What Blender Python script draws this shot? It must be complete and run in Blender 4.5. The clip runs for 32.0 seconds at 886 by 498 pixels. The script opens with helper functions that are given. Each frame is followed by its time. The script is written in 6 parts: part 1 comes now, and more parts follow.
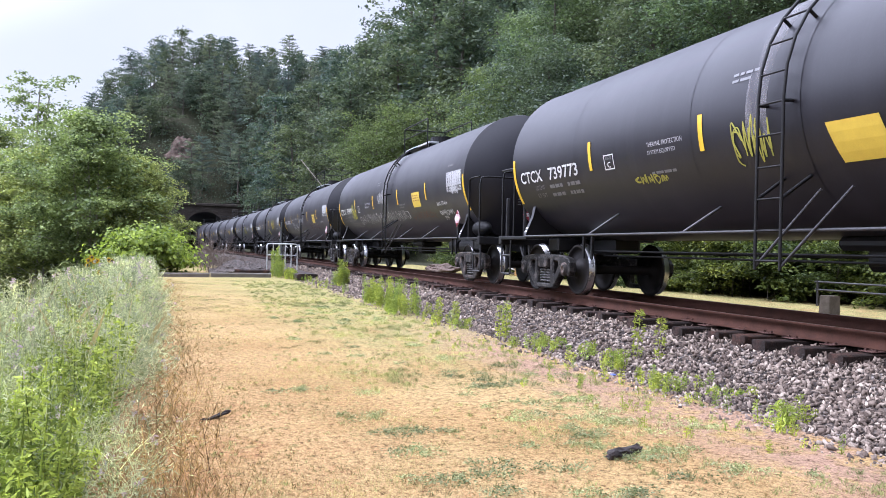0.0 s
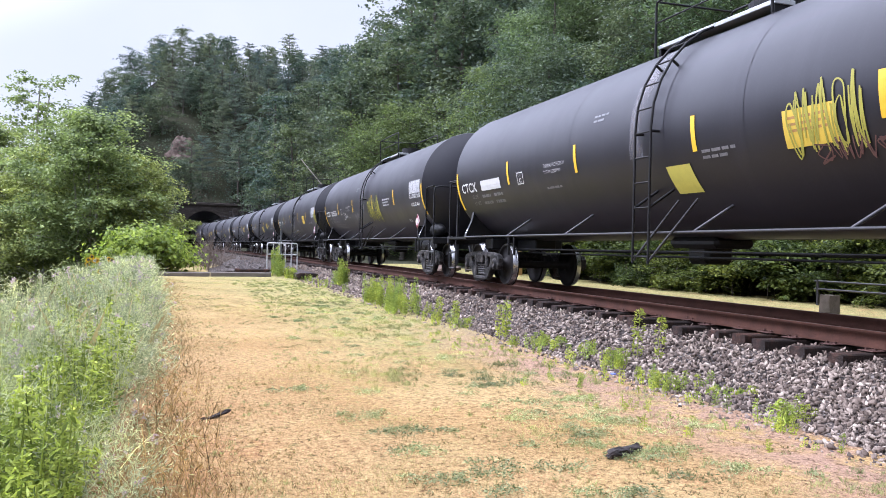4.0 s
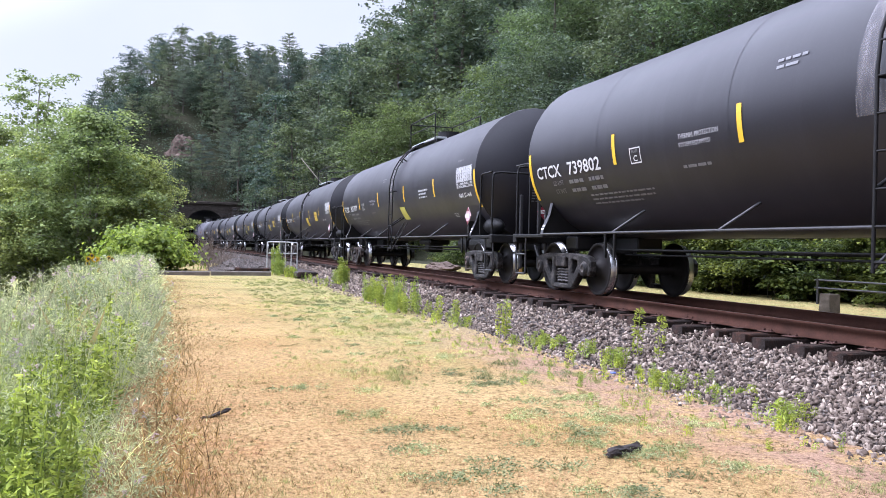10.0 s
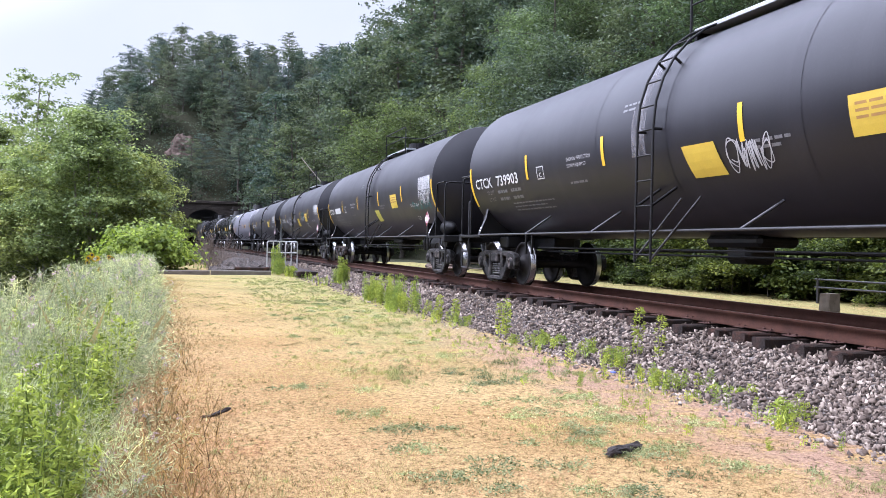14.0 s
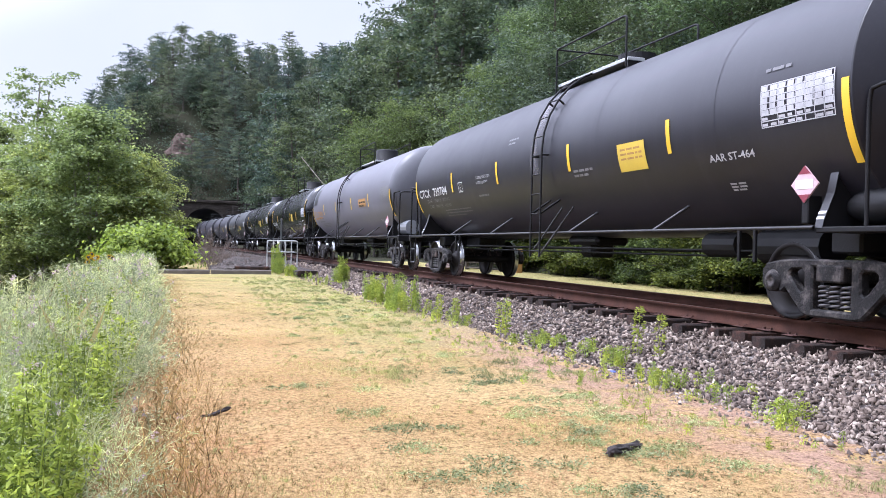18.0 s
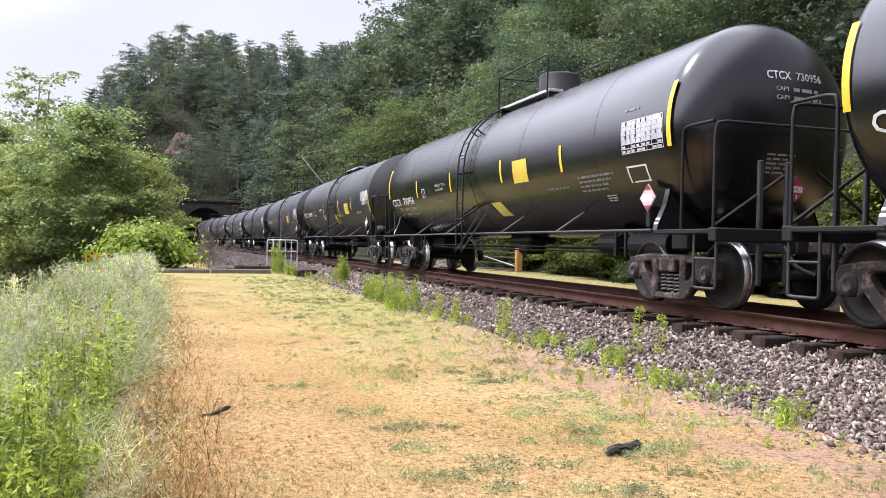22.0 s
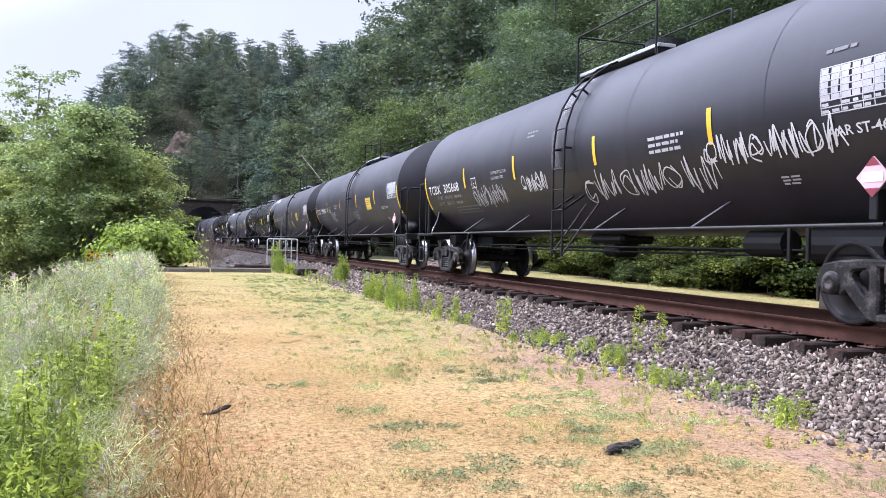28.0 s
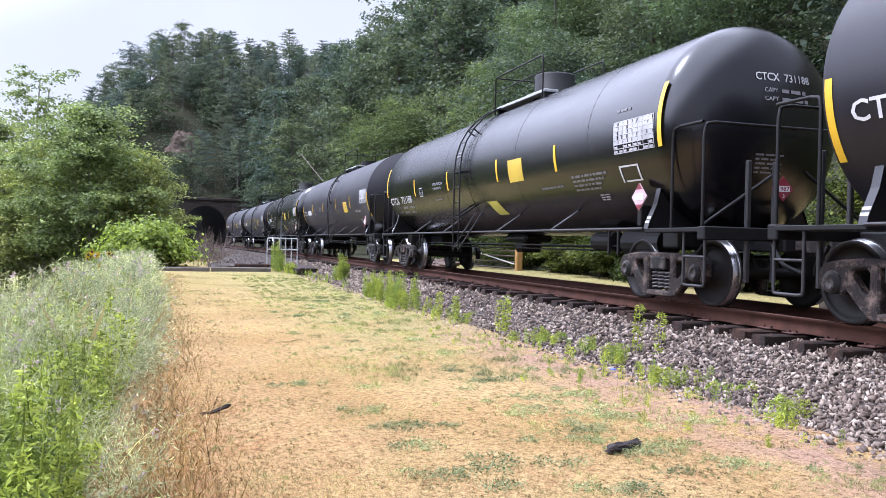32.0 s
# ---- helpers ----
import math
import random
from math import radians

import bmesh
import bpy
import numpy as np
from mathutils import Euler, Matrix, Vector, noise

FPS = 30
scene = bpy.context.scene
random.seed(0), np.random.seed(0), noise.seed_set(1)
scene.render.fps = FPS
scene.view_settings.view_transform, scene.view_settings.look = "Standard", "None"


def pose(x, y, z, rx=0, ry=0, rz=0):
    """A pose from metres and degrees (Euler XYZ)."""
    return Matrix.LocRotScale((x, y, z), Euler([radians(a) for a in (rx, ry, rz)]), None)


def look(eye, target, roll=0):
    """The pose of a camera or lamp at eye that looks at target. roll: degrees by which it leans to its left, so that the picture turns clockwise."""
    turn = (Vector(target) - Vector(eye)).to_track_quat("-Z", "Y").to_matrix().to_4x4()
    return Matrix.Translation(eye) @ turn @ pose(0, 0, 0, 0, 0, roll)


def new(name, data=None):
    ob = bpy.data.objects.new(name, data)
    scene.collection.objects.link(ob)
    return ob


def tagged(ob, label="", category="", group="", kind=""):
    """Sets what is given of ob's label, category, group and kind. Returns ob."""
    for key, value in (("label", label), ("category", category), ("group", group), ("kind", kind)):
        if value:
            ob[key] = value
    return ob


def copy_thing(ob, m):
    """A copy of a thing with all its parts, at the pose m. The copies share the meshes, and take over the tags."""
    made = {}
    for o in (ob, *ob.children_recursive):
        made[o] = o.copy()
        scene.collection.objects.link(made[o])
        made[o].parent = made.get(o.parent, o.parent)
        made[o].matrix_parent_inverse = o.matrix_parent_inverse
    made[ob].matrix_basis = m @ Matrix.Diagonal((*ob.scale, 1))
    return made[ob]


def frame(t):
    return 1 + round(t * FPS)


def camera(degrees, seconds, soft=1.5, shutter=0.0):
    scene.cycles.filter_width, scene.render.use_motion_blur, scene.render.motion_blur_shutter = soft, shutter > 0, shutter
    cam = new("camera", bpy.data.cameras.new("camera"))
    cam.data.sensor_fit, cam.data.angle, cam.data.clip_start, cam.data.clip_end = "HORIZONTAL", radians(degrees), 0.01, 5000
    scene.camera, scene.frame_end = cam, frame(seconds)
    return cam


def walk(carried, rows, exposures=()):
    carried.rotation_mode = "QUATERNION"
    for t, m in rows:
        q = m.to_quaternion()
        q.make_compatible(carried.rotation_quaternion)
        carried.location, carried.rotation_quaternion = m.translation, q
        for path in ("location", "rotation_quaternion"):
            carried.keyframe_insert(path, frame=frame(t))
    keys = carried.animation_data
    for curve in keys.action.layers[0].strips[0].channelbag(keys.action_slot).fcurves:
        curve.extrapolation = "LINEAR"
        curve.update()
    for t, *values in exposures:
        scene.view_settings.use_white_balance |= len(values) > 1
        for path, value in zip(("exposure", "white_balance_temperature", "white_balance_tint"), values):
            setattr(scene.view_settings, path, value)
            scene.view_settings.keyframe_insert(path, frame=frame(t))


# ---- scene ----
# Rail top is z = 0, the train runs towards +x, the hill lies towards +y.
SECONDS = 32.0
cam = camera(57.1, SECONDS, soft=0.6, shutter=0.0)
EYE = Vector((0.0, 0.0, 0.765))


def view(tilt, lean):
    turn = 17.93
    way = Vector((-math.cos(radians(turn)), math.sin(radians(turn)), math.tan(radians(tilt))))
    return look(EYE, EYE + way * 10, lean)


walk(cam, [(0.0, view(0.04, 1.30)), (8.0, view(-0.06, 1.30)), (16.0, view(-0.155, 1.32)), (24.0, view(-0.25, 1.34)), (32.0, view(-0.345, 1.36))],
     [(0.0, 0.255, 5500, 19), (19.0, 0.255, 5500, 19), (20.0, 0.255, 5900, 17), (21.0, 0.255, 6030, 16), (23.0, 0.255, 6030, 16), (24.0, 0.255, 5570, 19), (25.0, 0.255, 5500, 19), (32.0, 0.255, 5500, 19)])

# ---- track line ----
NEAR_RAIL = 7.0
GAUGE = 1.507
YC = NEAR_RAIL + GAUGE / 2
BEND_AT, BEND = -52.6, -0.001


def along(s, off=0.0):
    """Place and heading (degrees) of the track at the distance s; off is metres away from the camera's side."""
    if s >= BEND_AT:
        return s, YC + off, 0.0
    a = BEND * (BEND_AT - s)
    x, y = BEND_AT - math.sin(a) / BEND, YC + (1 - math.cos(a)) / BEND
    return x + math.sin(a) * off, y + math.cos(a) * off, -math.degrees(a)


# ---- world and sun ----
world = bpy.data.worlds.new("sky")
scene.world = world
world.use_nodes = True
nt = world.node_tree
sky = nt.nodes.new("ShaderNodeTexSky")
sky.sky_type, sky.sun_disc = "NISHITA", False
sky.sun_elevation, sky.sun_rotation = radians(61), radians(202)
sky.dust_density, sky.air_density = 4.0, 1.5
clear = nt.nodes["Background"]
clear.inputs["Strength"].default_value = 0.12
nt.links.new(sky.outputs[0], clear.inputs["Color"])
# thin bright cloud over most of the sky
cloud = nt.nodes.new("ShaderNodeBackground")
cloud.inputs["Color"].default_value, cloud.inputs["Strength"].default_value = (0.94, 0.94, 0.985, 1), 0.85
puff = nt.nodes.new("ShaderNodeTexNoise")
puff.inputs["Scale"].default_value, puff.inputs["Detail"].default_value = 2.2, 5.0
cover = nt.nodes.new("ShaderNodeMapRange")
cover.inputs[1].default_value, cover.inputs[2].default_value, cover.inputs[3].default_value, cover.inputs[4].default_value = 0.3, 0.6, 0.72, 0.97
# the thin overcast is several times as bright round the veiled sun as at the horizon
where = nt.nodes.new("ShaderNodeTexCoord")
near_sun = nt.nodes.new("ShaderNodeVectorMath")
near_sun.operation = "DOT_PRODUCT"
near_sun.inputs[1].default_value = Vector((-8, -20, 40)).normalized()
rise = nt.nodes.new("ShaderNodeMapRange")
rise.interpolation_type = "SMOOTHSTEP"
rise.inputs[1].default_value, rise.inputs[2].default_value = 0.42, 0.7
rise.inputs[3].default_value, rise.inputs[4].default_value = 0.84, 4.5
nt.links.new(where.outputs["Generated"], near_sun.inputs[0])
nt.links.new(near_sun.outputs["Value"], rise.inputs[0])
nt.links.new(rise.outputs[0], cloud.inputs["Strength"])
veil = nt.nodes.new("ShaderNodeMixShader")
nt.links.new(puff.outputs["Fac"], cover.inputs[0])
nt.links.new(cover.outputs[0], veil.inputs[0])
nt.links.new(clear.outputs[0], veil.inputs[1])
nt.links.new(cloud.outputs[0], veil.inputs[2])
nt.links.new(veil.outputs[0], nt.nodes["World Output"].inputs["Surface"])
sun = new("sun", bpy.data.lights.new("sun", "SUN"))
sun.data.energy, sun.data.angle, sun.data.color = 3.7, radians(9), (1.0, 0.965, 0.93)
sun.matrix_world = look((-8, -20, 40), (0, 0, 0))
# ---- materials ----
DULL = 0.62                                                # weathering: colours below are those of clean, dry samples


def worn(c):
    return tuple(x * DULL for x in c)


def material(name, rough=0.7, metal=0.0, spec=0.5):
    m = bpy.data.materials.new(name)
    m.use_nodes = True
    b = m.node_tree.nodes["Principled BSDF"]
    b.inputs["Roughness"].default_value = rough
    b.inputs["Metallic"].default_value = metal
    b.inputs["Specular IOR Level"].default_value = spec
    return m, m.node_tree, b


def noise_tex(nt, scale, detail=4.0, rough=0.55, stretch=None, space="Object"):
    tc = nt.nodes.new("ShaderNodeTexCoord")
    n = nt.nodes.new("ShaderNodeTexNoise")
    n.inputs["Scale"].default_value, n.inputs["Detail"].default_value, n.inputs["Roughness"].default_value = scale, detail, rough
    out = tc.outputs[space]
    if stretch:
        mp = nt.nodes.new("ShaderNodeMapping")
        mp.inputs["Scale"].default_value = stretch
        nt.links.new(out, mp.inputs["Vector"])
        out = mp.outputs["Vector"]
    nt.links.new(out, n.inputs["Vector"])
    return n.outputs["Fac"]


def ramp(nt, fac, stops):
    r = nt.nodes.new("ShaderNodeValToRGB")
    el = r.color_ramp.elements
    while len(el) < len(stops):
        el.new(0.5)
    for e, (p, c) in zip(el, stops):
        e.position, e.color = p, (*c, 1) if len(c) == 3 else c
    nt.links.new(fac, r.inputs["Fac"])
    return r.outputs["Color"]


def mix(nt, fac, a, b, how="MIX"):
    x = nt.nodes.new("ShaderNodeMix")
    x.data_type, x.blend_type = "RGBA", how
    for sock, v in ((x.inputs[0], fac), (x.inputs[6], a), (x.inputs[7], b)):
        if isinstance(v, (int, float)):
            sock.default_value = v
        elif isinstance(v, tuple):
            sock.default_value = (*v, 1)
        else:
            nt.links.new(v, sock)
    return x.outputs[2]


def bump(nt, b, height, strength=0.3, dist=0.02):
    n = nt.nodes.new("ShaderNodeBump")
    n.inputs["Strength"].default_value, n.inputs["Distance"].default_value = strength, dist
    nt.links.new(height, n.inputs["Height"])
    nt.links.new(n.outputs["Normal"], b.inputs["Normal"])


def plain(name, c, rough=0.6, metal=0.0, var=0.25, scale=6.0, bumpy=0.0, spec=0.5):
    """A surface of one colour with blotches, fine grain and a little relief."""
    m, nt, b = material(name, rough, metal, spec)
    c = worn(c)
    big = noise_tex(nt, scale, 5)
    fine = noise_tex(nt, scale * 14, 3)
    lo, hi = tuple(x * (1 - var) for x in c), tuple(min(1, x * (1 + var)) for x in c)
    col = mix(nt, 0.35, ramp(nt, big, [(0.3, lo), (0.7, hi)]), ramp(nt, fine, [(0.3, lo), (0.7, hi)]))
    nt.links.new(col, b.inputs["Base Color"])
    r = nt.nodes.new("ShaderNodeMapRange")
    r.inputs[3].default_value, r.inputs[4].default_value = max(0, rough - 0.1), min(1, rough + 0.12)
    nt.links.new(big, r.inputs[0])
    nt.links.new(r.outputs[0], b.inputs["Roughness"])
    if bumpy:
        bump(nt, b, fine, bumpy)
    return m


def tank_paint(name, c, rough, dust, streak, spec=0.5, sheen=0.0):
    """Car paint with road dust, faint vertical streaks and patched gloss."""
    m, nt, b = material(name, rough, 0.0, spec)
    c, dust = worn(c), worn(dust)
    b.inputs["Sheen Weight"].default_value, b.inputs["Sheen Roughness"].default_value = sheen, 0.45
    b.inputs["Sheen Tint"].default_value = (0.9, 0.82, 1.0, 1)
    blot = noise_tex(nt, 0.7, 6, 0.6)
    runs = noise_tex(nt, 1.0, 5, 0.6, (3.5, 0.25, 0.22))
    fine = noise_tex(nt, 30.0, 3)
    base = ramp(nt, blot, [(0.3, tuple(x * 0.8 for x in c)), (0.75, tuple(x * 1.25 for x in c))])
    base = mix(nt, ramp(nt, runs, [(0.52, (0, 0, 0)), (0.8, (streak,) * 3)]), base, dust)
    base = mix(nt, ramp(nt, fine, [(0.5, (0, 0, 0)), (0.85, (streak * 0.6,) * 3)]), base, dust)
    nt.links.new(base, b.inputs["Base Color"])
    r = nt.nodes.new("ShaderNodeMapRange")
    r.inputs[3].default_value, r.inputs[4].default_value = rough - 0.07, rough + 0.12
    nt.links.new(blot, r.inputs[0])
    nt.links.new(r.outputs[0], b.inputs["Roughness"])
    bump(nt, b, noise_tex(nt, 1.6, 2, 0.4), 0.06 if rough > 0.25 else 0.03, 0.05)
    return m


def dusty(name, dark, light, scale, relief):
    """Dark rough stuff with sharp-edged patches and specks of light dust."""
    m, nt, b = material(name, 0.7, 0.0, 0.3)
    dark, light = worn(dark), worn(light)
    info = nt.nodes.new("ShaderNodeObjectInfo")
    big, fine = noise_tex(nt, scale, 7, 0.68), noise_tex(nt, scale * 9, 4, 0.6)
    c = mix(nt, ramp(nt, big, [(0.5, (0, 0, 0)), (0.66, (0.85,) * 3)]), dark, light)
    c = mix(nt, ramp(nt, fine, [(0.56, (0, 0, 0)), (0.75, (0.5,) * 3)]), c, light)
    c = mix(nt, 1.0, c, ramp(nt, info.outputs["Random"], [(0.0, (0.7, 0.62, 0.58)), (0.6, (1, 0.96, 0.92)), (1.0, (1.6, 1.2, 1.0))]), "MULTIPLY")
    nt.links.new(c, b.inputs["Base Color"])
    bump(nt, b, fine, relief, 0.02)
    return m


def leaf_mat(name, dark, light, trans=0.35, rough=0.55):
    m, nt, b = material(name, rough, 0.0, 0.15)
    dark, light = worn(dark), worn(light)
    geo = nt.nodes.new("ShaderNodeNewGeometry")
    info = nt.nodes.new("ShaderNodeObjectInfo")
    col = ramp(nt, geo.outputs["Random Per Island"], [(0.0, dark), (1.0, light)])
    tint = ramp(nt, info.outputs["Random"], [(0.0, (0.72, 0.86, 1.02)), (0.35, (0.92, 1.0, 1.0)), (0.7, (1.05, 1.05, 0.88)), (1.0, (1.22, 1.2, 0.9))])
    col = mix(nt, 1.0, col, tint, "MULTIPLY")
    patch = ramp(nt, noise_tex(nt, 0.45, 3), [(0.32, (0.6, 0.64, 0.68)), (0.68, (1.35, 1.3, 1.2))])
    col = mix(nt, 1.0, col, patch, "MULTIPLY")
    col = mix(nt, 1.0, col, ramp(nt, noise_tex(nt, 1.7, 3), [(0.34, (0.68, 0.7, 0.74)), (0.66, (1.28, 1.26, 1.16))]), "MULTIPLY")
    nt.links.new(col, b.inputs["Base Color"])
    t = nt.nodes.new("ShaderNodeBsdfTranslucent")
    nt.links.new(mix(nt, 1.0, col, (1.2, 1.25, 0.85), "MULTIPLY"), t.inputs["Color"])
    s = nt.nodes.new("ShaderNodeMixShader")
    s.inputs[0].default_value = trans
    out = nt.nodes["Material Output"]
    nt.links.new(b.outputs[0], s.inputs[1])
    nt.links.new(t.outputs[0], s.inputs[2])
    nt.links.new(s.outputs[0], out.inputs["Surface"])
    return m


M_BLACK = tank_paint("black_tank_paint", (0.017, 0.016, 0.021), 0.4, (0.06, 0.055, 0.066), 0.25, 0.34, 0.03)
M_GLOSS = tank_paint("glossy_black_paint", (0.005, 0.005, 0.0065), 0.22, (0.03, 0.03, 0.034), 0.1, 0.58)
M_GREY = tank_paint("grey_tank_paint", (0.1, 0.1, 0.115), 0.42, (0.17, 0.165, 0.165), 0.35, 0.5, 0.1)
M_SATIN = tank_paint("satin_charcoal_paint", (0.02, 0.02, 0.021), 0.4, (0.07, 0.066, 0.06), 0.25, 0.4)
M_PALE = tank_paint("pale_grey_paint", (0.34, 0.35, 0.37), 0.45, (0.2, 0.2, 0.2), 0.3)
M_FRAME = plain("underframe_black", (0.008, 0.0076, 0.008), 0.6, 0.0, 0.5, 3.0, 0.15, 0.25)
M_PIPE = plain("worn_pipe_grey", (0.04, 0.039, 0.042), 0.45, 0.2, 0.5, 4.0)
M_CAST = dusty("dusty_cast_steel", (0.013, 0.012, 0.012), (0.17, 0.157, 0.15), 6.0, 0.6)
M_WHEEL = plain("rusty_wheel_steel", (0.02, 0.017, 0.0165), 0.6, 0.1, 0.5, 4.0, 0.1, 0.2)
M_TREAD = plain("polished_tread", (0.62, 0.62, 0.62), 0.28, 1.0, 0.25)
M_SPRING = plain("bright_spring_steel", (0.16, 0.15, 0.15), 0.42, 0.5, 0.5, 14.0)
M_YELLOW = plain("reflective_yellow", (1.0, 0.62, 0.02), 0.45, 0.0, 0.08, 5.0)
M_FADED = plain("faded_reflector", (0.85, 0.5, 0.16), 0.5, 0.0, 0.12, 5.0)
M_SIGN = plain("yellow_sign_paint", (0.82, 0.58, 0.06), 0.5, 0.0, 0.12, 6.0)
M_LIME = plain("pale_yellow_sign_paint", (0.75, 0.68, 0.12), 0.5, 0.0, 0.14, 6.0)
M_WHITE = plain("white_lettering", (0.78, 0.78, 0.77), 0.55, 0.0, 0.1, 8.0)
M_DIM = plain("weathered_lettering", (0.2, 0.195, 0.2), 0.6, 0.0, 0.4, 25.0)
M_ORANGE = plain("faded_orange_lettering", (0.5, 0.26, 0.07), 0.6, 0.0, 0.2, 9.0)
M_RED = plain("placard_red", (0.25, 0.02, 0.04), 0.5, 0.0, 0.1, 9.0)
M_PINK = plain("faded_placard_pink", (0.74, 0.5, 0.53), 0.5, 0.0, 0.15, 9.0)
M_SPRAY = plain("white_spray_paint", (0.55, 0.55, 0.56), 0.6, 0.0, 0.3, 3.0)
M_SPRAYG = plain("grey_spray_paint", (0.25, 0.25, 0.26), 0.6, 0.0, 0.3, 3.0)
M_SPRAYY = plain("yellow_spray_paint", (0.42, 0.39, 0.05), 0.6, 0.0, 0.25, 3.0)
M_SPRAYR = plain("dull_red_spray_paint", (0.15, 0.07, 0.06), 0.6, 0.0, 0.25, 3.0)
M_SPRAYT = plain("teal_spray_paint", (0.03, 0.2, 0.2), 0.6, 0.0, 0.25, 3.0)
M_RAIL = plain("rusted_rail_steel", (0.075, 0.033, 0.022), 0.9, 0.0, 0.5, 4.0, 0.25, 0.15)
M_HEAD = plain("worn_rail_head", (0.2, 0.12, 0.095), 0.45, 0.6, 0.25, 4.0)
M_TIE = dusty("creosoted_timber", (0.024, 0.016, 0.012), (0.11, 0.056, 0.04), 4.0, 0.9)
M_PLATE = plain("rusted_tie_plate", (0.1, 0.042, 0.03), 0.8, 0.2, 0.35, 8.0, 0.3)
M_TIMBER = plain("weathered_grey_timber", (0.19, 0.165, 0.14), 0.85, 0.0, 0.4, 2.5, 0.5)
M_POST = plain("weathered_fence_wood", (0.13, 0.11, 0.088), 0.9, 0.0, 0.55, 5.0, 0.7, 0.1)
M_BARK = plain("grey_brown_bark", (0.12, 0.1, 0.08), 0.9, 0.0, 0.4, 6.0, 0.6)
M_PALEBARK = plain("pale_bark", (0.42, 0.38, 0.31), 0.85, 0.0, 0.35, 3.0, 0.4)
M_CHAR = plain("charred_wood", (0.035, 0.025, 0.022), 0.85, 0.0, 0.6, 12.0, 0.7)
M_WPIPE = plain("white_painted_pipe", (0.62, 0.62, 0.6), 0.5, 0.0, 0.2, 8.0)
M_GALV = plain("galvanised_rail", (0.2, 0.21, 0.21), 0.45, 0.6, 0.2, 6.0)
M_GRATE = plain("pale_galvanised_grating", (0.6, 0.62, 0.62), 0.5, 0.3, 0.2, 20.0)
M_OCHRE = plain("ochre_post_paint", (0.5, 0.28, 0.08), 0.7, 0.0, 0.25, 8.0)
M_DARK = plain("tunnel_soot", (0.02, 0.019, 0.018), 0.95, 0.0, 0.4, 1.0, 0.3)
M_BLUE = plain("blue_plastic", (0.15, 0.22, 0.7), 0.4, 0.0, 0.1, 20.0)



def spill_material():
    """Thin dried streaks that leave the paint bare in between."""
    m, nt, b = material("dried_spill", 0.7, 0.0, 0.2)
    b.inputs["Base Color"].default_value = (0.24, 0.23, 0.24, 1)
    runs = noise_tex(nt, 3.0, 6, 0.65, (1.6, 1.0, 0.35))
    clear = nt.nodes.new("ShaderNodeBsdfTransparent")
    join = nt.nodes.new("ShaderNodeMixShader")
    nt.links.new(ramp(nt, runs, [(0.36, (0, 0, 0)), (0.66, (0.75,) * 3)]), join.inputs[0])
    nt.links.new(clear.outputs[0], join.inputs[1])
    nt.links.new(b.outputs[0], join.inputs[2])
    nt.links.new(join.outputs[0], nt.nodes["Material Output"].inputs["Surface"])
    return m


M_SPILL = spill_material()
L_HILL = leaf_mat("woodland_leaves", (0.085, 0.114, 0.09), (0.182, 0.222, 0.162))
L_PINE = leaf_mat("pine_needles", (0.14, 0.175, 0.15), (0.28, 0.325, 0.275), 0.25)
L_SYC = leaf_mat("sycamore_leaves", (0.21, 0.255, 0.1), (0.55, 0.61, 0.25))
L_YOUNG = leaf_mat("young_woodland_leaves", (0.09, 0.125, 0.072), (0.21, 0.27, 0.14))
L_BUSH = leaf_mat("bright_bush_leaves", (0.18, 0.24, 0.035), (0.62, 0.68, 0.12), 0.35)
L_UNDER = leaf_mat("undergrowth_leaves", (0.03, 0.045, 0.014), (0.2, 0.235, 0.06))
L_WEED = leaf_mat("roadside_weed_leaves", (0.28, 0.35, 0.06), (0.72, 0.78, 0.18), 0.42)
L_GOLD = leaf_mat("goldenrod_leaves", (0.14, 0.2, 0.05), (0.78, 0.9, 0.25), 0.45)
L_SILVER = leaf_mat("silvery_knapweed_stems", (0.19, 0.25, 0.15), (0.95, 1.0, 0.85), 0.35)
L_STRAW = leaf_mat("dry_straw", (0.5, 0.36, 0.19), (0.85, 0.68, 0.42), 0.3)
L_FLECK = leaf_mat("olive_stubble", (0.06, 0.06, 0.025), (0.3, 0.26, 0.11), 0.2)
L_RUST = leaf_mat("dry_brown_stalks", (0.14, 0.085, 0.042), (0.72, 0.48, 0.24), 0.2)
L_TURF = leaf_mat("green_turf", (0.24, 0.24, 0.085), (0.8, 0.76, 0.34), 0.25)
L_MAT = leaf_mat("grey_green_mat_leaves", (0.19, 0.215, 0.085), (0.8, 0.8, 0.45), 0.25)
L_HAY = leaf_mat("mown_hay", (0.36, 0.25, 0.095), (1.0, 0.82, 0.4), 0.25)
L_TWIG = plain("bare_twigs", (0.2, 0.15, 0.12), 0.85, 0.0, 0.35, 6.0)
L_LILAC = leaf_mat("lilac_petals", (0.68, 0.46, 0.66), (0.95, 0.72, 0.92), 0.4)
L_YFLOW = leaf_mat("yellow_petals", (0.75, 0.4, 0.01), (0.9, 0.55, 0.02), 0.3)
L_WFLOW = leaf_mat("white_petals", (0.6, 0.6, 0.58), (0.75, 0.75, 0.75), 0.3)


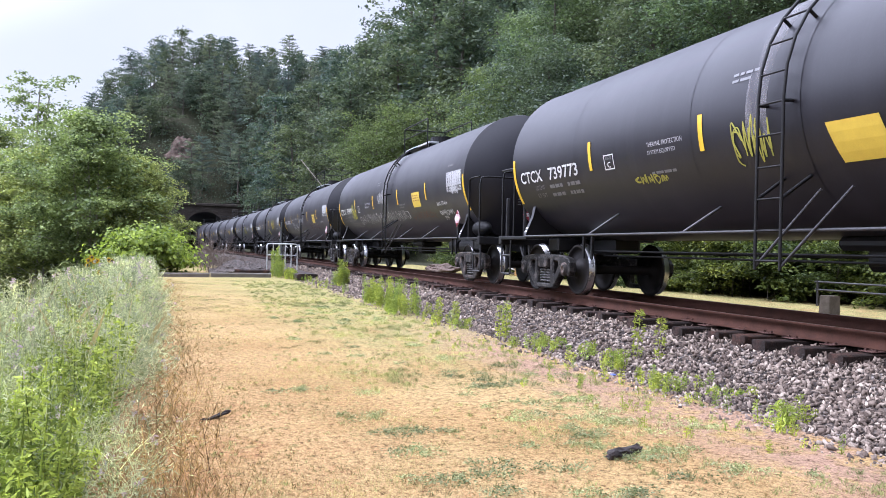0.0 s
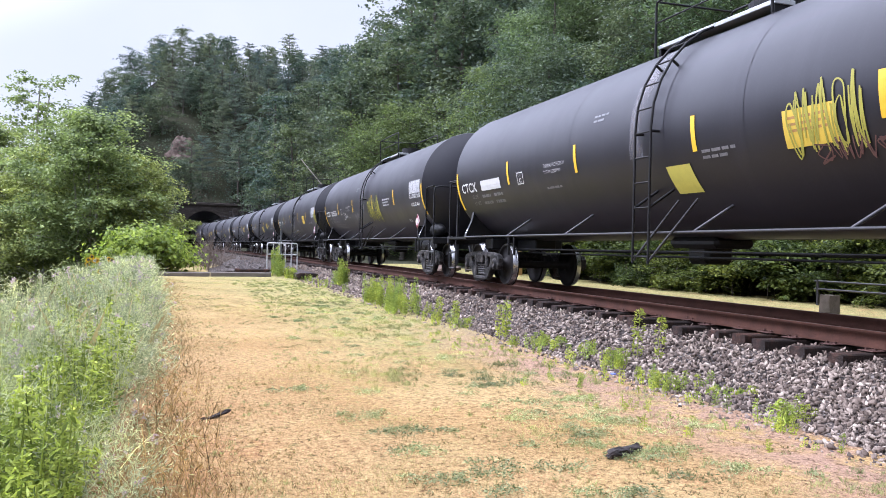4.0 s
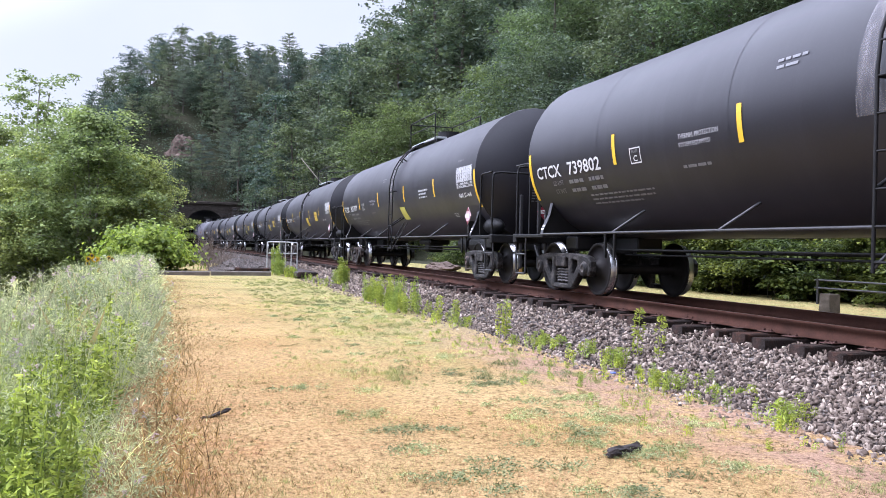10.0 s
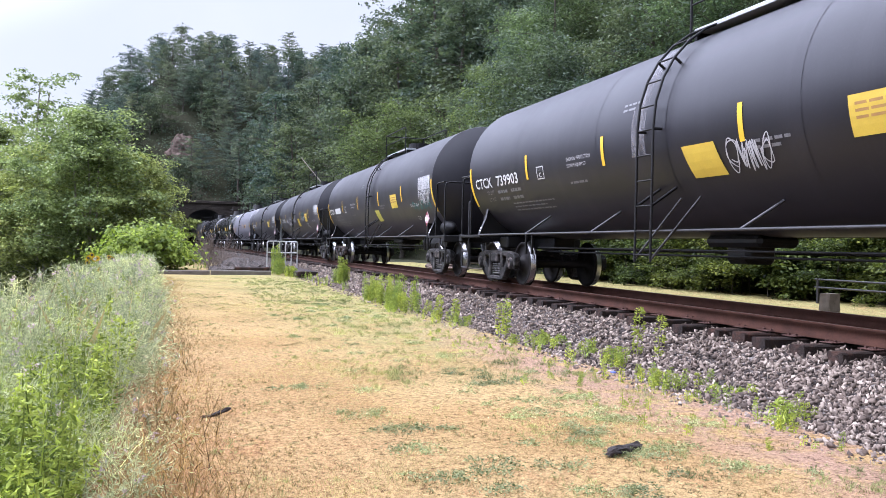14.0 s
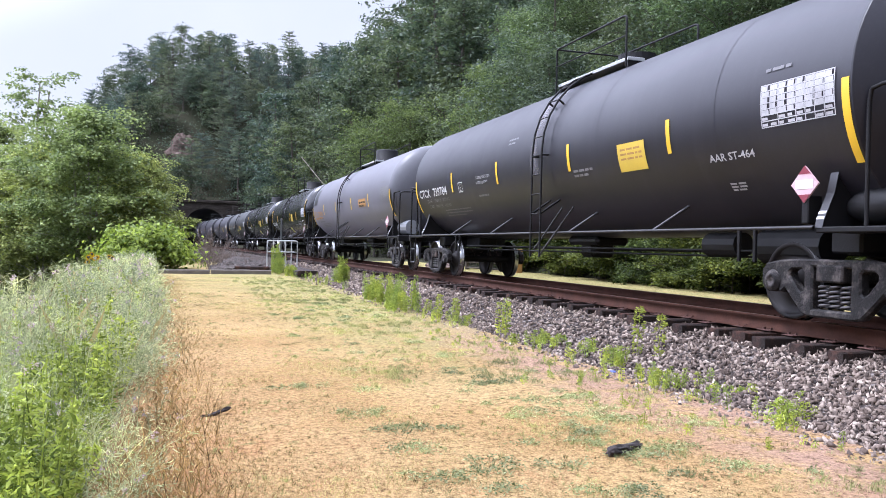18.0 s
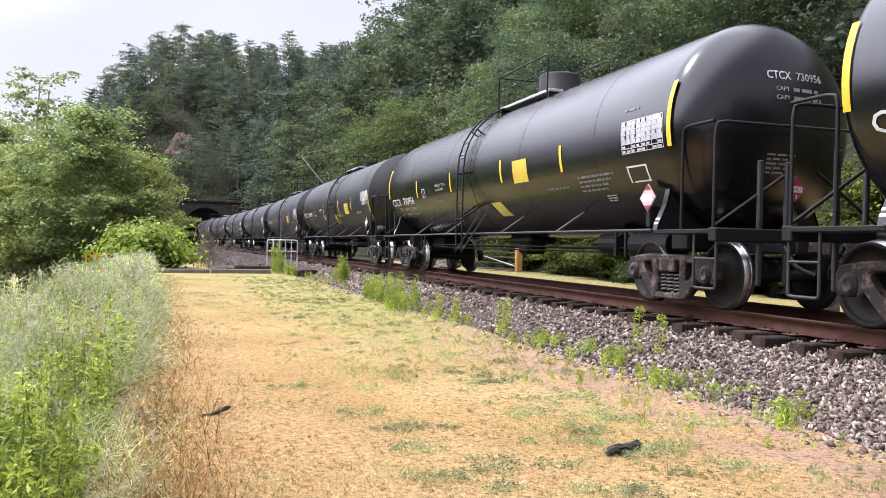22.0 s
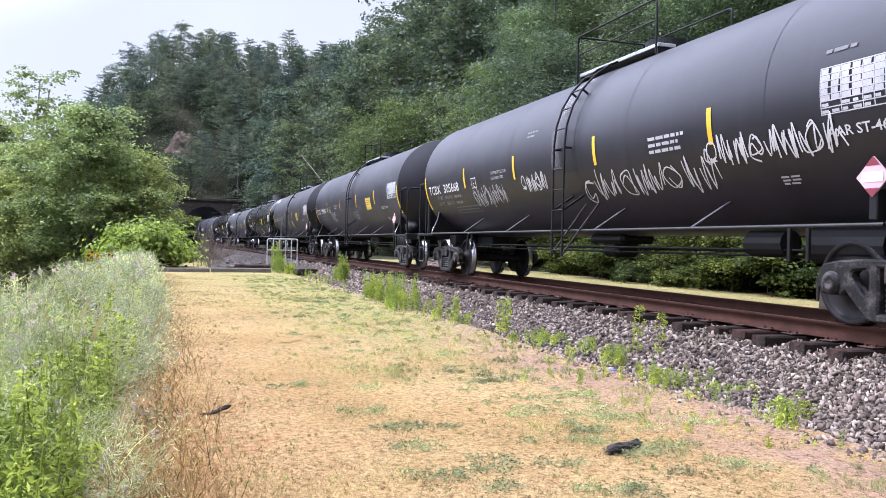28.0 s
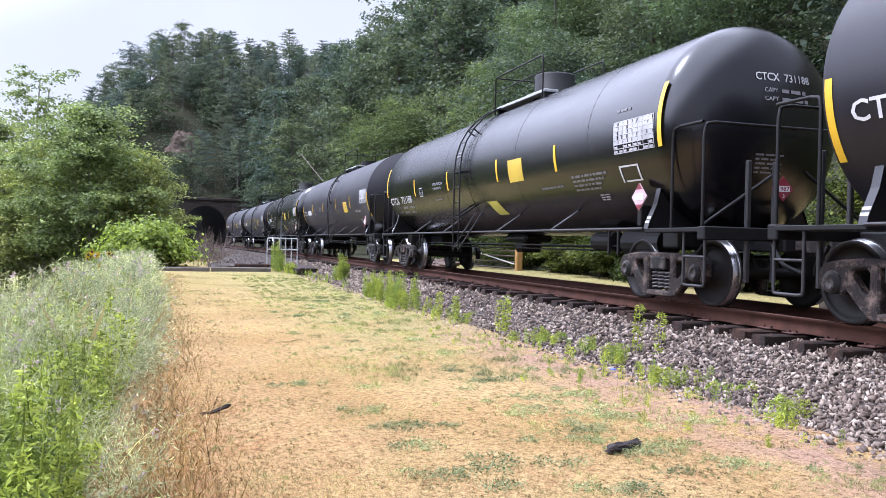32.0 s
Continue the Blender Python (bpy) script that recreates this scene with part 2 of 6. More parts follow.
def lawn_material():
    """Mown dry grass: straw, orange thatch, bare soil and green by the track."""
    m, nt, b = material("dry_lawn", 0.95, 0.0, 0.1)
    big = noise_tex(nt, 0.5, 6, 0.62)
    mid = noise_tex(nt, 2.6, 7, 0.7)
    clump = noise_tex(nt, 9.0, 6, 0.7)
    fine = noise_tex(nt, 60.0, 5, 0.75)
    hay = ramp(nt, fine, [(0.3, (0.102, 0.0551, 0.0224)), (0.45, (0.3, 0.205, 0.0895)), (0.7, (0.495, 0.37, 0.18))])
    thatch = ramp(nt, fine, [(0.3, (0.12, 0.0624, 0.0256)), (0.5, (0.295, 0.186, 0.0768)), (0.72, (0.445, 0.326, 0.154))])
    green = ramp(nt, fine, [(0.3, (0.0728, 0.0732, 0.0263)), (0.5, (0.24, 0.22, 0.086)), (0.72, (0.4, 0.36, 0.155))])
    soil = ramp(nt, fine, [(0.3, (0.153, 0.0914, 0.0615)), (0.55, (0.32, 0.211, 0.144)), (0.75, (0.428, 0.302, 0.222))])
    c = mix(nt, ramp(nt, big, [(0.44, (0, 0, 0)), (0.62, (0.9,) * 3)]), hay, thatch)
    c = mix(nt, ramp(nt, clump, [(0.54, (0, 0, 0)), (0.7, (0.75,) * 3)]), c, thatch)
    rust = ramp(nt, fine, [(0.3, (0.1, 0.048, 0.022)), (0.5, (0.29, 0.155, 0.07)), (0.72, (0.44, 0.27, 0.13))])
    # the green and the bare strip follow the ballast's foot
    tc, ax = nt.nodes.new("ShaderNodeTexCoord"), nt.nodes.new("ShaderNodeSeparateXYZ")
    nt.links.new(tc.outputs["Object"], ax.inputs[0])

    def span(lo, hi, out):
        q = nt.nodes.new("ShaderNodeMapRange")
        q.inputs[1].default_value, q.inputs[2].default_value = lo, hi
        nt.links.new(out, q.inputs[0])
        return q.outputs[0]

    def times(*fs):
        o = fs[0]
        for g in fs[1:]:
            k = nt.nodes.new("ShaderNodeMath")
            k.operation = "MULTIPLY"
            nt.links.new(o, k.inputs[0])
            nt.links.new(g, k.inputs[1])
            o = k.outputs[0]
        return o

    c = mix(nt, times(span(1.9, -0.4, ax.outputs["Y"]), span(-15.0, -7.0, ax.outputs["X"]), span(0.36, 0.62, mid)), c, rust)
    c = mix(nt, times(span(-7.0, -4.0, ax.outputs["X"]), span(0.54, 0.68, mid)), c, rust)
    verge = times(span(1.2, 3.4, ax.outputs["Y"]), span(-7.0, -13.0, ax.outputs["X"]), span(0.34, 0.54, mid))
    c = mix(nt, verge, c, green)
    c = mix(nt, times(span(-13.0, -32.0, ax.outputs["X"]), span(0.3, 0.62, big)), c, green)
    c = mix(nt, times(span(0.57, 0.68, clump), span(0.42, 0.6, mid)), c, green)
    c = mix(nt, times(span(3.4, 4.3, ax.outputs["Y"]), span(5.6, 4.9, ax.outputs["Y"]), span(-16.0, -11.0, ax.outputs["X"]), span(0.4, 0.52, mid)), c, soil)
    speck = ramp(nt, noise_tex(nt, 17.0, 9, 0.85), [(0.4, (0.26, 0.2, 0.16)), (0.47, (0.9, 0.88, 0.86)), (0.6, (1.34, 1.33, 1.32))])
    nt.links.new(mix(nt, 1.0, c, speck, "MULTIPLY"), b.inputs["Base Color"])
    bump(nt, b, fine, 0.8, 0.03)
    return m


def ballast_material():
    m, nt, b = material("ballast_bed", 0.9, 0.0, 0.2)
    tc = nt.nodes.new("ShaderNodeTexCoord")
    v = nt.nodes.new("ShaderNodeTexVoronoi")
    v.inputs["Scale"].default_value = 15.0
    nt.links.new(tc.outputs["Object"], v.inputs["Vector"])
    sep = nt.nodes.new("ShaderNodeSeparateColor")
    nt.links.new(v.outputs["Color"], sep.inputs[0])
    c = ramp(nt, sep.outputs[0], [(0.0, (0.022, 0.018, 0.015)), (0.5, (0.07, 0.055, 0.047)), (0.8, (0.13, 0.108, 0.095)), (1.0, (0.22, 0.195, 0.175))])
    # gaps between the stones are darkened in the colour, standing in for shade
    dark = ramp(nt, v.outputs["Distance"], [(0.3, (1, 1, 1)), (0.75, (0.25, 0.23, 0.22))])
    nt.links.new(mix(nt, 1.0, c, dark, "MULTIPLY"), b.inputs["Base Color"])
    inv = nt.nodes.new("ShaderNodeMath")
    inv.operation, inv.inputs[0].default_value = "SUBTRACT", 1.0
    nt.links.new(v.outputs["Distance"], inv.inputs[1])
    bump(nt, b, inv.outputs[0], 1.0, 0.05)
    return m


def stone_material():
    m, nt, b = material("ballast_stone", 0.85, 0.0, 0.3)
    geo = nt.nodes.new("ShaderNodeNewGeometry")
    info = nt.nodes.new("ShaderNodeObjectInfo")
    add = nt.nodes.new("ShaderNodeMath")
    add.operation = "ADD"
    nt.links.new(geo.outputs["Random Per Island"], add.inputs[0])
    nt.links.new(info.outputs["Random"], add.inputs[1])
    fr = nt.nodes.new("ShaderNodeMath")
    fr.operation = "FRACT"
    nt.links.new(add.outputs[0], fr.inputs[0])
    c = ramp(nt, fr.outputs[0], [(0.0, (0.038, 0.028, 0.022)), (0.35, (0.125, 0.095, 0.076)), (0.65, (0.195, 0.155, 0.126)), (0.9, (0.3, 0.25, 0.205)), (1.0, (0.45, 0.385, 0.32))])
    g = ramp(nt, noise_tex(nt, 40.0, 4), [(0.3, (0.7, 0.68, 0.66)), (0.7, (1.15, 1.12, 1.1))])
    nt.links.new(mix(nt, 1.0, c, g, "MULTIPLY"), b.inputs["Base Color"])
    bump(nt, b, noise_tex(nt, 60.0, 4), 0.4, 0.01)
    return m


def forest_floor():
    m, nt, b = material("forest_floor", 0.95, 0.0, 0.1)
    a, f = noise_tex(nt, 0.25, 6), noise_tex(nt, 4.0, 5)
    c = mix(nt, a, ramp(nt, f, [(0.3, (0.012, 0.018, 0.008)), (0.7, (0.034, 0.044, 0.018))]), ramp(nt, f, [(0.3, (0.02, 0.018, 0.012)), (0.7, (0.05, 0.04, 0.028))]))
    nt.links.new(c, b.inputs["Base Color"])
    bump(nt, b, f, 0.7, 0.2)
    return m


def rock_material(name, c0, c1, c2):
    m, nt, b = material(name, 0.9, 0.0, 0.2)
    a = noise_tex(nt, 0.5, 8, 0.65, (1, 1, 2.5))
    f = noise_tex(nt, 5.0, 6, 0.6)
    c0, c1, c2 = worn(c0), worn(c1), worn(c2)
    c = mix(nt, 0.4, ramp(nt, a, [(0.3, c0), (0.5, c1), (0.7, c2)]), ramp(nt, f, [(0.3, c0), (0.7, c2)]))
    nt.links.new(c, b.inputs["Base Color"])
    bump(nt, b, a, 0.8, 0.3)
    return m


M_LAWN, M_BED, M_STONE, M_FLOOR = lawn_material(), ballast_material(), stone_material(), forest_floor()
M_ROCK = rock_material("weathered_cliff_rock", (0.06, 0.045, 0.036), (0.16, 0.118, 0.095), (0.3, 0.215, 0.175))
M_MASON = rock_material("stained_portal_stone", (0.03, 0.026, 0.022), (0.075, 0.062, 0.052), (0.13, 0.107, 0.087))


# ---- mesh helpers ----
def part(name, bm, mat, parent=None, label="", smooth=False):
    """Links a bmesh, or a finished mesh, as one object under a thing or part."""
    if isinstance(bm, bpy.types.Mesh):
        me = bm
    else:
        me = bpy.data.meshes.new(name)
        bm.to_mesh(me)
        bm.free()
        if smooth:
            for p in me.polygons:
                p.use_smooth = True
    if not me.materials:
        me.materials.append(mat)
    o = new(name, me)
    o.parent = parent
    if label:
        o["label"] = label
    return o


def mesh_np(name, verts, faces, mat, smooth=False):
    """A mesh from vertex rows and equal-sided face rows."""
    verts, faces = np.asarray(verts, np.float32), np.asarray(faces, np.int32)
    me = bpy.data.meshes.new(name)
    k = faces.shape[1]
    me.vertices.add(len(verts))
    me.vertices.foreach_set("co", verts.ravel())
    me.loops.add(faces.size)
    me.loops.foreach_set("vertex_index", faces.ravel())
    me.polygons.add(len(faces))
    me.polygons.foreach_set("loop_start", np.arange(0, faces.size, k, dtype=np.int32))
    if smooth:
        me.polygons.foreach_set("use_smooth", np.ones(len(faces), bool))
    me.update(calc_edges=True)
    me.materials.append(mat)
    return me


def box_bm(x0, x1, y0, y1, z0, z1, bevel=0.0, bm=None):
    bm = bm or bmesh.new()
    r = bmesh.ops.create_cube(bm, size=1.0, matrix=Matrix.Translation(((x0 + x1) / 2, (y0 + y1) / 2, (z0 + z1) / 2)) @ Matrix.Diagonal((x1 - x0, y1 - y0, z1 - z0, 1)))
    if bevel:
        es = list({e for v in r["verts"] for e in v.link_edges})
        bmesh.ops.bevel(bm, geom=es, offset=bevel, segments=1, affect="EDGES")
    return bm


def tube_np(path, radii, sides=6, closed=False):
    """Verts and quads of a tube along points."""
    path = np.asarray(path, float)
    radii = np.broadcast_to(np.asarray(radii, float), len(path))
    tan = np.gradient(path, axis=0)
    tan /= np.linalg.norm(tan, axis=1)[:, None] + 1e-9
    ref = np.array([0.0, 0, 1]) if abs(tan[0][2]) < 0.9 else np.array([1.0, 0, 0])
    vs = []
    for p, t, r in zip(path, tan, radii):
        u = np.cross(t, ref)
        n = np.linalg.norm(u)
        if n > 1e-6:
            u /= n
        w = np.cross(t, u)
        ref = np.cross(u, t) if n > 1e-6 else ref
        a = np.arange(sides) * 2 * math.pi / sides
        vs.append(p + r * (np.cos(a)[:, None] * u + np.sin(a)[:, None] * w))
    vs = np.concatenate(vs)
    fs = []
    for i in range(len(path) - 1):
        for k in range(sides):
            a, b = i * sides + k, i * sides + (k + 1) % sides
            fs.append((a, b, b + sides, a + sides))
    return vs, np.array(fs)


class Pile:
    """Collects vertex and face rows of equal-sided faces."""

    def __init__(self):
        self.v, self.f, self.n = [], [], 0

    def add(self, v, f):
        self.v.append(np.asarray(v, float))
        self.f.append(np.asarray(f) + self.n)
        self.n += len(v)

    def mesh(self, name, mat, smooth=False):
        return mesh_np(name, np.concatenate(self.v), np.concatenate(self.f), mat, smooth)


def pipe(name, points, r, mat, parent=None, label="", sides=8, bend=0.0):
    """A rail or bar along corner points, with rounded corners where bend is given."""
    pts = [Vector(p) for p in points]
    out = [pts[0]]
    for a, b, c in zip(pts, pts[1:], pts[2:]):
        if bend:
            d0, d1 = (a - b).normalized(), (c - b).normalized()
            k = min(bend, (a - b).length * 0.45, (c - b).length * 0.45)
            p0, p1 = b + d0 * k, b + d1 * k
            out += [p0, p0.lerp(b, 0.6).lerp(p1.lerp(b, 0.6), 0.35), p0.lerp(b, 0.6).lerp(p1.lerp(b, 0.6), 0.65), p1]
        else:
            out.append(b)
    out.append(pts[-1])
    v, f = tube_np([tuple(p) for p in out], r, sides)
    me = mesh_np(name, v, f, mat, True)
    return part(name, me, mat, parent, label)


def thing(name, label, category, group="", kind="", at=(0, 0, 0)):
    e = new(name)
    e.location = at
    e.empty_display_size = 0.2
    return tagged(e, label, category, group, kind)


RNG = np.random.default_rng(7)


def leaves_np(c, size, up=0.35, slim=0.5, rng=RNG, out=None, loose=0.55):
    """Bent four-cornered leaves at the centres c: verts and quads. out: the ways that their faces turn to."""
    n = len(c)
    if out is not None:
        size = np.broadcast_to(size, n)[:, None]
        nn = out / (np.linalg.norm(out, axis=1)[:, None] + 1e-6) + rng.normal(size=(n, 3)) * loose
        nn /= np.linalg.norm(nn, axis=1)[:, None] + 1e-9
        d = np.cross(nn, rng.normal(size=(n, 3)))
        d /= np.linalg.norm(d, axis=1)[:, None] + 1e-9
        s = np.cross(nn, d)
        v = np.stack([c - d * size * 0.5, c + s * size * slim * 0.5 + nn * size * 0.06, c + d * size * 0.5 - nn * size * 0.1, c - s * size * slim * 0.5 + nn * size * 0.06], 1)
        return v.reshape(-1, 3), np.arange(4 * n).reshape(-1, 4)
    size = np.broadcast_to(size, n)[:, None]
    d = rng.normal(size=(n, 3))
    d[:, 2] = d[:, 2] * 0.6 + up * 0.5
    d /= np.linalg.norm(d, axis=1)[:, None]
    q = rng.normal(size=(n, 3))
    q[:, 2] *= 0.4
    s = np.cross(d, q)
    s /= np.linalg.norm(s, axis=1)[:, None] + 1e-9
    nn = np.cross(s, d)
    v = np.stack([c - d * size * 0.5, c + s * size * slim * 0.5 + nn * size * 0.08, c + d * size * 0.5 - nn * size * 0.1, c - s * size * slim * 0.5 + nn * size * 0.08], 1)
    return v.reshape(-1, 3), np.arange(4 * n).reshape(-1, 4)
# ---- ground, hill, track bed ----
GROUND = -0.7
PORTAL_S = -140.0


def smooth(a, b, x):
    t = min(1.0, max(0.0, (x - a) / (b - a)))
    return t * t * (3 - 2 * t)


def hill_rise(x, y):
    """Height of the wooded hill over the flat ground."""
    d1 = y - (19.5 + 2.5 * math.sin(x * 0.06) - smooth(-60, -130, x) * 9.0)
    d2 = -(x + 141.0) - 2.0
    a = max(d1, 0.0)
    b = max(d2, 0.0) * smooth(-38.0, 0.0, y)
    d = math.hypot(a, b)
    return 50.0 * (1 - math.exp(-d / 34.0)) + (1.2 * noise.noise(Vector((x * 0.08, y * 0.08, 0))) * min(1.0, d / 6.0))


def land(x, y):
    """Height of the ground sheet."""
    z = GROUND
    if y < -2.4 and x < -8:
        z -= 2.5 * smooth(-2.4, -10.0, y)                       # bank falling to the river
    yc = along(x)[1] if x < 0 else YC
    near = abs(y - yc)
    z += 0.02 * noise.noise(Vector((x * 0.5, y * 0.5, 3.0)))
    if y > yc:
        z += 0.25 * smooth(2.0, 6.0, y - yc)
    h = hill_rise(x, y)
    if near < 5.0 and x > PORTAL_S - 0.5:                       # the cutting before the tunnel stays open
        h *= smooth(3.9, 5.0, near)
    elif near < 6.5 and x <= PORTAL_S - 0.5:
        h = max(h, 8.3)
    return z + h


def mouth(x, y):
    """The gap in the sheet where the tunnel opens."""
    return -143.5 < x < -138.5 and abs(y + 0.5 - along(-140)[1]) < 5.6


def ground_sheet():
    xs = np.unique(np.concatenate([np.arange(-900, -240, 60), np.arange(-240, -60, 3.0), np.arange(-60, 30, 1.5), np.arange(30, 120, 10), np.arange(120, 900, 80)]))
    ys = np.unique(np.concatenate([np.arange(-900, -60, 70), np.arange(-60, -10, 5.0), np.arange(-10, 24, 1.0), np.arange(24, 120, 3.0), np.arange(120, 900, 70)]))
    vs = [(x, y, land(x, y)) for x in xs for y in ys]
    ny = len(ys)
    fs = [(i * ny + j, (i + 1) * ny + j, (i + 1) * ny + j + 1, i * ny + j + 1) for i in range(len(xs) - 1) for j in range(ny - 1) if not mouth(xs[i], ys[j])]
    me = mesh_np("ground", vs, fs, M_LAWN, True)
    me.materials.append(M_FLOOR)
    ix = [1 if (hill_rise(sum(xs[i:i + 2]) / 2, sum(ys[j:j + 2]) / 2) > 0.12 or ys[j] > 16.4 or ys[j] < -5 or xs[i] < -60) else 0 for i in range(len(xs) - 1) for j in range(ny - 1) if not mouth(xs[i], ys[j])]
    me.polygons.foreach_set("material_index", np.array(ix, np.int32))
    return tagged(part("ground", me, M_LAWN), "dry straw-coloured lawn rising to a wooded hill", "ground", kind="structure")


ground_sheet()

S_LIST = [14 - 1.0 * i for i in range(30)] + [-16 - 2.0 * i for i in range(80)]


def strip(profile, ss):
    """Sweeps an (offset, height) profile along the track: verts and quads."""
    vs, k = [], len(profile)
    for s in ss:
        for o, z in profile:
            x, y, _ = along(s, o)
            vs.append((x, y, z))
    fs = [(i * k + j, i * k + j + 1, (i + 1) * k + j + 1, (i + 1) * k + j) for i in range(len(ss) - 1) for j in range(k - 1)]
    return vs, fs


BED = [(-2.85, -0.74), (-2.3, -0.6), (-1.75, -0.43), (-1.4, -0.33), (-1.1, -0.29), (-0.9, -0.25), (0.9, -0.27), (1.2, -0.28), (1.5, -0.31), (2.2, -0.5), (2.7, -0.66)]
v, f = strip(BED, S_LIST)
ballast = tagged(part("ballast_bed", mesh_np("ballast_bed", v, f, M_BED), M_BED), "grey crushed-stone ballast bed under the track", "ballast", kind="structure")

track = thing("railway_track", "single railway track with rusty rails on dark timber ties", "railway track", kind="structure")
RAIL = [(-0.036, -0.006), (-0.03, 0.0), (0.03, 0.0), (0.036, -0.006), (0.036, -0.034), (0.009, -0.05), (0.009, -0.15), (0.075, -0.168), (0.075, -0.18), (-0.075, -0.18), (-0.075, -0.168), (-0.009, -0.15), (-0.009, -0.05), (-0.036, -0.034), (-0.036, -0.006)]
for side in (-1, 1):
    v, f = strip([(side * GAUGE / 2 + o, z) for o, z in RAIL], S_LIST)
    me = mesh_np("rail", v, f, M_RAIL)
    me.materials.append(M_HEAD)
    k = len(RAIL) - 1
    ix = np.zeros(len(f), np.int32)
    for j in (1,):
        ix[j::k] = 1
    me.polygons.foreach_set("material_index", ix)
    part("rail", me, M_RAIL, track)


# ---- tunnel ----
def portal():
    px, py, turn = along(PORTAL_S)
    face = thing("tunnel_portal", "soot-stained stone tunnel portal with a round arch", "tunnel portal", kind="structure")
    face.matrix_world = pose(px, py, 0, 0, 0, turn)
    half, spring, n = 3.5, 2.75, 20
    ring_in = [(-half, GROUND)] + [(-half * math.cos(a), spring + (half - 0.15) * math.sin(a)) for a in np.linspace(0, math.pi, n)] + [(half, GROUND)]
    wide, top = 7.0, 7.05
    outer = [(-wide, GROUND)] + [(x, top) for x in np.linspace(-wide, wide, n)] + [(wide, GROUND)]
    bm = bmesh.new()
    for x0 in (0.0,):
        a = [bm.verts.new((x0, y, z)) for y, z in ring_in]
        b = [bm.verts.new((x0, y, z)) for y, z in outer]
        for i in range(len(a) - 1):
            bm.faces.new((a[i], a[i + 1], b[i + 1], b[i]))
    r = bmesh.ops.extrude_face_region(bm, geom=list(bm.faces))
    bmesh.ops.translate(bm, verts=[v for v in r["geom"] if isinstance(v, bmesh.types.BMVert)], vec=(-1.2, 0, 0))
    bmesh.ops.recalc_face_normals(bm, faces=list(bm.faces))
    part("portal_wall", bm, M_MASON, face)
    part("coping", box_bm(-1.3, 0.25, -7.3, 7.3, 7.05, 7.5, 0.06), M_MASON, face, "projecting stone coping")
    for i in range(17):
        a0, a1 = math.pi * (i + 0.04) / 17, math.pi * (i + 0.96) / 17
        bm = bmesh.new()
        vs = [bm.verts.new((xx, -q * math.cos(a), spring + q * math.sin(a))) for xx in (0.0, 0.14) for a, q in ((a0, half - 0.1), (a1, half - 0.1), (a1, half + 0.5), (a0, half + 0.5))]
        for q in ((0, 1, 2, 3), (4, 5, 6, 7), (0, 1, 5, 4), (1, 2, 6, 5), (2, 3, 7, 6), (3, 0, 4, 7)):
            bm.faces.new([vs[k] for k in q])
        bmesh.ops.recalc_face_normals(bm, faces=list(bm.faces))
        part("arch_stone", bm, M_MASON, face)
    for sy in (-1, 1):
        part("buttress", box_bm(-0.6, 0.5, *sorted((sy * 4.3, sy * 5.3)), GROUND, 6.7, 0.08), M_MASON, face)
    lining = Pile()
    prof = [(-half - 0.02, GROUND)] + [(-(half + 0.02) * math.cos(a), spring + (half - 0.13) * math.sin(a)) for a in np.linspace(0, math.pi, n)] + [(half + 0.02, GROUND)]
    vs, k = [], len(prof)
    steps = [0.5 + 6 * i for i in range(45)]
    for d in steps:
        x, y, t = along(PORTAL_S - d)
        for o, z in prof:
            xx, yy, _ = along(PORTAL_S - d, o)
            vs.append((xx, yy, z))
    fs = [(i * k + j, i * k + j + 1, (i + 1) * k + j + 1, (i + 1) * k + j) for i in range(len(steps) - 1) for j in range(k - 1)]
    tagged(part("tunnel_lining", mesh_np("tunnel_lining", vs, fs, M_DARK), M_DARK), "soot-black tunnel lining", "tunnel", kind="structure")
    x, y, t = along(PORTAL_S - 264)
    e = part("tunnel_end", box_bm(-0.2, 0.2, -5, 5, -2, 8), M_DARK)
    e.matrix_world = pose(x, y, 0, 0, 0, t)
    tagged(e, "dark far end of the tunnel", "tunnel", kind="structure")


portal()


def crag(name, label, at, size, seed, mat=None):
    """A broken rock face: a jagged lump with ledges."""
    bm = bmesh.new()
    bmesh.ops.create_icosphere(bm, subdivisions=4, radius=1.0)
    off = Vector((seed * 3.1, seed, 0))
    for v in bm.verts:
        p = v.co.copy()
        k = 1 + 0.35 * noise.noise(p * 1.6 + off) + 0.2 * noise.noise(p * 4 + off) + 0.12 * abs(noise.noise(Vector((p.x * 3, p.y * 3, p.z * 9)) + off))
        v.co = Vector((p.x * size[0], p.y * size[1], p.z * size[2])) * k
    o = part(name, bm, mat or M_ROCK)
    o.location = at
    return tagged(o, label, "rock")
# ---- trees and plants ----
def spray(crown, c, reach, n, leaf, slim, rng, droop=0.3, way=(0.0, 0.0)):
    """One flat, drooping spray of leaves round c, as at the end of a twig."""
    q = np.sqrt(rng.uniform(0, 1, n)) * reach
    a = rng.uniform(0, 6.28, n)
    out = np.stack([np.cos(a), np.sin(a), np.zeros(n)], 1)
    pts = c + out * q[:, None] + np.array([way[0], way[1], 0]) * q[:, None] * 0.5
    pts[:, 2] += rng.normal(size=n) * reach * 0.16 - droop * q ** 2 / reach
    up = np.array([0, 0, 1.0]) + out * (q / reach * 0.55)[:, None]
    crown.add(*leaves_np(pts, leaf * rng.uniform(0.55, 1.3, n), 0.3, slim, rng, up, 0.42))


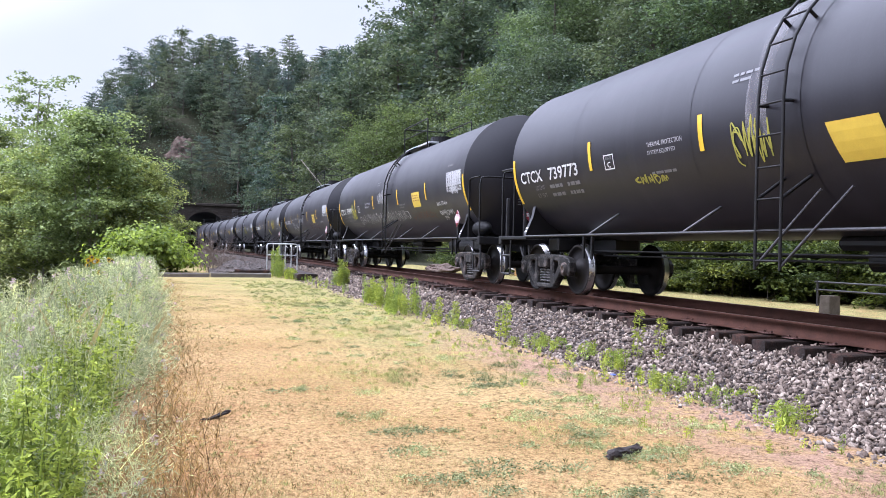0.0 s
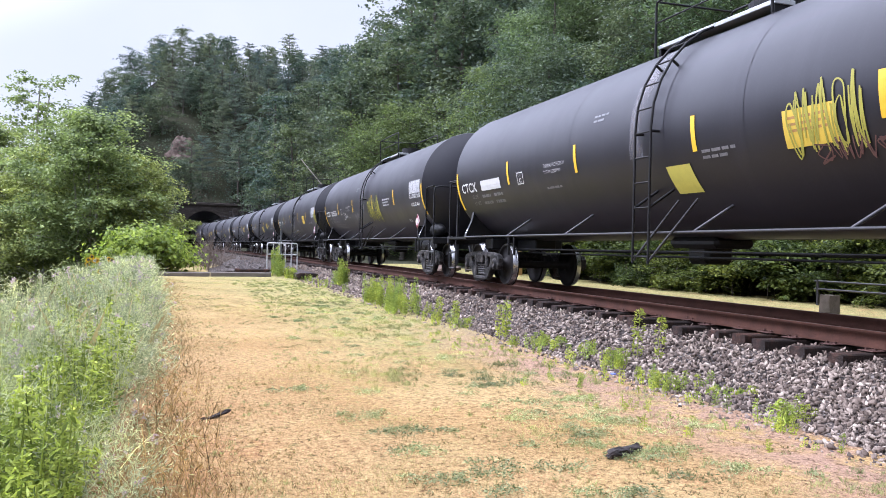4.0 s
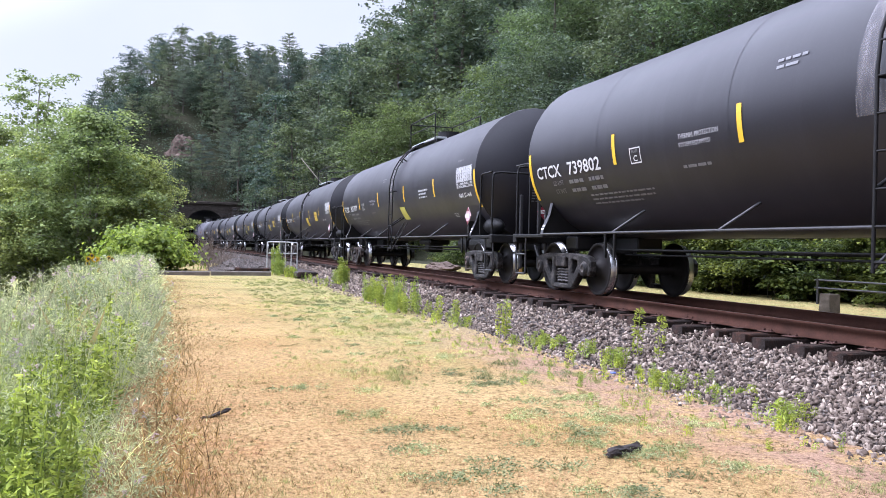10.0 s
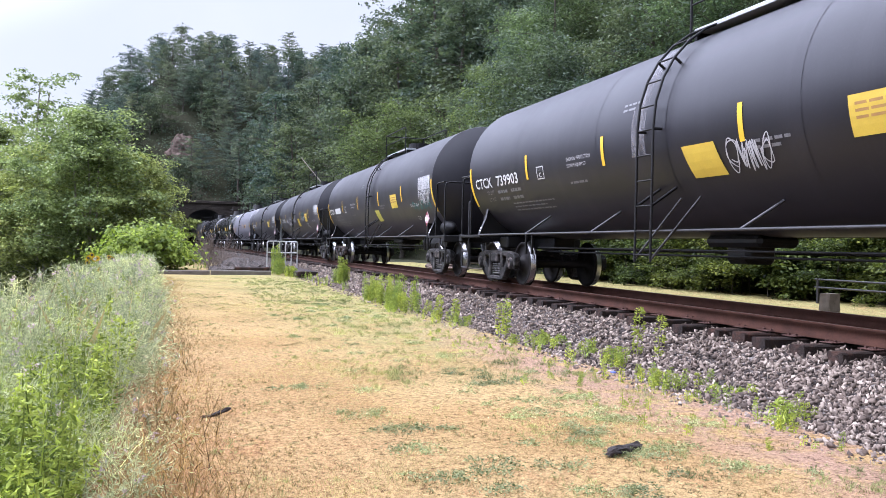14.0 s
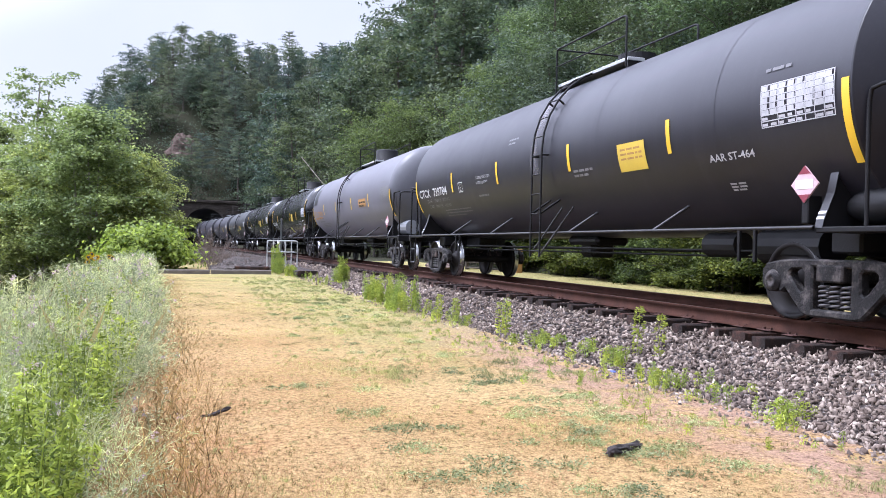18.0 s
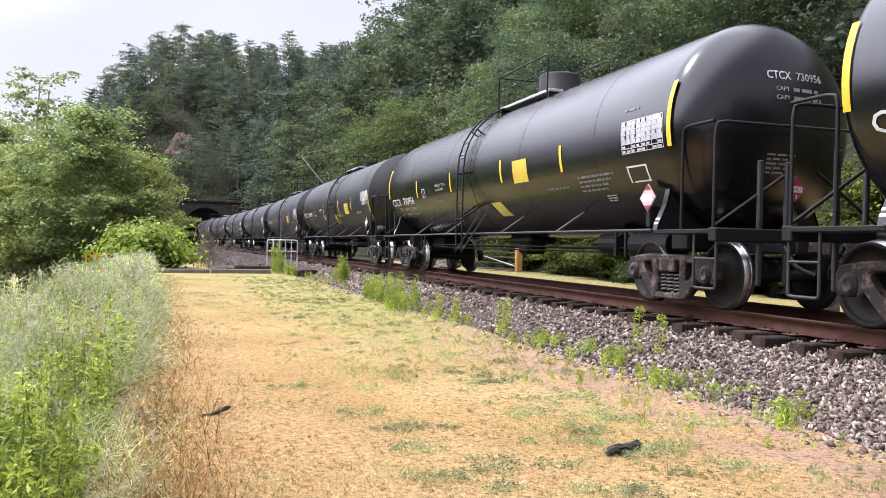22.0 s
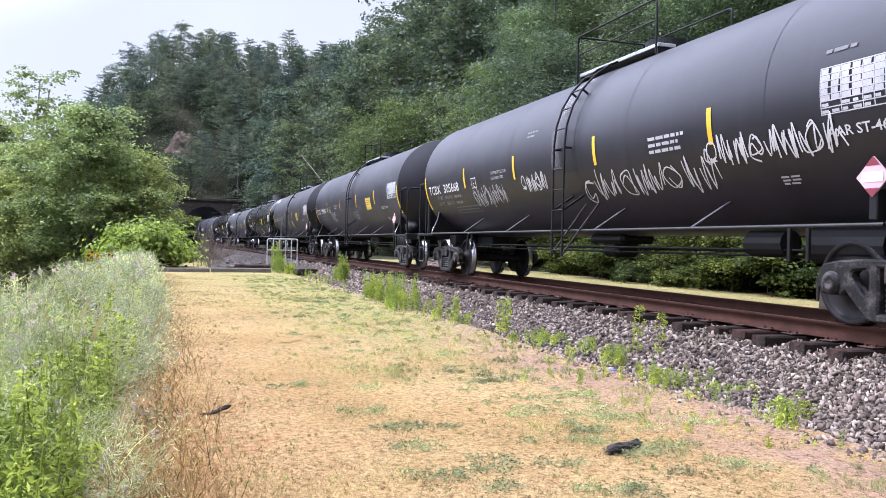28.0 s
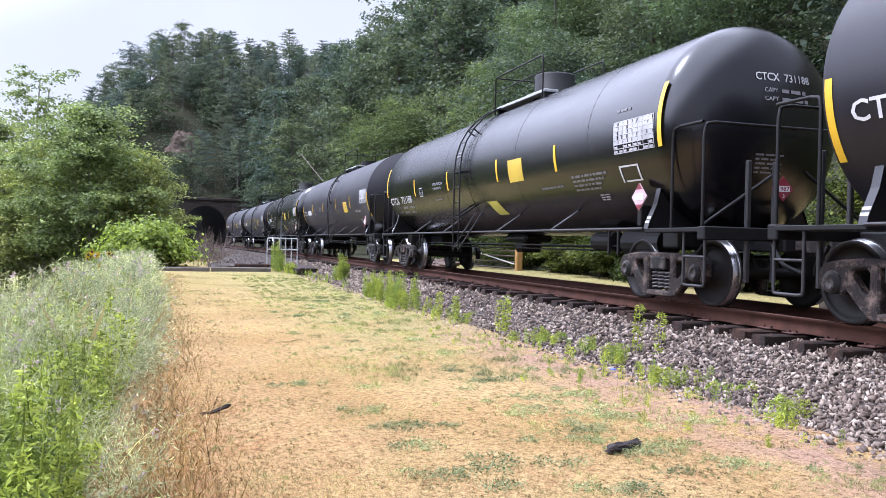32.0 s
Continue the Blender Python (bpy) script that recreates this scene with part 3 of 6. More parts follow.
def tree_meshes(seed, height, radius, base, limbs, sprays, per, leaf, mat, lean=0.0, bark=None, stems=1, limb_r=0.055, spread=0.3, slim=0.6, droop=0.35):
    """Trunk and crown meshes of a broad-leaved tree: forked limbs that carry tiers of drooping sprays."""
    rng = np.random.default_rng(seed)
    wood, crown = Pile(), Pile()
    cs = []
    for st in range(stems):
        a0 = rng.uniform(0, 6.28) + st * 2.1
        foot = np.array([math.cos(a0), math.sin(a0), 0]) * (0.35 * st)
        top = np.array([math.cos(a0) * lean + rng.normal() * 0.4, math.sin(a0) * lean + rng.normal() * 0.4, height * rng.uniform(0.86, 0.94)])
        path = [foot + (top - foot) * t + np.array([math.sin(t * 5 + a0), math.cos(t * 4 + a0), 0]) * 0.15 * t for t in np.linspace(0, 1, 7)]
        r0 = height * limb_r * 0.35 / math.sqrt(stems)
        wood.add(*tube_np(path, np.linspace(r0, r0 * 0.2, 7), 7))
        for k in range(max(3, limbs // stems)):
            t = base + (0.97 - base) * ((k + rng.uniform(0, 1)) / max(3, limbs // stems))
            p = path[0] + (path[-1] - path[0]) * t
            a = k * 2.4 + rng.uniform(-0.5, 0.5)
            prof = math.sin(math.pi * min(1, (t - base) / (1.05 - base) * 0.78 + 0.22)) ** 0.75
            d = max(radius * 0.22, radius * prof * rng.uniform(0.6, 1.12))
            tip = p + np.array([math.cos(a) * d, math.sin(a) * d, d * rng.uniform(0.05, 0.42)])
            mid = (p + tip) / 2 + np.array([0, 0, d * 0.1])
            wood.add(*tube_np([p, mid, tip], [r0 * 0.32 * (1.1 - t), r0 * 0.18 * (1.1 - t), 0.015], 5))
            m = 3 if d > radius * 0.5 else 2
            for q in np.linspace(0.42, 1.0, m):
                c = p + (tip - p) * q + rng.normal(size=3) * radius * 0.08
                cs.append((c, (math.cos(a), math.sin(a))))
    cs += [(np.array([rng.normal() * radius * 0.2, rng.normal() * radius * 0.2, height * rng.uniform(0.86, 0.97)]), (0.0, 0.0)) for _ in range(max(3, limbs // 5))]
    for c, way in cs:
        s = radius * spread * rng.uniform(0.65, 1.15)
        for k in range(max(2, int(sprays * rng.uniform(0.7, 1.3)))):
            g = rng.normal(size=3)
            g /= np.linalg.norm(g) + 1e-6
            g[2] = abs(g[2]) if rng.uniform() < 0.65 else g[2]
            spray(crown, c + g * np.array([s, s, s * 0.75]) * rng.uniform(0.5, 1.0), s * rng.uniform(0.5, 0.85), int(per * rng.uniform(0.7, 1.3)), leaf, slim, rng, droop, g[:2])
    return wood.mesh("trunk", bark or M_BARK, True), crown.mesh("crown", mat)


def pine_meshes(seed, height, radius, bare=0.25):
    rng = np.random.default_rng(seed)
    wood, crown = Pile(), Pile()
    path = [(rng.normal() * 0.15 * t, rng.normal() * 0.15 * t, height * t) for t in np.linspace(0, 1, 8)]
    wood.add(*tube_np(path, np.linspace(height * 0.017, 0.03, 8), 6))
    z = height * bare
    while z < height * 0.99:
        t = (z / height - bare) / (1 - bare)
        for k in range(int(rng.integers(4, 7))):
            a = rng.uniform(0, 6.28)
            d = radius * math.sin(math.pi * min(1.0, t * 0.66 + 0.28)) * rng.uniform(0.45, 1.2) + 0.35
            p = np.array([0, 0, z])
            tip = p + np.array([math.cos(a) * d, math.sin(a) * d, d * rng.uniform(0.0, 0.35)])
            wood.add(*tube_np([p, tip], [0.05, 0.012], 4))
            m = int(22 + d * 20)
            q = rng.uniform(0.25, 1.05, m)
            pts = p + (tip - p) * q[:, None] + rng.normal(size=(m, 3)) * np.array([0.28, 0.28, 0.12]) * (0.5 + d * 0.15)
            crown.add(*leaves_np(pts, rng.uniform(0.3, 0.75, m), 0.75, 0.15, rng))
        z += rng.uniform(0.55, 0.95)
    return wood.mesh("trunk", M_BARK, True), crown.mesh("crown", L_PINE)


def plant_tree(kind, meshes, x, y, z, scale, turn, label, category="tree", group=""):
    e = thing(kind, label, category, group)
    e.matrix_world = pose(x, y, z, 0, 0, turn) @ Matrix.Diagonal((scale, scale, scale, 1))
    part("trunk", meshes[0], M_BARK, e)
    part("crown", meshes[1], L_HILL, e)
    return e


HILL_SHAPES = ((11, 13, 4.3, 0.1, 0.32), (12, 15, 4.7, 0.12, 0.31), (13, 11, 4.1, 0.08, 0.33), (14, 16, 4.1, 0.14, 0.33), (15, 12, 5.0, 0.08, 0.3))
HILL_KINDS = [tree_meshes(k, h, w, b, 26, 5, 13, 0.4, L_HILL, spread=q) for k, h, w, b, q in HILL_SHAPES]
NEAR_KINDS = [tree_meshes(k, h, w, b, 32, 10, 30, 0.2, L_HILL, spread=q, slim=0.55) for k, h, w, b, q in HILL_SHAPES]
PINES = [pine_meshes(21, 15, 3.6, 0.3), pine_meshes(22, 13, 3.3, 0.3), pine_meshes(23, 16, 3.5, 0.35)]
rng = random.Random(5)


def woods():
    spots = []
    x = -212.0
    while x < 6:
        y = -34.0
        while y < 110:
            px, py = x + rng.uniform(-2.2, 2.2), y + rng.uniform(-2.2, 2.2)
            h = hill_rise(px, py)
            az = math.degrees(math.atan2(py, -px))
            if h > 1.0 and -14 < az < 50 and abs(py - along(px)[1]) > (6.5 if px < PORTAL_S + 4 and px > PORTAL_S - 6 else 5.0 if px > PORTAL_S else 0):
                spots.append((px, py, h, math.hypot(px, py)))
            y += 5.4
        x += 5.4
    keep = []
    for px, py, h, d in spots:
        # rows well behind the first slopes are hidden by those in front
        depth = max(py - 20, 0) if px > -130 else math.hypot(max(py - 12, 0), max(-141 - px, 0))
        if h > 0.31 * d + 1.0 or math.hypot(px + 156, py - 0.3) < 5.0:
            continue
        if depth < 62 and not (depth > 40 and rng.random() < 0.35):
            keep.append((px, py, h, d))
    return keep


SPOTS = woods()
for px, py, h, d in SPOTS:
    z = land(px, py) - 0.3
    piney = px < -115 and rng.random() < (0.5 if h > 10 else 0.15)
    if piney:
        plant_tree("pine_tree", rng.choice(PINES), px, py, z, rng.uniform(0.55, 0.8), rng.uniform(0, 360), "dark green pine on the wooded hillside", group="hillside pines")
    else:
        sc = rng.uniform(0.65, 1.0) * (0.78 if px < -125 else 1.32 if px < -78 and h > 4 else 1.12 if h > 12 else 1.0)
        plant_tree("deciduous_tree", rng.choice(NEAR_KINDS if d < 72 else HILL_KINDS), px, py, z, sc, rng.uniform(0, 360), "leafy green deciduous tree on the wooded hillside", group="hillside trees")

YOUNG = tree_meshes(16, 13, 4.4, 0.08, 32, 10, 30, 0.2, L_YOUNG, spread=0.32, slim=0.5, droop=0.45)
for px, py, sc in ((-46.5, 18.6, 0.98), (-44.0, 21.5, 1.05), (-80.0, 18.8, 1.15), (-25.5, 19.6, 0.8), (-76.0, 20.5, 1.2)):
    plant_tree("deciduous_tree", YOUNG, px, py, land(px, py) - 0.2, sc, px * 37, "light green spreading tree at the foot of the hill", group="hillside trees")
for i in range(70):
    px, py = rng.uniform(-190, -150), rng.uniform(-22, 34)
    h = hill_rise(px, py)
    if h < 12 or math.hypot(px + 156, py - 0.3) < 7:
        continue
    plant_tree("pine_tree", rng.choice(PINES), px, py, land(px, py) - 0.3, rng.uniform(0.5, 0.72), rng.uniform(0, 360), "dark green pine on the wooded hillside", group="hillside pines")

crag("rock_outcrop", "pinkish-brown bare rock outcrop on the hillside", (-158.4, 0.2, 16.4), (2.4, 2.6, 3.6), 4)
crag("rock_cliff", "dark grey rock cutting beside the tunnel", (-126, 17.5, 1.5), (9.0, 4.0, 5.0), 7, M_MASON)

o = pipe("dead_trunk", [(-93.5, 13.0, 10.6), (-92.4, 15.0, 8.0), (-90, 20.0, 2.2), (-89.5, 21.2, 0.6)], 0.06, M_PALEBARK, sides=7)
tagged(o, "pale dead trunk leaning against the slope", "dead tree")

# the sycamores by the river, their shrub and the bare thicket
SYC = [tree_meshes(31, 12.5, 5.0, 0.04, 54, 10, 26, 0.22, L_SYC, 1.3, M_PALEBARK, 3, 0.05, 0.23, 0.75, 0.45), tree_meshes(32, 17, 4.4, 0.14, 34, 6, 20, 0.24, L_SYC, 1.4, M_PALEBARK, 2, 0.045, 0.2, 0.75)]
plant_tree("sycamore_tree", SYC[0], -56, -5.4, -2.0, 0.9, 20, "light green many-stemmed sycamore beside the track")
plant_tree("sycamore_tree", SYC[0], -58, -2.9, -1.6, 0.66, 100, "light green many-stemmed sycamore beside the track")
plant_tree("sycamore_tree", SYC[0], -61, -9.4, -3.0, 0.82, 150, "light green sycamore on the river bank")
plant_tree("sycamore_tree", SYC[1], -76, -12.4, -3.0, 1.08, 60, "tall open-crowned sycamore on the river bank")
plant_tree("sycamore_tree", SYC[1], -80, -17.5, -3.0, 1.0, 190, "tall open-crowned sycamore on the river bank")
plant_tree("sycamore_tree", SYC[0], -90, -8.5, -2.5, 0.85, 250, "light green sycamore on the river bank")
plant_tree("sycamore_tree", SYC[0], -66, -13.2, -3.0, 1.0, 300, "light green sycamore on the river bank")
plant_tree("deciduous_tree", HILL_KINDS[1], -88, -19.0, -3.0, 0.85, 10, "dark green tree behind the sycamores")
plant_tree("deciduous_tree", HILL_KINDS[2], -84, -13.5, -3.0, 0.85, 50, "dark green tree behind the sycamores")
plant_tree("deciduous_tree", HILL_KINDS[0], -104, -13.0, -3.0, 0.8, 10, "dark green tree behind the sycamores")
plant_tree("deciduous_tree", HILL_KINDS[4], -116, -3.5, -1.5, 0.75, 80, "dark green tree behind the sycamores")


def shrub(name, label, at, size, n, leaf, mat, seed, stems=26):
    """A rounded shrub: arching stems and layered sprays of leaves."""
    r = np.random.default_rng(seed)
    e = thing(name, label, "bush")
    e.location = at
    wood, crown = Pile(), Pile()
    for k in range(stems):
        a, q = r.uniform(0, 6.28), r.uniform(0.2, 1) ** 0.5
        tip = np.array([math.cos(a) * size[0] * q, math.sin(a) * size[1] * q, size[2] * (1.02 - 0.75 * q ** 2.2) * r.uniform(0.75, 1.1)])
        wood.add(*tube_np([(tip[0] * 0.2, tip[1] * 0.2, 0), tip * np.array([0.65, 0.65, 0.7]), tip], [0.03, 0.02, 0.008], 5))
        m = n // stems
        t = r.uniform(0.35, 1.05, m)
        pts = tip * t[:, None] * np.array([1, 1, 1]) + r.normal(size=(m, 3)) * np.array([0.16, 0.16, 0.07]) * max(size)
        pts[:, 2] = np.abs(pts[:, 2]) + 0.05
        crown.add(*leaves_np(pts, leaf * r.uniform(0.6, 1.3, m), 0.1, 0.62, r, pts / np.array(size) + np.array([0, 0, 0.5]), 0.45))
    part("stem", wood.mesh("stem", M_BARK, True), M_BARK, e)
    part("foliage", crown.mesh("foliage", mat), mat, e)
    return e


shrub("green_bush", "bright yellow-green leafy bush beside the timber edging", (-44.0, -1.65, GROUND - 0.1), (2.4, 2.6, 2.65), 7000, 0.24, L_BUSH, 41, 70)
shrub("green_bush", "grey-green sapling behind the bright bush", (-47.0, -2.2, GROUND - 0.1), (1.0, 1.0, 3.3), 1100, 0.2, L_SYC, 42, 18)


def thicket():
    r = np.random.default_rng(50)
    p = Pile()
    for k in range(210):
        x, y = r.uniform(-62, -43), r.uniform(1.2, 4.4)
        h = r.uniform(0.4, 1.9) if y < 2.4 else r.uniform(0.2, 0.7)
        a, l = r.uniform(0, 6.28), r.uniform(0.3, 1.2)
        tip = np.array([x + math.cos(a) * l, y + math.sin(a) * l, GROUND + h])
        p.add(*tube_np([(x, y, GROUND - 0.1), ((x + tip[0]) / 2, (y + tip[1]) / 2, GROUND + h * 0.65), tip], [0.014, 0.01, 0.004], 4))
        for j in range(3):
            b = tip + r.normal(size=3) * 0.35
            p.add(*tube_np([tip * 0.6 + np.array([x, y, GROUND]) * 0.4, b], [0.01, 0.004], 4))
    return tagged(part("bare_thicket", p.mesh("bare_thicket", L_TWIG), L_TWIG), "bare grey-brown brush beside the track", "brush", kind="stuff")


thicket()
mound = crag("gravel_mound", "low heap of grey gravel beside the timber edging", (-47.0, 3.3, GROUND - 0.1), (7.5, 1.5, 0.55), 21, M_BED)


def scatter_shrubs(name, label, spots, mat, leaf, per, seed, height=1.2):
    """A band of low undergrowth, one object."""
    r = np.random.default_rng(seed)
    p = Pile()
    for x, y, z, s in spots:
        n = int(per * s)
        g = r.normal(size=(n, 3)) * np.array([0.8, 0.6, 0.42]) * s * height * 0.62
        g[:, 2] = np.abs(g[:, 2]) * 1.1
        p.add(*leaves_np(g + (x, y, z), leaf * r.uniform(0.5, 1.3, n), 0.2, 0.6, r, g + np.array([0, -0.2, 0.3])))
    return tagged(part(name, p.mesh(name, mat), mat), label, "undergrowth", kind="stuff")


r = random.Random(9)
SHRUBS = [tree_meshes(71, 2.3, 1.25, 0.02, 14, 8, 22, 0.12, L_UNDER, 0.3, None, 3, 0.05, 0.36, 0.6), tree_meshes(72, 1.6, 1.4, 0.02, 14, 8, 22, 0.13, L_UNDER, 0.4, None, 4, 0.05, 0.36, 0.65), tree_meshes(73, 3.0, 1.3, 0.02, 18, 8, 22, 0.11, L_UNDER, 0.3, None, 3, 0.05, 0.34, 0.55)]
for i in range(74):
    x = 2.0 - 66 * (i / 74) ** 1.15 + r.uniform(-0.6, 0.6)
    y = 19.5 + 2.5 * math.sin(x * 0.06) - smooth(-60, -130, x) * 9.0 - 0.5 + 1.6 * r.random()
    e = plant_tree("wild_shrub", r.choice(SHRUBS), x, y, land(x, y) - 0.08, r.uniform(0.75, 1.2), r.uniform(0, 360), "leafy green wild shrub at the foot of the hill", "bush", "shrubs at the foot of the hill")
for i in range(30):
    x = -6.0 - 24 * i / 30 + r.uniform(-0.2, 0.2)
    y = 19.5 + 2.5 * math.sin(x * 0.06) - 0.7 + 0.9 * (i % 2)
    plant_tree("wild_shrub", SHRUBS[i % 3], x, y, land(x, y) - 0.08, r.uniform(0.7, 1.0), r.uniform(0, 360), "leafy green wild shrub at the foot of the hill", "bush", "shrubs at the foot of the hill")
band = []
for i in range(170):
    x = r.uniform(-75, 0)
    y = 19.5 + 2.5 * math.sin(x * 0.06) - smooth(-60, -130, x) * 9.0 + 0.6 + 2.0 * r.random()
    band.append((x, y, land(x, y) - 0.1, r.uniform(0.9, 1.7)))
scatter_shrubs("hillside_undergrowth", "dark green shrubs along the foot of the hill", band, L_UNDER, 0.16, 190, 61, 1.7)
band = []
for i in range(330):
    x, y = r.uniform(-165, -2), r.uniform(16, 60)
    if hill_rise(x, y) > 1.5:
        band.append((x, y, land(x, y) - 0.2, r.uniform(1.2, 2.2)))
for i in range(110):
    x, y = r.uniform(-185, -142), r.uniform(-14, 16)
    if hill_rise(x, y) > 5.5 or abs(y - along(x)[1]) > 7:
        band.append((x, y, land(x, y) - 0.2, r.uniform(1.2, 2.2)))
scatter_shrubs("hillside_undergrowth", "shaded undergrowth among the hillside trees", band, L_HILL, 0.36, 90, 62, 2.3)
band = []
for i in range(70):
    x, y = r.uniform(-140, -60), r.uniform(-13, -1.0)
    band.append((x, y, land(x, y) - 0.2, r.uniform(1.0, 2.2)))
scatter_shrubs("riverside_undergrowth", "dense green undergrowth along the river bank", band, L_UNDER, 0.35, 120, 63, 1.6)
# woods behind the camera, never seen; added as the tanks' dark reflection
band = []
for i in range(480):
    x, y = r.uniform(-72, 85), r.uniform(-42, -35)
    top = 12.0 + 4.0 * noise.noise(Vector((x * 0.08, 0, 4.0)))
    band.append((x, y, GROUND - 2.6 + top * r.random() ** 0.8, r.uniform(1.6, 2.6)))
scatter_shrubs("far_bank_woods", "dense dark woods added out of view for the tanks to reflect", band, L_UNDER, 1.1, 34, 64, 1.6)
# ---- grasses and flowers near the camera ----
def blades(p, x, y, z, h, lean, width, r):
    """Grass blades as slim triangles with a bend, as quads."""
    n = len(x)
    a = r.uniform(0, 6.28, n)
    d = np.stack([np.cos(a), np.sin(a), np.zeros(n)], 1)
    s = np.stack([-np.sin(a), np.cos(a), np.zeros(n)], 1)
    b = np.stack([x, y, z], 1)
    up = np.array([0, 0, 1.0])
    h, lean, width = (np.broadcast_to(q, n)[:, None] for q in (h, lean, width))
    tip = b + up * h + d * lean * h
    mid = b + up * h * 0.55 + d * lean * h * 0.3
    v = np.stack([b - s * width, b + s * width, mid + s * width * 0.7, tip], 1)
    p.add(v.reshape(-1, 3), np.arange(4 * n).reshape(-1, 4))


def lawn_spots(n, r, far=-36.0):
    """Random places on the mown strip, thinning with distance from the camera."""
    u = r.uniform(0, 1, n)
    x = -3.6 * (far / -3.6) ** u
    y = r.uniform(-1.4, 5.1, n)
    return x, y


MATS = ((-6.9, 1.6), (-6.23, 1.66), (-5.6, 1.6), (-8.17, 3.16), (-7.16, 3.33), (-7.2, 3.74), (-6.23, 3.68), (-5.84, 3.15), (-5.06, 3.13), (-4.67, 3.64), (-4.95, 1.97), (-5.89, 4.21), (-4.89, 1.56), (-6.41, 3.39), (-5.45, 3.03), (-6.61, 3.0), (-5.2, 3.4), (-8.3, 1.15), (-4.3, 2.6))


def lawn():
    r = np.random.default_rng(71)
    straw, turf, stalk, mat = Pile(), Pile(), Pile(), Pile()
    x, y = lawn_spots(330000, r)
    k = np.clip(-x / 9, 0.6, 3.0)
    z = np.full(len(x), GROUND - 0.005)
    dense = np.array([noise.noise(Vector((a * 0.9, b * 0.9, 7.0))) + 0.6 * noise.noise(Vector((a * 5.0, b * 5.0, 3.0))) for a, b in zip(x, y)])
    ok = r.uniform(-0.8, 0.4, len(x)) < dense + 0.2 - np.clip((y - 3.5) * 0.45, 0, 0.8)
    n = ok.sum()
    blades(straw, x[ok], y[ok], z[ok], r.uniform(0.005, 0.019, n) * (1 + np.clip(dense[ok], 0, 1)), r.uniform(0.05, 0.75, n), 0.0011 * k[ok], r)
    tagged(part("dry_grass", straw.mesh("dry_grass", L_HAY), L_HAY), "short dry straw-coloured mown grass", "grass", kind="stuff")

    def tuft(pile, cx, cy, cr, n, h0, h1, w=0.0016):
        g = r.normal(size=(n, 2)) * cr
        kk = max(0.7, min(3.0, -cx / 9))
        h = r.uniform(h0, h1, n) * np.exp(-(g ** 2).sum(1) / (4 * cr * cr))
        blades(pile, cx + g[:, 0], cy + g[:, 1], np.full(n, GROUND - 0.005), h, r.uniform(0.05, 0.7, n), w * kk, r)

    # green tufts in loose patches, more of them towards the track and far down the strip
    cs = []
    for i in range(70):
        u = r.uniform(0, 1)
        cx, cy = -3.7 * (26 / 3.7) ** u, 0.2 + 4.6 * r.uniform() ** 0.7
        for j in range(int(r.integers(3, 14))):
            cs.append((cx + r.normal() * 0.22, cy + r.normal() * 0.18, r.uniform(0.012, 0.035)))
    for i in range(760):
        cs.append((-r.uniform(8, 34), 1.9 + 2.7 * r.uniform() ** 0.8, r.uniform(0.02, 0.07)))
    for i in range(420):
        cs.append((-3.7 * (30 / 3.7) ** r.uniform(), r.uniform(-0.2, 5.0), r.uniform(0.008, 0.022)))
    for cx, cy, cr in cs:
        tuft(turf, cx, cy, cr, int(10 + 700 * cr), 0.012 + 0.3 * cr, 0.03 + 0.9 * cr)
    tagged(part("green_grass", turf.mesh("green_grass", L_TURF), L_TURF), "dull green tufts in the dry lawn", "grass", kind="stuff")
    # low grey-green mats that hug the ground
    spots = [(cx, cy, 1.0) for cx, cy in MATS] + [(-3.9 * (20 / 3.9) ** r.uniform(), 1.2 + 3.2 * r.uniform() ** 0.6, r.uniform(0.3, 0.7)) for _ in range(60)]
    for cx, cy, q in spots:
        for j in range(int(4 + 8 * q)):
            bx, by, br = cx + r.normal() * 0.085 * q, cy + r.normal() * 0.14 * q, r.uniform(0.02, 0.055)
            n = int(38 * max(0.5, q) * (1 if cx > -9 else 0.7))
            g = r.normal(size=(n, 2)) * br
            hz = 0.05 * np.exp(-(g ** 2).sum(1) / (2 * br * br)) * r.uniform(0.25, 1.0, n)
            pts = np.stack([bx + g[:, 0], by + g[:, 1], GROUND + 0.004 + hz], 1)
            mat.add(*leaves_np(pts, r.uniform(0.012, 0.03, n) * max(1.0, -cx / 9), 0.5, 0.34, r))
        tuft(mat, cx, cy, 0.11 * q, int(45 * q), 0.02, 0.075, 0.0013)
    tagged(part("low_weeds", mat.mesh("low_weeds", L_MAT), L_MAT), "low grey-green weeds hugging the dry lawn", "weeds", kind="stuff")
    fleck = Pile()
    for i in range(1500):
        cx = -3.6 * (24 / 3.6) ** r.uniform()
        cy = -0.3 + 4.8 * r.uniform() ** 1.1
        if noise.noise(Vector((cx * 1.2, cy * 1.2, 9.0))) < -0.1:
            continue
        for j in range(int(r.integers(1, 5))):
            tuft(fleck, cx + r.normal() * 0.06, cy + r.normal() * 0.06, r.uniform(0.006, 0.018), int(r.integers(5, 12)), 0.012, 0.04, 0.0012)
    tagged(part("olive_stubble", fleck.mesh("olive_stubble", L_FLECK), L_FLECK), "dark olive stubble flecking the dry lawn", "grass", kind="stuff")
    # short brown stubble all over the near lawn, thickest by the meadow
    for i in range(3400):
        cx = -3.6 * (22 / 3.6) ** r.uniform()
        cy = -0.35 + 4.6 * r.uniform() ** 1.5
        tuft(stalk, cx, cy, r.uniform(0.006, 0.02), int(r.integers(3, 8)), 0.01, 0.036, 0.0009)
    n = 7000
    x = -3.6 * (34 / 3.6) ** r.uniform(0, 1, n)
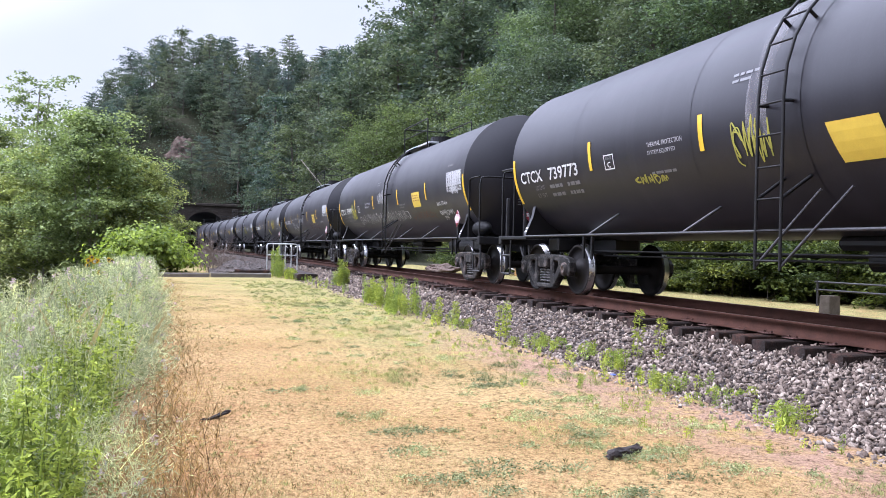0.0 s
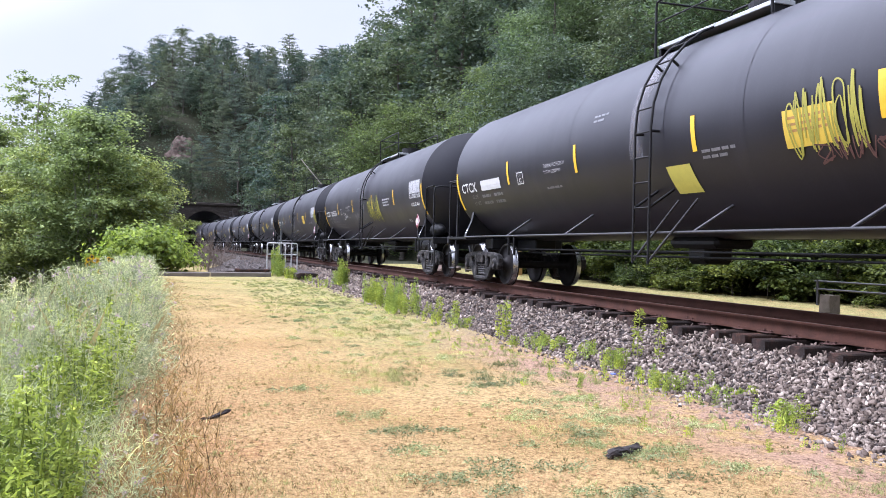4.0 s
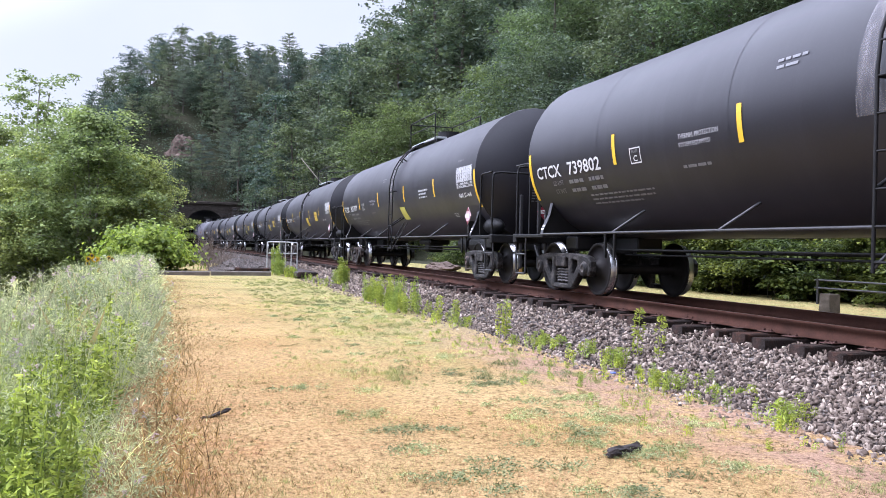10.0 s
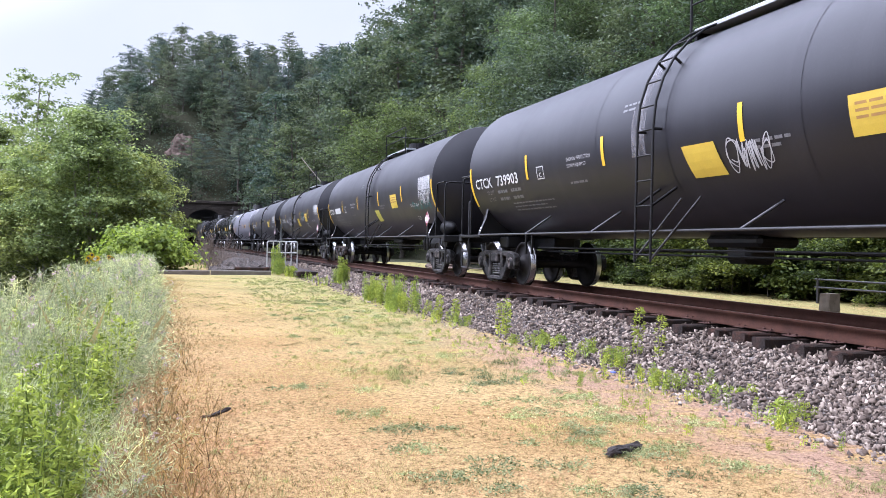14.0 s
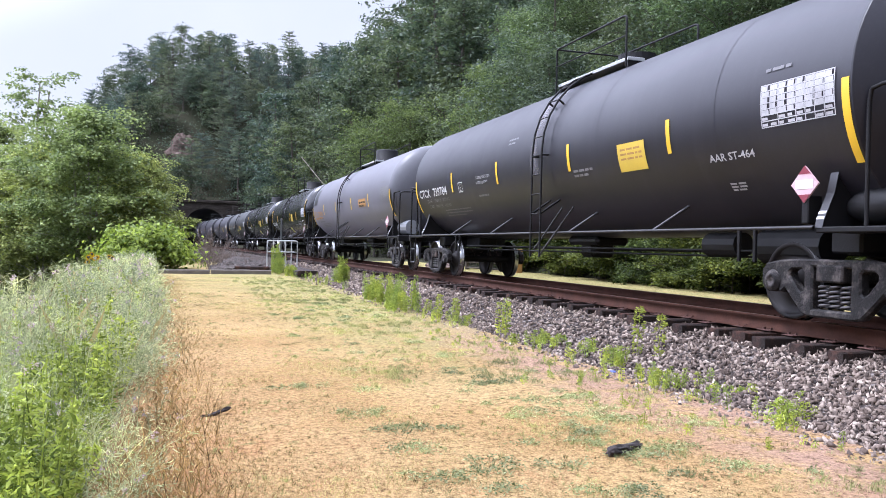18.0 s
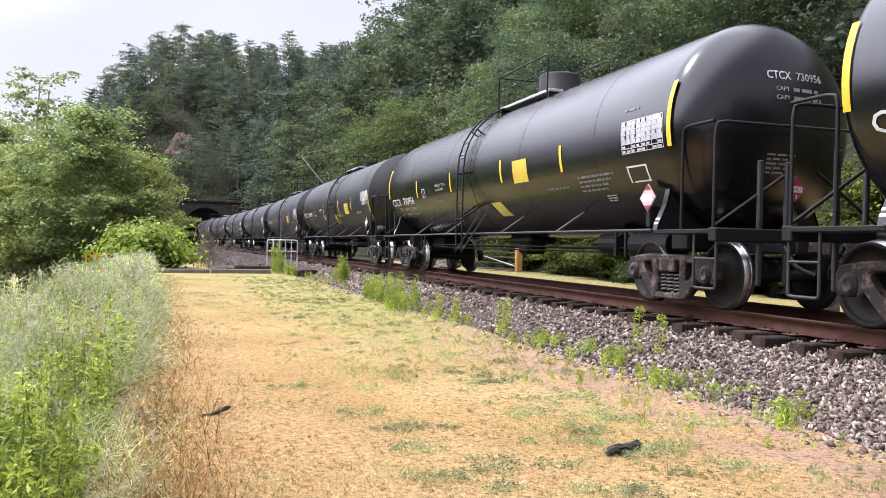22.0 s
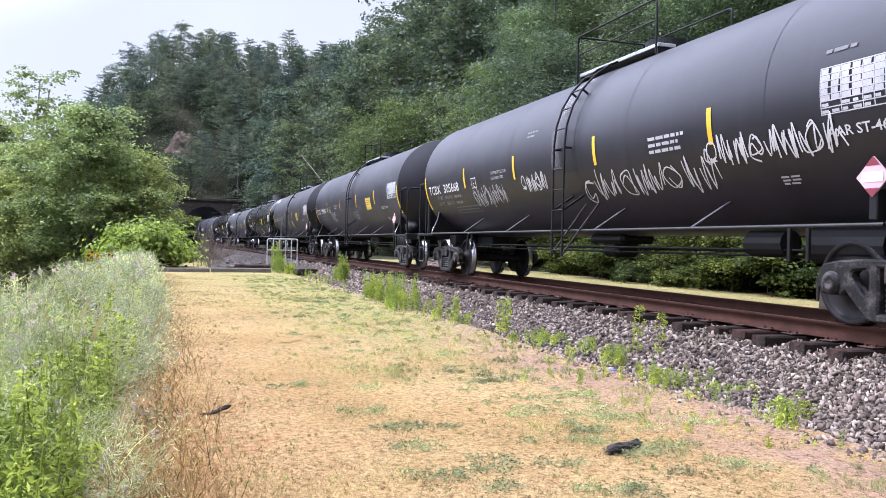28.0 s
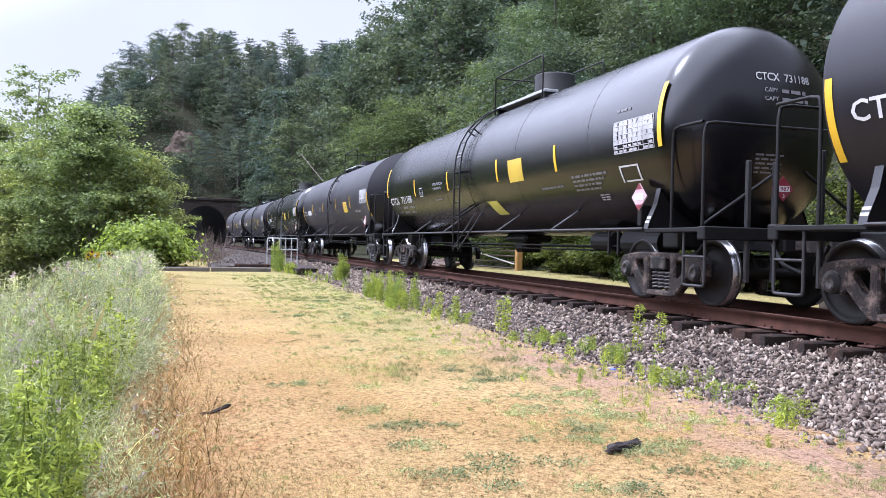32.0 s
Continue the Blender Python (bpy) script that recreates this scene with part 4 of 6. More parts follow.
    y = -0.2 + 0.42 * np.abs(r.normal(size=n)) - 0.25 * (x < -14)
    blades(stalk, x, y, np.full(n, GROUND), r.uniform(0.012, 0.075, n) * np.exp(-1.6 * np.clip(y, 0, 2)), r.uniform(0.1, 0.9, n), 0.0009 * np.clip(-x / 9, 0.7, 2.5), r)
    n = 5500
    x, y = -r.uniform(3.5, 7.5, n), -0.35 + 0.6 * np.abs(r.normal(size=n))
    blades(stalk, x, y, np.full(n, GROUND), r.uniform(0.012, 0.06, n) * np.exp(-np.clip(y, 0, 2)), r.uniform(0.1, 0.9, n), 0.0008, r)
    # tall dead stems with side twigs along the meadow
    for i in range(90):
        x0 = -3.8 * (14 / 3.8) ** r.uniform()
        b = np.array([x0, r.uniform(-0.35, 0.35), GROUND])
        t = b + np.array([r.normal() * 0.04, r.normal() * 0.04, r.uniform(0.1, 0.36)])
        stalk.add(*tube_np([b, t], [0.0028, 0.0012], 4))
        for j in range(4):
            p0 = b + (t - b) * r.uniform(0.35, 0.95)
            stalk.add(*tube_np([p0, p0 + np.array([r.normal() * 0.035, r.normal() * 0.035, r.uniform(0.02, 0.07)])], [0.0015, 0.0009], 4))
    tagged(part("brown_stalks", stalk.mesh("brown_stalks", L_RUST), L_RUST), "dry reddish-brown stalks at the meadow edge", "grass", kind="stuff")


lawn()


def meadow_spot(r, near=3.9, far=36.0):
    u = r.uniform()
    x = -near * (far / near) ** u
    edge = (-0.28 if x > -13 else -0.28 - (-13 - x) * 0.045) + 0.34 * noise.noise(Vector((x * 0.7, 2.0, 0))) + 0.12 * r.normal()
    lo = max(math.tan(radians(-12.5)) * -x - 0.5, -2.3)
    y = edge - abs(edge - lo) * r.uniform() ** 1.15
    return x, y


def meadow():
    r = np.random.default_rng(81)
    silver, gold, straw, lilac, white = Pile(), Pile(), Pile(), Pile(), Pile()
    # knapweed: thin branching grey-green stems with narrow leaves
    for i in range(3400):
        x, y = meadow_spot(r)
        if noise.noise(Vector((x * 0.9, y * 1.3, 5.0))) < -0.12:
            continue
        edge = min(1.0, 0.35 + (-0.2 - y) * 1.0)
        if x > -7.5 and r.uniform() < 0.55:
            continue
        h = r.uniform(0.4, 1.0) * edge * (1.0 if x < -6 else 0.75)
        k = max(0.75, -x / 11)
        base = np.array([x, y, GROUND])
        a, l = r.uniform(0, 6.28), r.uniform(0.05, 0.42)
        top = base + np.array([math.cos(a) * l, math.sin(a) * l, h])
        v, f = tube_np([base, base * 0.5 + top * 0.5 + np.array([0, 0, 0.03]), top], [0.0034 * k, 0.0026 * k, 0.0014 * k], 4)
        silver.add(v, f)
        for j in range(9):
            t = r.uniform(0.2, 0.92)
            p0 = base + (top - base) * t
            p1 = p0 + np.array([r.normal() * 0.13, r.normal() * 0.13, r.uniform(0.08, 0.25)]) * h
            silver.add(*tube_np([p0, p1], [0.0017 * k, 0.001 * k], 4))
            if r.uniform() < 0.045:
                c = p1 + r.normal(size=(12, 3)) * 0.012 * min(k + 0.25, 2.0)
                (lilac if r.uniform() < 0.75 else white).add(*leaves_np(c, 0.024 * min(k, 2.0), 0.5, 0.6, r))
        n = 46 if x > -8 else 34
        t = r.uniform(0.05, 1, n)
        pts = base + (top - base) * t[:, None] + r.normal(size=(n, 3)) * np.array([0.09, 0.09, 0.05])
        silver.add(*leaves_np(pts, (0.042 if x > -8 else 0.07) * r.uniform(0.4, 1.3, n) * min(max(k, 1.0), 2.0), 0.5, 0.12, r))
    # goldenrod and other broad-leaved stems
    for i in range(1150):
        x, y = meadow_spot(r, 3.7, 34.0)
        if x < -9 and r.uniform() < 0.7:
            continue
        if y > -0.5:
            continue
        h = r.uniform(0.3, 0.85) * (0.85 if x > -8 else 1.0)
        base = np.array([x, y, GROUND])
        top = base + np.array([r.normal() * 0.05, r.normal() * 0.05, h])
        gold.add(*tube_np([base, top], [0.005, 0.003], 4))
        n = 80 if x > -7 else 50
        t = r.uniform(0.15, 1, n)
        a = r.uniform(0, 6.28, n)
        rad = 0.085 * (1.25 - t)
        pts = base + (top - base) * t[:, None] + np.stack([np.cos(a) * rad, np.sin(a) * rad, -0.02 * np.ones(n)], 1)
        gold.add(*leaves_np(pts, (0.055 if x > -7 else 0.075) * r.uniform(0.5, 1.4, n), 0.3, 0.26, r))
    # dry grass culms standing among them
    n = 180
    q = np.array([meadow_spot(r, 8.0) for _ in range(n)])
    blades(straw, q[:, 0], q[:, 1], np.full(n, GROUND), r.uniform(0.35, 0.95, n) * np.clip(0.3 + (-0.1 - q[:, 1]), 0.3, 1), r.uniform(0.1, 0.6, n), 0.0012 * np.clip(-q[:, 0] / 8, 0.8, 3), r)
    for name, p, m, lab in (("knapweed", silver, L_SILVER, "tangled grey-green knapweed stems"), ("goldenrod", gold, L_GOLD, "leafy green goldenrod stems"), ("tall_grass", straw, L_STRAW, "tall dry grass stalks"), ("knapweed_flowers", lilac, L_LILAC, "small lilac knapweed flowers"), ("white_flowers", white, L_WFLOW, "small white wild flowers")):
        tagged(part(name, p.mesh(name, m), m), lab, "wild plants", kind="stuff")


meadow()


def sunflower(x, y, z, n, spread, seed):
    r = np.random.default_rng(seed)
    e = thing("coneflower_clump", "yellow wild flowers on tall stems in the meadow", "flowers", "yellow flowers")
    e.location = (x, y, GROUND)
    for k in range(n):
        hx, hy, hz = r.normal() * spread, r.normal() * spread, z - GROUND + r.normal() * 0.12
        pipe("stem", [(hx * 0.4, hy * 0.4, 0), (hx, hy, hz)], 0.006, L_GOLD, e, sides=4)
        a = np.arange(11) * 2 * math.pi / 11
        bm = bmesh.new()
        for t in a:
            d, s = Vector((0.25, math.cos(t), math.sin(t))), Vector((0, -math.sin(t), math.cos(t)))
            c = Vector((hx, hy, hz))
            bm.faces.new([bm.verts.new(p) for p in (c, c + d * 0.04 + s * 0.014, c + d * 0.08, c + d * 0.04 - s * 0.014)])
        part("petals", bm, L_YFLOW, e)
        bm = bmesh.new()
        bmesh.ops.create_uvsphere(bm, u_segments=8, v_segments=6, radius=0.035, matrix=Matrix.Translation((hx + 0.02, hy, hz)))
        part("flower_centre", bm, M_CHAR, e)


sunflower(-22.5, -2.2, 0.22, 5, 0.2, 1)
sunflower(-22.0, -1.85, 0.05, 1, 0.05, 2)
sunflower(-26.0, -1.9, 0.26, 4, 0.2, 3)


def weed(kind, x, y, z, h, n, mat, seed, label, leafy=0.1, spread=0.1):
    """An upright weed: stems ringed with narrow leaves."""
    r = np.random.default_rng(seed)
    e = thing("weed", label, "weed", "weeds along the ballast")
    e.location = (x, y, z)
    for k in range(n):
        bx, by = r.normal() * spread, r.normal() * spread
        hh = h * r.uniform(0.6, 1.0)
        top = np.array([bx + r.normal() * 0.03, by + r.normal() * 0.03, hh])
        base = np.array([bx, by, -0.05])
        p = Pile()
        p.add(*tube_np([base, top], [0.005, 0.003], 4))
        m = int(50 + hh * 130)
        t = r.uniform(0.1, 1.0, m)
        a = r.uniform(0, 6.28, m)
        rad = leafy * (0.3 + 0.5 * np.sin(t * 2.8))
        pts = base + (top - base) * t[:, None] + np.stack([np.cos(a) * rad, np.sin(a) * rad, np.zeros(m)], 1)
        p.add(*leaves_np(pts, leafy * r.uniform(0.45, 1.15, m), 0.7, 0.24, r))
        part("stem", p.mesh("stem", mat), mat, e)
    return e


def weeds():
    r = random.Random(31)
    tall = "tall bright green weed at the ballast edge"
    low = "low clump of bright green weeds at the ballast edge"
    for x, y, h, n in ((-8.8, 5.62, 0.92, 1), (-9.05, 5.62, 0.88, 1), (-12.3, 5.05, 0.62, 2), (-12.05, 5.05, 0.55, 1), (-5.68, 5.0, 0.26, 1), (-15.1, 4.85, 0.55, 2), (-14.35, 4.92, 0.45, 2), (-28.6, 5.6, 1.15, 3), (-37.4, 4.3, 1.5, 4), (-36.9, 4.4, 0.9, 5)):
        weed("weed", x, y, GROUND + 0.08, h, n, L_WEED, r.randrange(999), tall, 0.085, 0.05)
    for i in range(24):
        weed("weed", -18.9 + r.uniform(-1.9, 1.9), 4.75 + r.uniform(-0.2, 0.35), GROUND + 0.05, r.uniform(0.35, 0.85), 2, L_WEED, r.randrange(999), low, 0.075, 0.07)
    for i in range(34):
        x = -5.6 - 30 * r.random() ** 1.6
        weed("weed", x, 4.92 + r.uniform(-0.25, 0.3), GROUND + 0.02, r.uniform(0.08, 0.24) * (1 if x > -14 else 1.7), 4 if x < -7 else 2, L_WEED, r.randrange(999), low, 0.045, 0.12)
    for i in range(40):
        weed("weed", -4.4 - 9 * r.random(), 4.3 + r.uniform(-0.7, 0.6), GROUND, r.uniform(0.05, 0.14), 2, L_WEED, r.randrange(999), "small pale green seedling on the bare strip", 0.03, 0.08)
    for cx, cy, q, h in ((-38.4, 4.35, 12, 1.35), (-36.2, 4.7, 6, 0.6), (-28.6, 5.5, 8, 0.95), (-21.7, 5.0, 4, 0.5), (-17.7, 4.7, 9, 0.7), (-11.0, 5.25, 8, 0.25), (-10.1, 5.4, 3, 0.25), (-9.0, 5.3, 7, 0.26), (-7.6, 5.1, 5, 0.22), (-7.0, 5.4, 6, 0.13), (-5.75, 5.07, 1, 0.3)):
        for i in range(q):
            weed("weed", cx + r.uniform(-0.3, 0.3) * max(1, -cx / 20), cy + r.uniform(-0.2, 0.2), GROUND + 0.03, h * r.uniform(0.55, 1.1), 3, L_WEED, r.randrange(999), low, 0.05 if cx > -20 else 0.09, 0.08)


weeds()
# ---- the tank cars ----
TR, TZ = 1.5, 2.5                                          # tank radius, axis height
HEAD = {"dish": (7.78, 0.5), "round": (7.6, 0.64)}          # half of the straight shell, depth of the heads
CAR_LENGTH, SPEED = 18.48, 12.968
TRUCK_AT, WHEELBASE, WHEEL_R = 7.13, 1.778, 0.457


def on_tank(u, v, lift):
    """A point of the shell's near side: u metres along, v metres up round the curve from mid height."""
    a = v / TR
    return (u, -(TR + lift) * math.cos(a), TZ + (TR + lift) * math.sin(a))


def on_head(u, v, lift):
    """A point of the dished front head: u metres across, v metres up from the middle."""
    half, dome = HEAD["dish"]
    q = (TR * TR + dome * dome) / (2 * dome)
    return (half + math.sqrt(q * q - u * u - v * v) - q + dome + lift, u, TZ + v)


def on_round(u, v, lift):
    """The same for a rounded head."""
    half, dome = HEAD["round"]
    return (half + dome * math.sqrt(max(0.0, 1 - (u * u + v * v) / TR ** 2)) + lift, u, TZ + v)


def arc(deg):
    return radians(deg) * TR


def tank_mesh(name, mat, shape, seg=56):
    """The shell and its two heads; dished heads meet the shell at a crisp edge."""
    half, dome = HEAD[shape]
    if shape == "round":
        head = [(half + dome * math.sin(a), TR * math.cos(a)) for a in np.linspace(0, math.pi / 2, 12)]
    else:
        q = (TR * TR + dome * dome) / (2 * dome)
        rr = np.linspace(TR, 0.0, 9)
        head = [(half + math.sqrt(q * q - r * r) - q + dome, r) for r in rr]
    shell = [(-half - 0.0, TR)] + [(x, TR) for x in np.linspace(-half, half, 9)[1:-1]] + [(half, TR)]
    runs = [[(-x, r) for x, r in reversed(head)] + shell[1:-1] + head] if shape == "round" else [[(-x, r) for x, r in reversed(head)], [(-half, TR), (-half + 0.012, TR + 0.006), (-half + 0.03, TR)] + shell[1:-1] + [(half - 0.03, TR), (half - 0.012, TR + 0.006), (half, TR)], head]
    vs, fs = [], []
    for prof in runs:
        base = len(vs)
        for x, r in prof:
            for k in range(seg):
                a = 2 * math.pi * k / seg
                vs.append((x, r * math.cos(a), TZ + r * math.sin(a)))
        for i in range(len(prof) - 1):
            for k in range(seg):
                k2 = (k + 1) % seg
                fs.append((base + i * seg + k, base + i * seg + k2, base + (i + 1) * seg + k2, base + (i + 1) * seg + k))
    return mesh_np(name, vs, np.array(fs)[:, ::-1], mat, True)


def patch_bm(u0, u1, v0, v1, lift=0.006, bm=None, where=on_tank, slant=0.0):
    bm = bm or bmesh.new()
    nu, nv = (max(1, int(abs(u1 - u0) / 0.25)) if where is not on_tank else 1), max(1, int(abs(v1 - v0) / 0.09))
    g = [[bm.verts.new(where(u0 + (u1 - u0) * i / nu + slant * j / nv, v0 + (v1 - v0) * j / nv, lift)) for j in range(nv + 1)] for i in range(nu + 1)]
    for i in range(nu):
        for j in range(nv):
            bm.faces.new((g[i][j], g[i + 1][j], g[i + 1][j + 1], g[i][j + 1]))
    return bm


TEXTS = {}


def text_mesh(body, height, width, bold=0.014):
    """Flat lettering as vertex rows and faces, sized to a cap height and a width."""
    key = (body, height, width, bold)
    if key not in TEXTS:
        cu = bpy.data.curves.new("lettering", "FONT")
        cu.body, cu.size, cu.resolution_u, cu.offset = body, 1.0, 2, bold
        ob = bpy.data.objects.new("lettering", cu)
        me = bpy.data.meshes.new_from_object(ob)
        v = np.array([tuple(x.co) for x in me.vertices])
        f = [tuple(p.vertices) for p in me.polygons]
        bpy.data.objects.remove(ob)
        bpy.data.curves.remove(cu)
        bpy.data.meshes.remove(me)
        v[:, :2] -= v[:, :2].min(0)
        v[:, :2] *= (width / v[:, 0].max(), height / v[:, 1].max())
        TEXTS[key] = (v, f)
    return TEXTS[key]


def lettering(parent, body, u, v, height, width, mat=None, lift=0.009, where=on_tank, label="", bold=0.014):
    vs, fs = text_mesh(body, height, width, bold)
    me = bpy.data.meshes.new("lettering")
    me.from_pydata([where(u + a, v + b, lift) for a, b, _ in vs], [], fs)
    return part("lettering", me, mat or M_WHITE, parent, label)


def bars(parent, u, v, rows, width, height=0.035, gap=0.075, mat=None, where=on_tank, seed=1):
    """Small writing that cannot be read: rows of word-long bars."""
    rng = random.Random(seed)
    bm = bmesh.new()
    for r in range(rows):
        x, end = u, u + width * (1 if r == 0 else rng.uniform(0.7, 1.0))
        while x < end - 0.03:
            w = min(rng.uniform(0.06, 0.2), end - x)
            patch_bm(x, x + w, v - r * gap, v - r * gap + height, 0.008, bm, where)
            x += w + 0.03
    return part("small_print", bm, mat or M_DIM, parent)


def table_panel(parent, u0, u1, v0, v1, mat=None, seed=3):
    """The test record: a ruled grid with filled cells."""
    rng = random.Random(seed)
    bm, t = bmesh.new(), 0.012
    rows, cols = 7, 8
    for i in range(rows + 1):
        v = v0 + (v1 - v0) * i / rows
        patch_bm(u0, u1, v, v + t, 0.008, bm)
    for j in range(cols + 1):
        if j in (0, 2, 4, 5, 6, 7, 8):
            u = u0 + (u1 - u0) * j / cols
            patch_bm(u, u + t, v0, v1 + t, 0.0095, bm)
    for i in range(rows):
        for j in range(cols):
            cu, cv = (u1 - u0) / cols, (v1 - v0) / rows
            if i >= 2:
                patch_bm(u0 + cu * j + 0.014, u0 + cu * (j + rng.uniform(0.75, 1.0)), v0 + cv * (i + 0.14), v0 + cv * (i + 0.95), 0.008, bm)
            elif rng.random() < 0.85:
                patch_bm(u0 + cu * (j + 0.12), u0 + cu * (j + rng.uniform(0.6, 0.92)), v0 + cv * (i + 0.25), v0 + cv * (i + 0.72), 0.008, bm)
    return part("data_panel", bm, mat or M_SPRAY, parent, "white ruled data panel with unreadable small print")


def scrawl(parent, u0, u1, v0, v1, mat, seed, width=0.022, letters=6, loops=5):
    """A spray-painted scribble of looping strokes."""
    rng = random.Random(seed)
    first = None
    cell = (u1 - u0) / letters
    for k in range(letters):
        bm = bmesh.new()
        c0 = u0 + cell * k
        turn, way = rng.uniform(0, 6.28), rng.choice((-1, 1))
        pts = []
        for i in range(loops + 4):
            turn += way * rng.uniform(0.9, 2.3)
            if rng.random() < 0.18:
                way = -way
            q = rng.uniform(0.25, 0.56)
            if k % 3:
                pts.append(Vector((c0 + cell * (0.05 + 0.9 * i / (loops + 3) + rng.uniform(-0.2, 0.2)), v0 + (v1 - v0) * (rng.uniform(0, 0.3) if i % 2 else rng.uniform(0.6, 1.05)))))
                continue
            pts.append(Vector((c0 + cell * (0.5 + 1.05 * q * math.cos(turn)), v0 + (v1 - v0) * (0.5 + 0.95 * q * math.sin(turn)))))
        path = []
        for i in range(len(pts) - 1):
            p0, p1, p2, p3 = pts[max(i - 1, 0)], pts[i], pts[i + 1], pts[min(i + 2, len(pts) - 1)]
            for s in range(6):
                t = s / 6
                path.append(0.5 * ((2 * p1) + (p2 - p0) * t + (2 * p0 - 5 * p1 + 4 * p2 - p3) * t * t + (3 * p1 - p0 - 3 * p2 + p3) * t ** 3))
        prev = None
        for a, b in zip(path, path[1:]):
            d = b - a
            if d.length < 1e-4:
                continue
            n = Vector((-d.y, d.x)).normalized() * width * rng.uniform(0.4, 0.65)
            cur = [bm.verts.new(on_tank(*(b + n), 0.011)), bm.verts.new(on_tank(*(b - n), 0.011))]
            if prev:
                bm.faces.new((prev[0], prev[1], cur[1], cur[0]))
            prev = cur
        if first is None:
            first = part("graffiti", bm, mat, parent, "looping spray-painted graffiti scrawl")
        else:
            part("stroke", bm, mat, first)
    return first


# -- running gear --
def revolve(profile, seg, axis_y=True):
    vs, fs = [], []
    for r, y in profile:
        for k in range(seg):
            a = 2 * math.pi * k / seg
            vs.append((r * math.cos(a), y, r * math.sin(a)))
    for i in range(len(profile) - 1):
        for k in range(seg):
            k2 = (k + 1) % seg
            fs.append((i * seg + k, i * seg + k2, (i + 1) * seg + k2, (i + 1) * seg + k))
    return vs, fs


def wheelset_mesh():
    out = [(0.001, -1.1), (0.07, -1.1), (0.075, -0.9), (0.13, -0.88), (0.14, -0.84), (0.2, -0.79), (0.36, -0.775), (0.4, -0.81), (0.405, -0.828), (0.445, -0.828), (0.456, -0.822), (0.46, -0.73), (0.468, -0.715), (0.483, -0.702), (0.482, -0.692), (0.41, -0.69), (0.38, -0.72), (0.2, -0.73), (0.12, -0.68), (0.085, -0.66), (0.08, 0.0)]
    prof = out + [(r, -y) for r, y in reversed(out[:-1])]
    vs, fs = revolve(prof, 36)
    me = mesh_np("wheelset", vs, fs, M_WHEEL, True)
    me.materials.append(M_TREAD)
    n = len(prof)
    ix = np.zeros(len(fs), np.int32)
    for i in (10, 11, n - 12, n - 13):
        ix[i * 36:(i + 1) * 36] = 1
    me.polygons.foreach_set("material_index", ix)
    return me


def frame_mesh():
    """A cast truck side frame: bowed beam with a spring window and two lightening holes."""
    half = [(0.32, 0.08), (0.42, 0.1), (0.55, 0.22), (0.7, 0.37), (0.75, 0.33), (0.8, 0.33), (0.8, 0.52), (0.98, 0.52), (0.98, 0.33), (1.03, 0.34), (1.09, 0.42), (1.09, 0.58), (1.02, 0.66), (0.8, 0.7), (0.5, 0.72)]
    outer = half + [(-x, z) for x, z in reversed(half)]
    loops = [outer, [(-0.27, 0.17), (0.27, 0.17), (0.27, 0.63), (-0.27, 0.63)]]
    for s in (1, -1):
        loops.append([(s * 0.41, 0.37), (s * 0.45, 0.35), (s * 0.5, 0.38), (s * 0.62, 0.52), (s * 0.62, 0.57), (s * 0.58, 0.6), (s * 0.44, 0.61), (s * 0.4, 0.57)])
    bm = bmesh.new()
    edges = []
    for lp in loops:
        vs = [bm.verts.new((x, -0.95, z)) for x, z in lp]
        edges += [bm.edges.new((a, b)) for a, b in zip(vs, vs[1:] + vs[:1])]
    bmesh.ops.triangle_fill(bm, edges=edges, use_beauty=True, use_dissolve=False)
    r = bmesh.ops.extrude_face_region(bm, geom=list(bm.faces))
    bmesh.ops.translate(bm, verts=[v for v in r["geom"] if isinstance(v, bmesh.types.BMVert)], vec=(0, -0.14, 0))
    bmesh.ops.recalc_face_normals(bm, faces=list(bm.faces))
    sharp = [e for e in bm.edges if len(e.link_faces) == 2 and e.calc_face_angle(0) > 1.0 and abs(e.verts[0].co.y - e.verts[1].co.y) < 0.01]
    bmesh.ops.bevel(bm, geom=sharp, offset=0.022, segments=1, affect="EDGES")
    me = bpy.data.meshes.new("side_frame")
    bm.to_mesh(me)
    bm.free()
    me.materials.append(M_CAST)
    return me


def spring_mesh():
    n = 5 * 10
    path = [(0.062 * math.cos(2 * math.pi * i / 10), 0.062 * math.sin(2 * math.pi * i / 10), 0.26 * i / n) for i in range(n + 1)]
    v, f = tube_np(path, 0.017, 5)
    return mesh_np("spring", v, f, M_SPRING, True)


WHEELSET, SIDEFRAME, SPRING = wheelset_mesh(), frame_mesh(), spring_mesh()


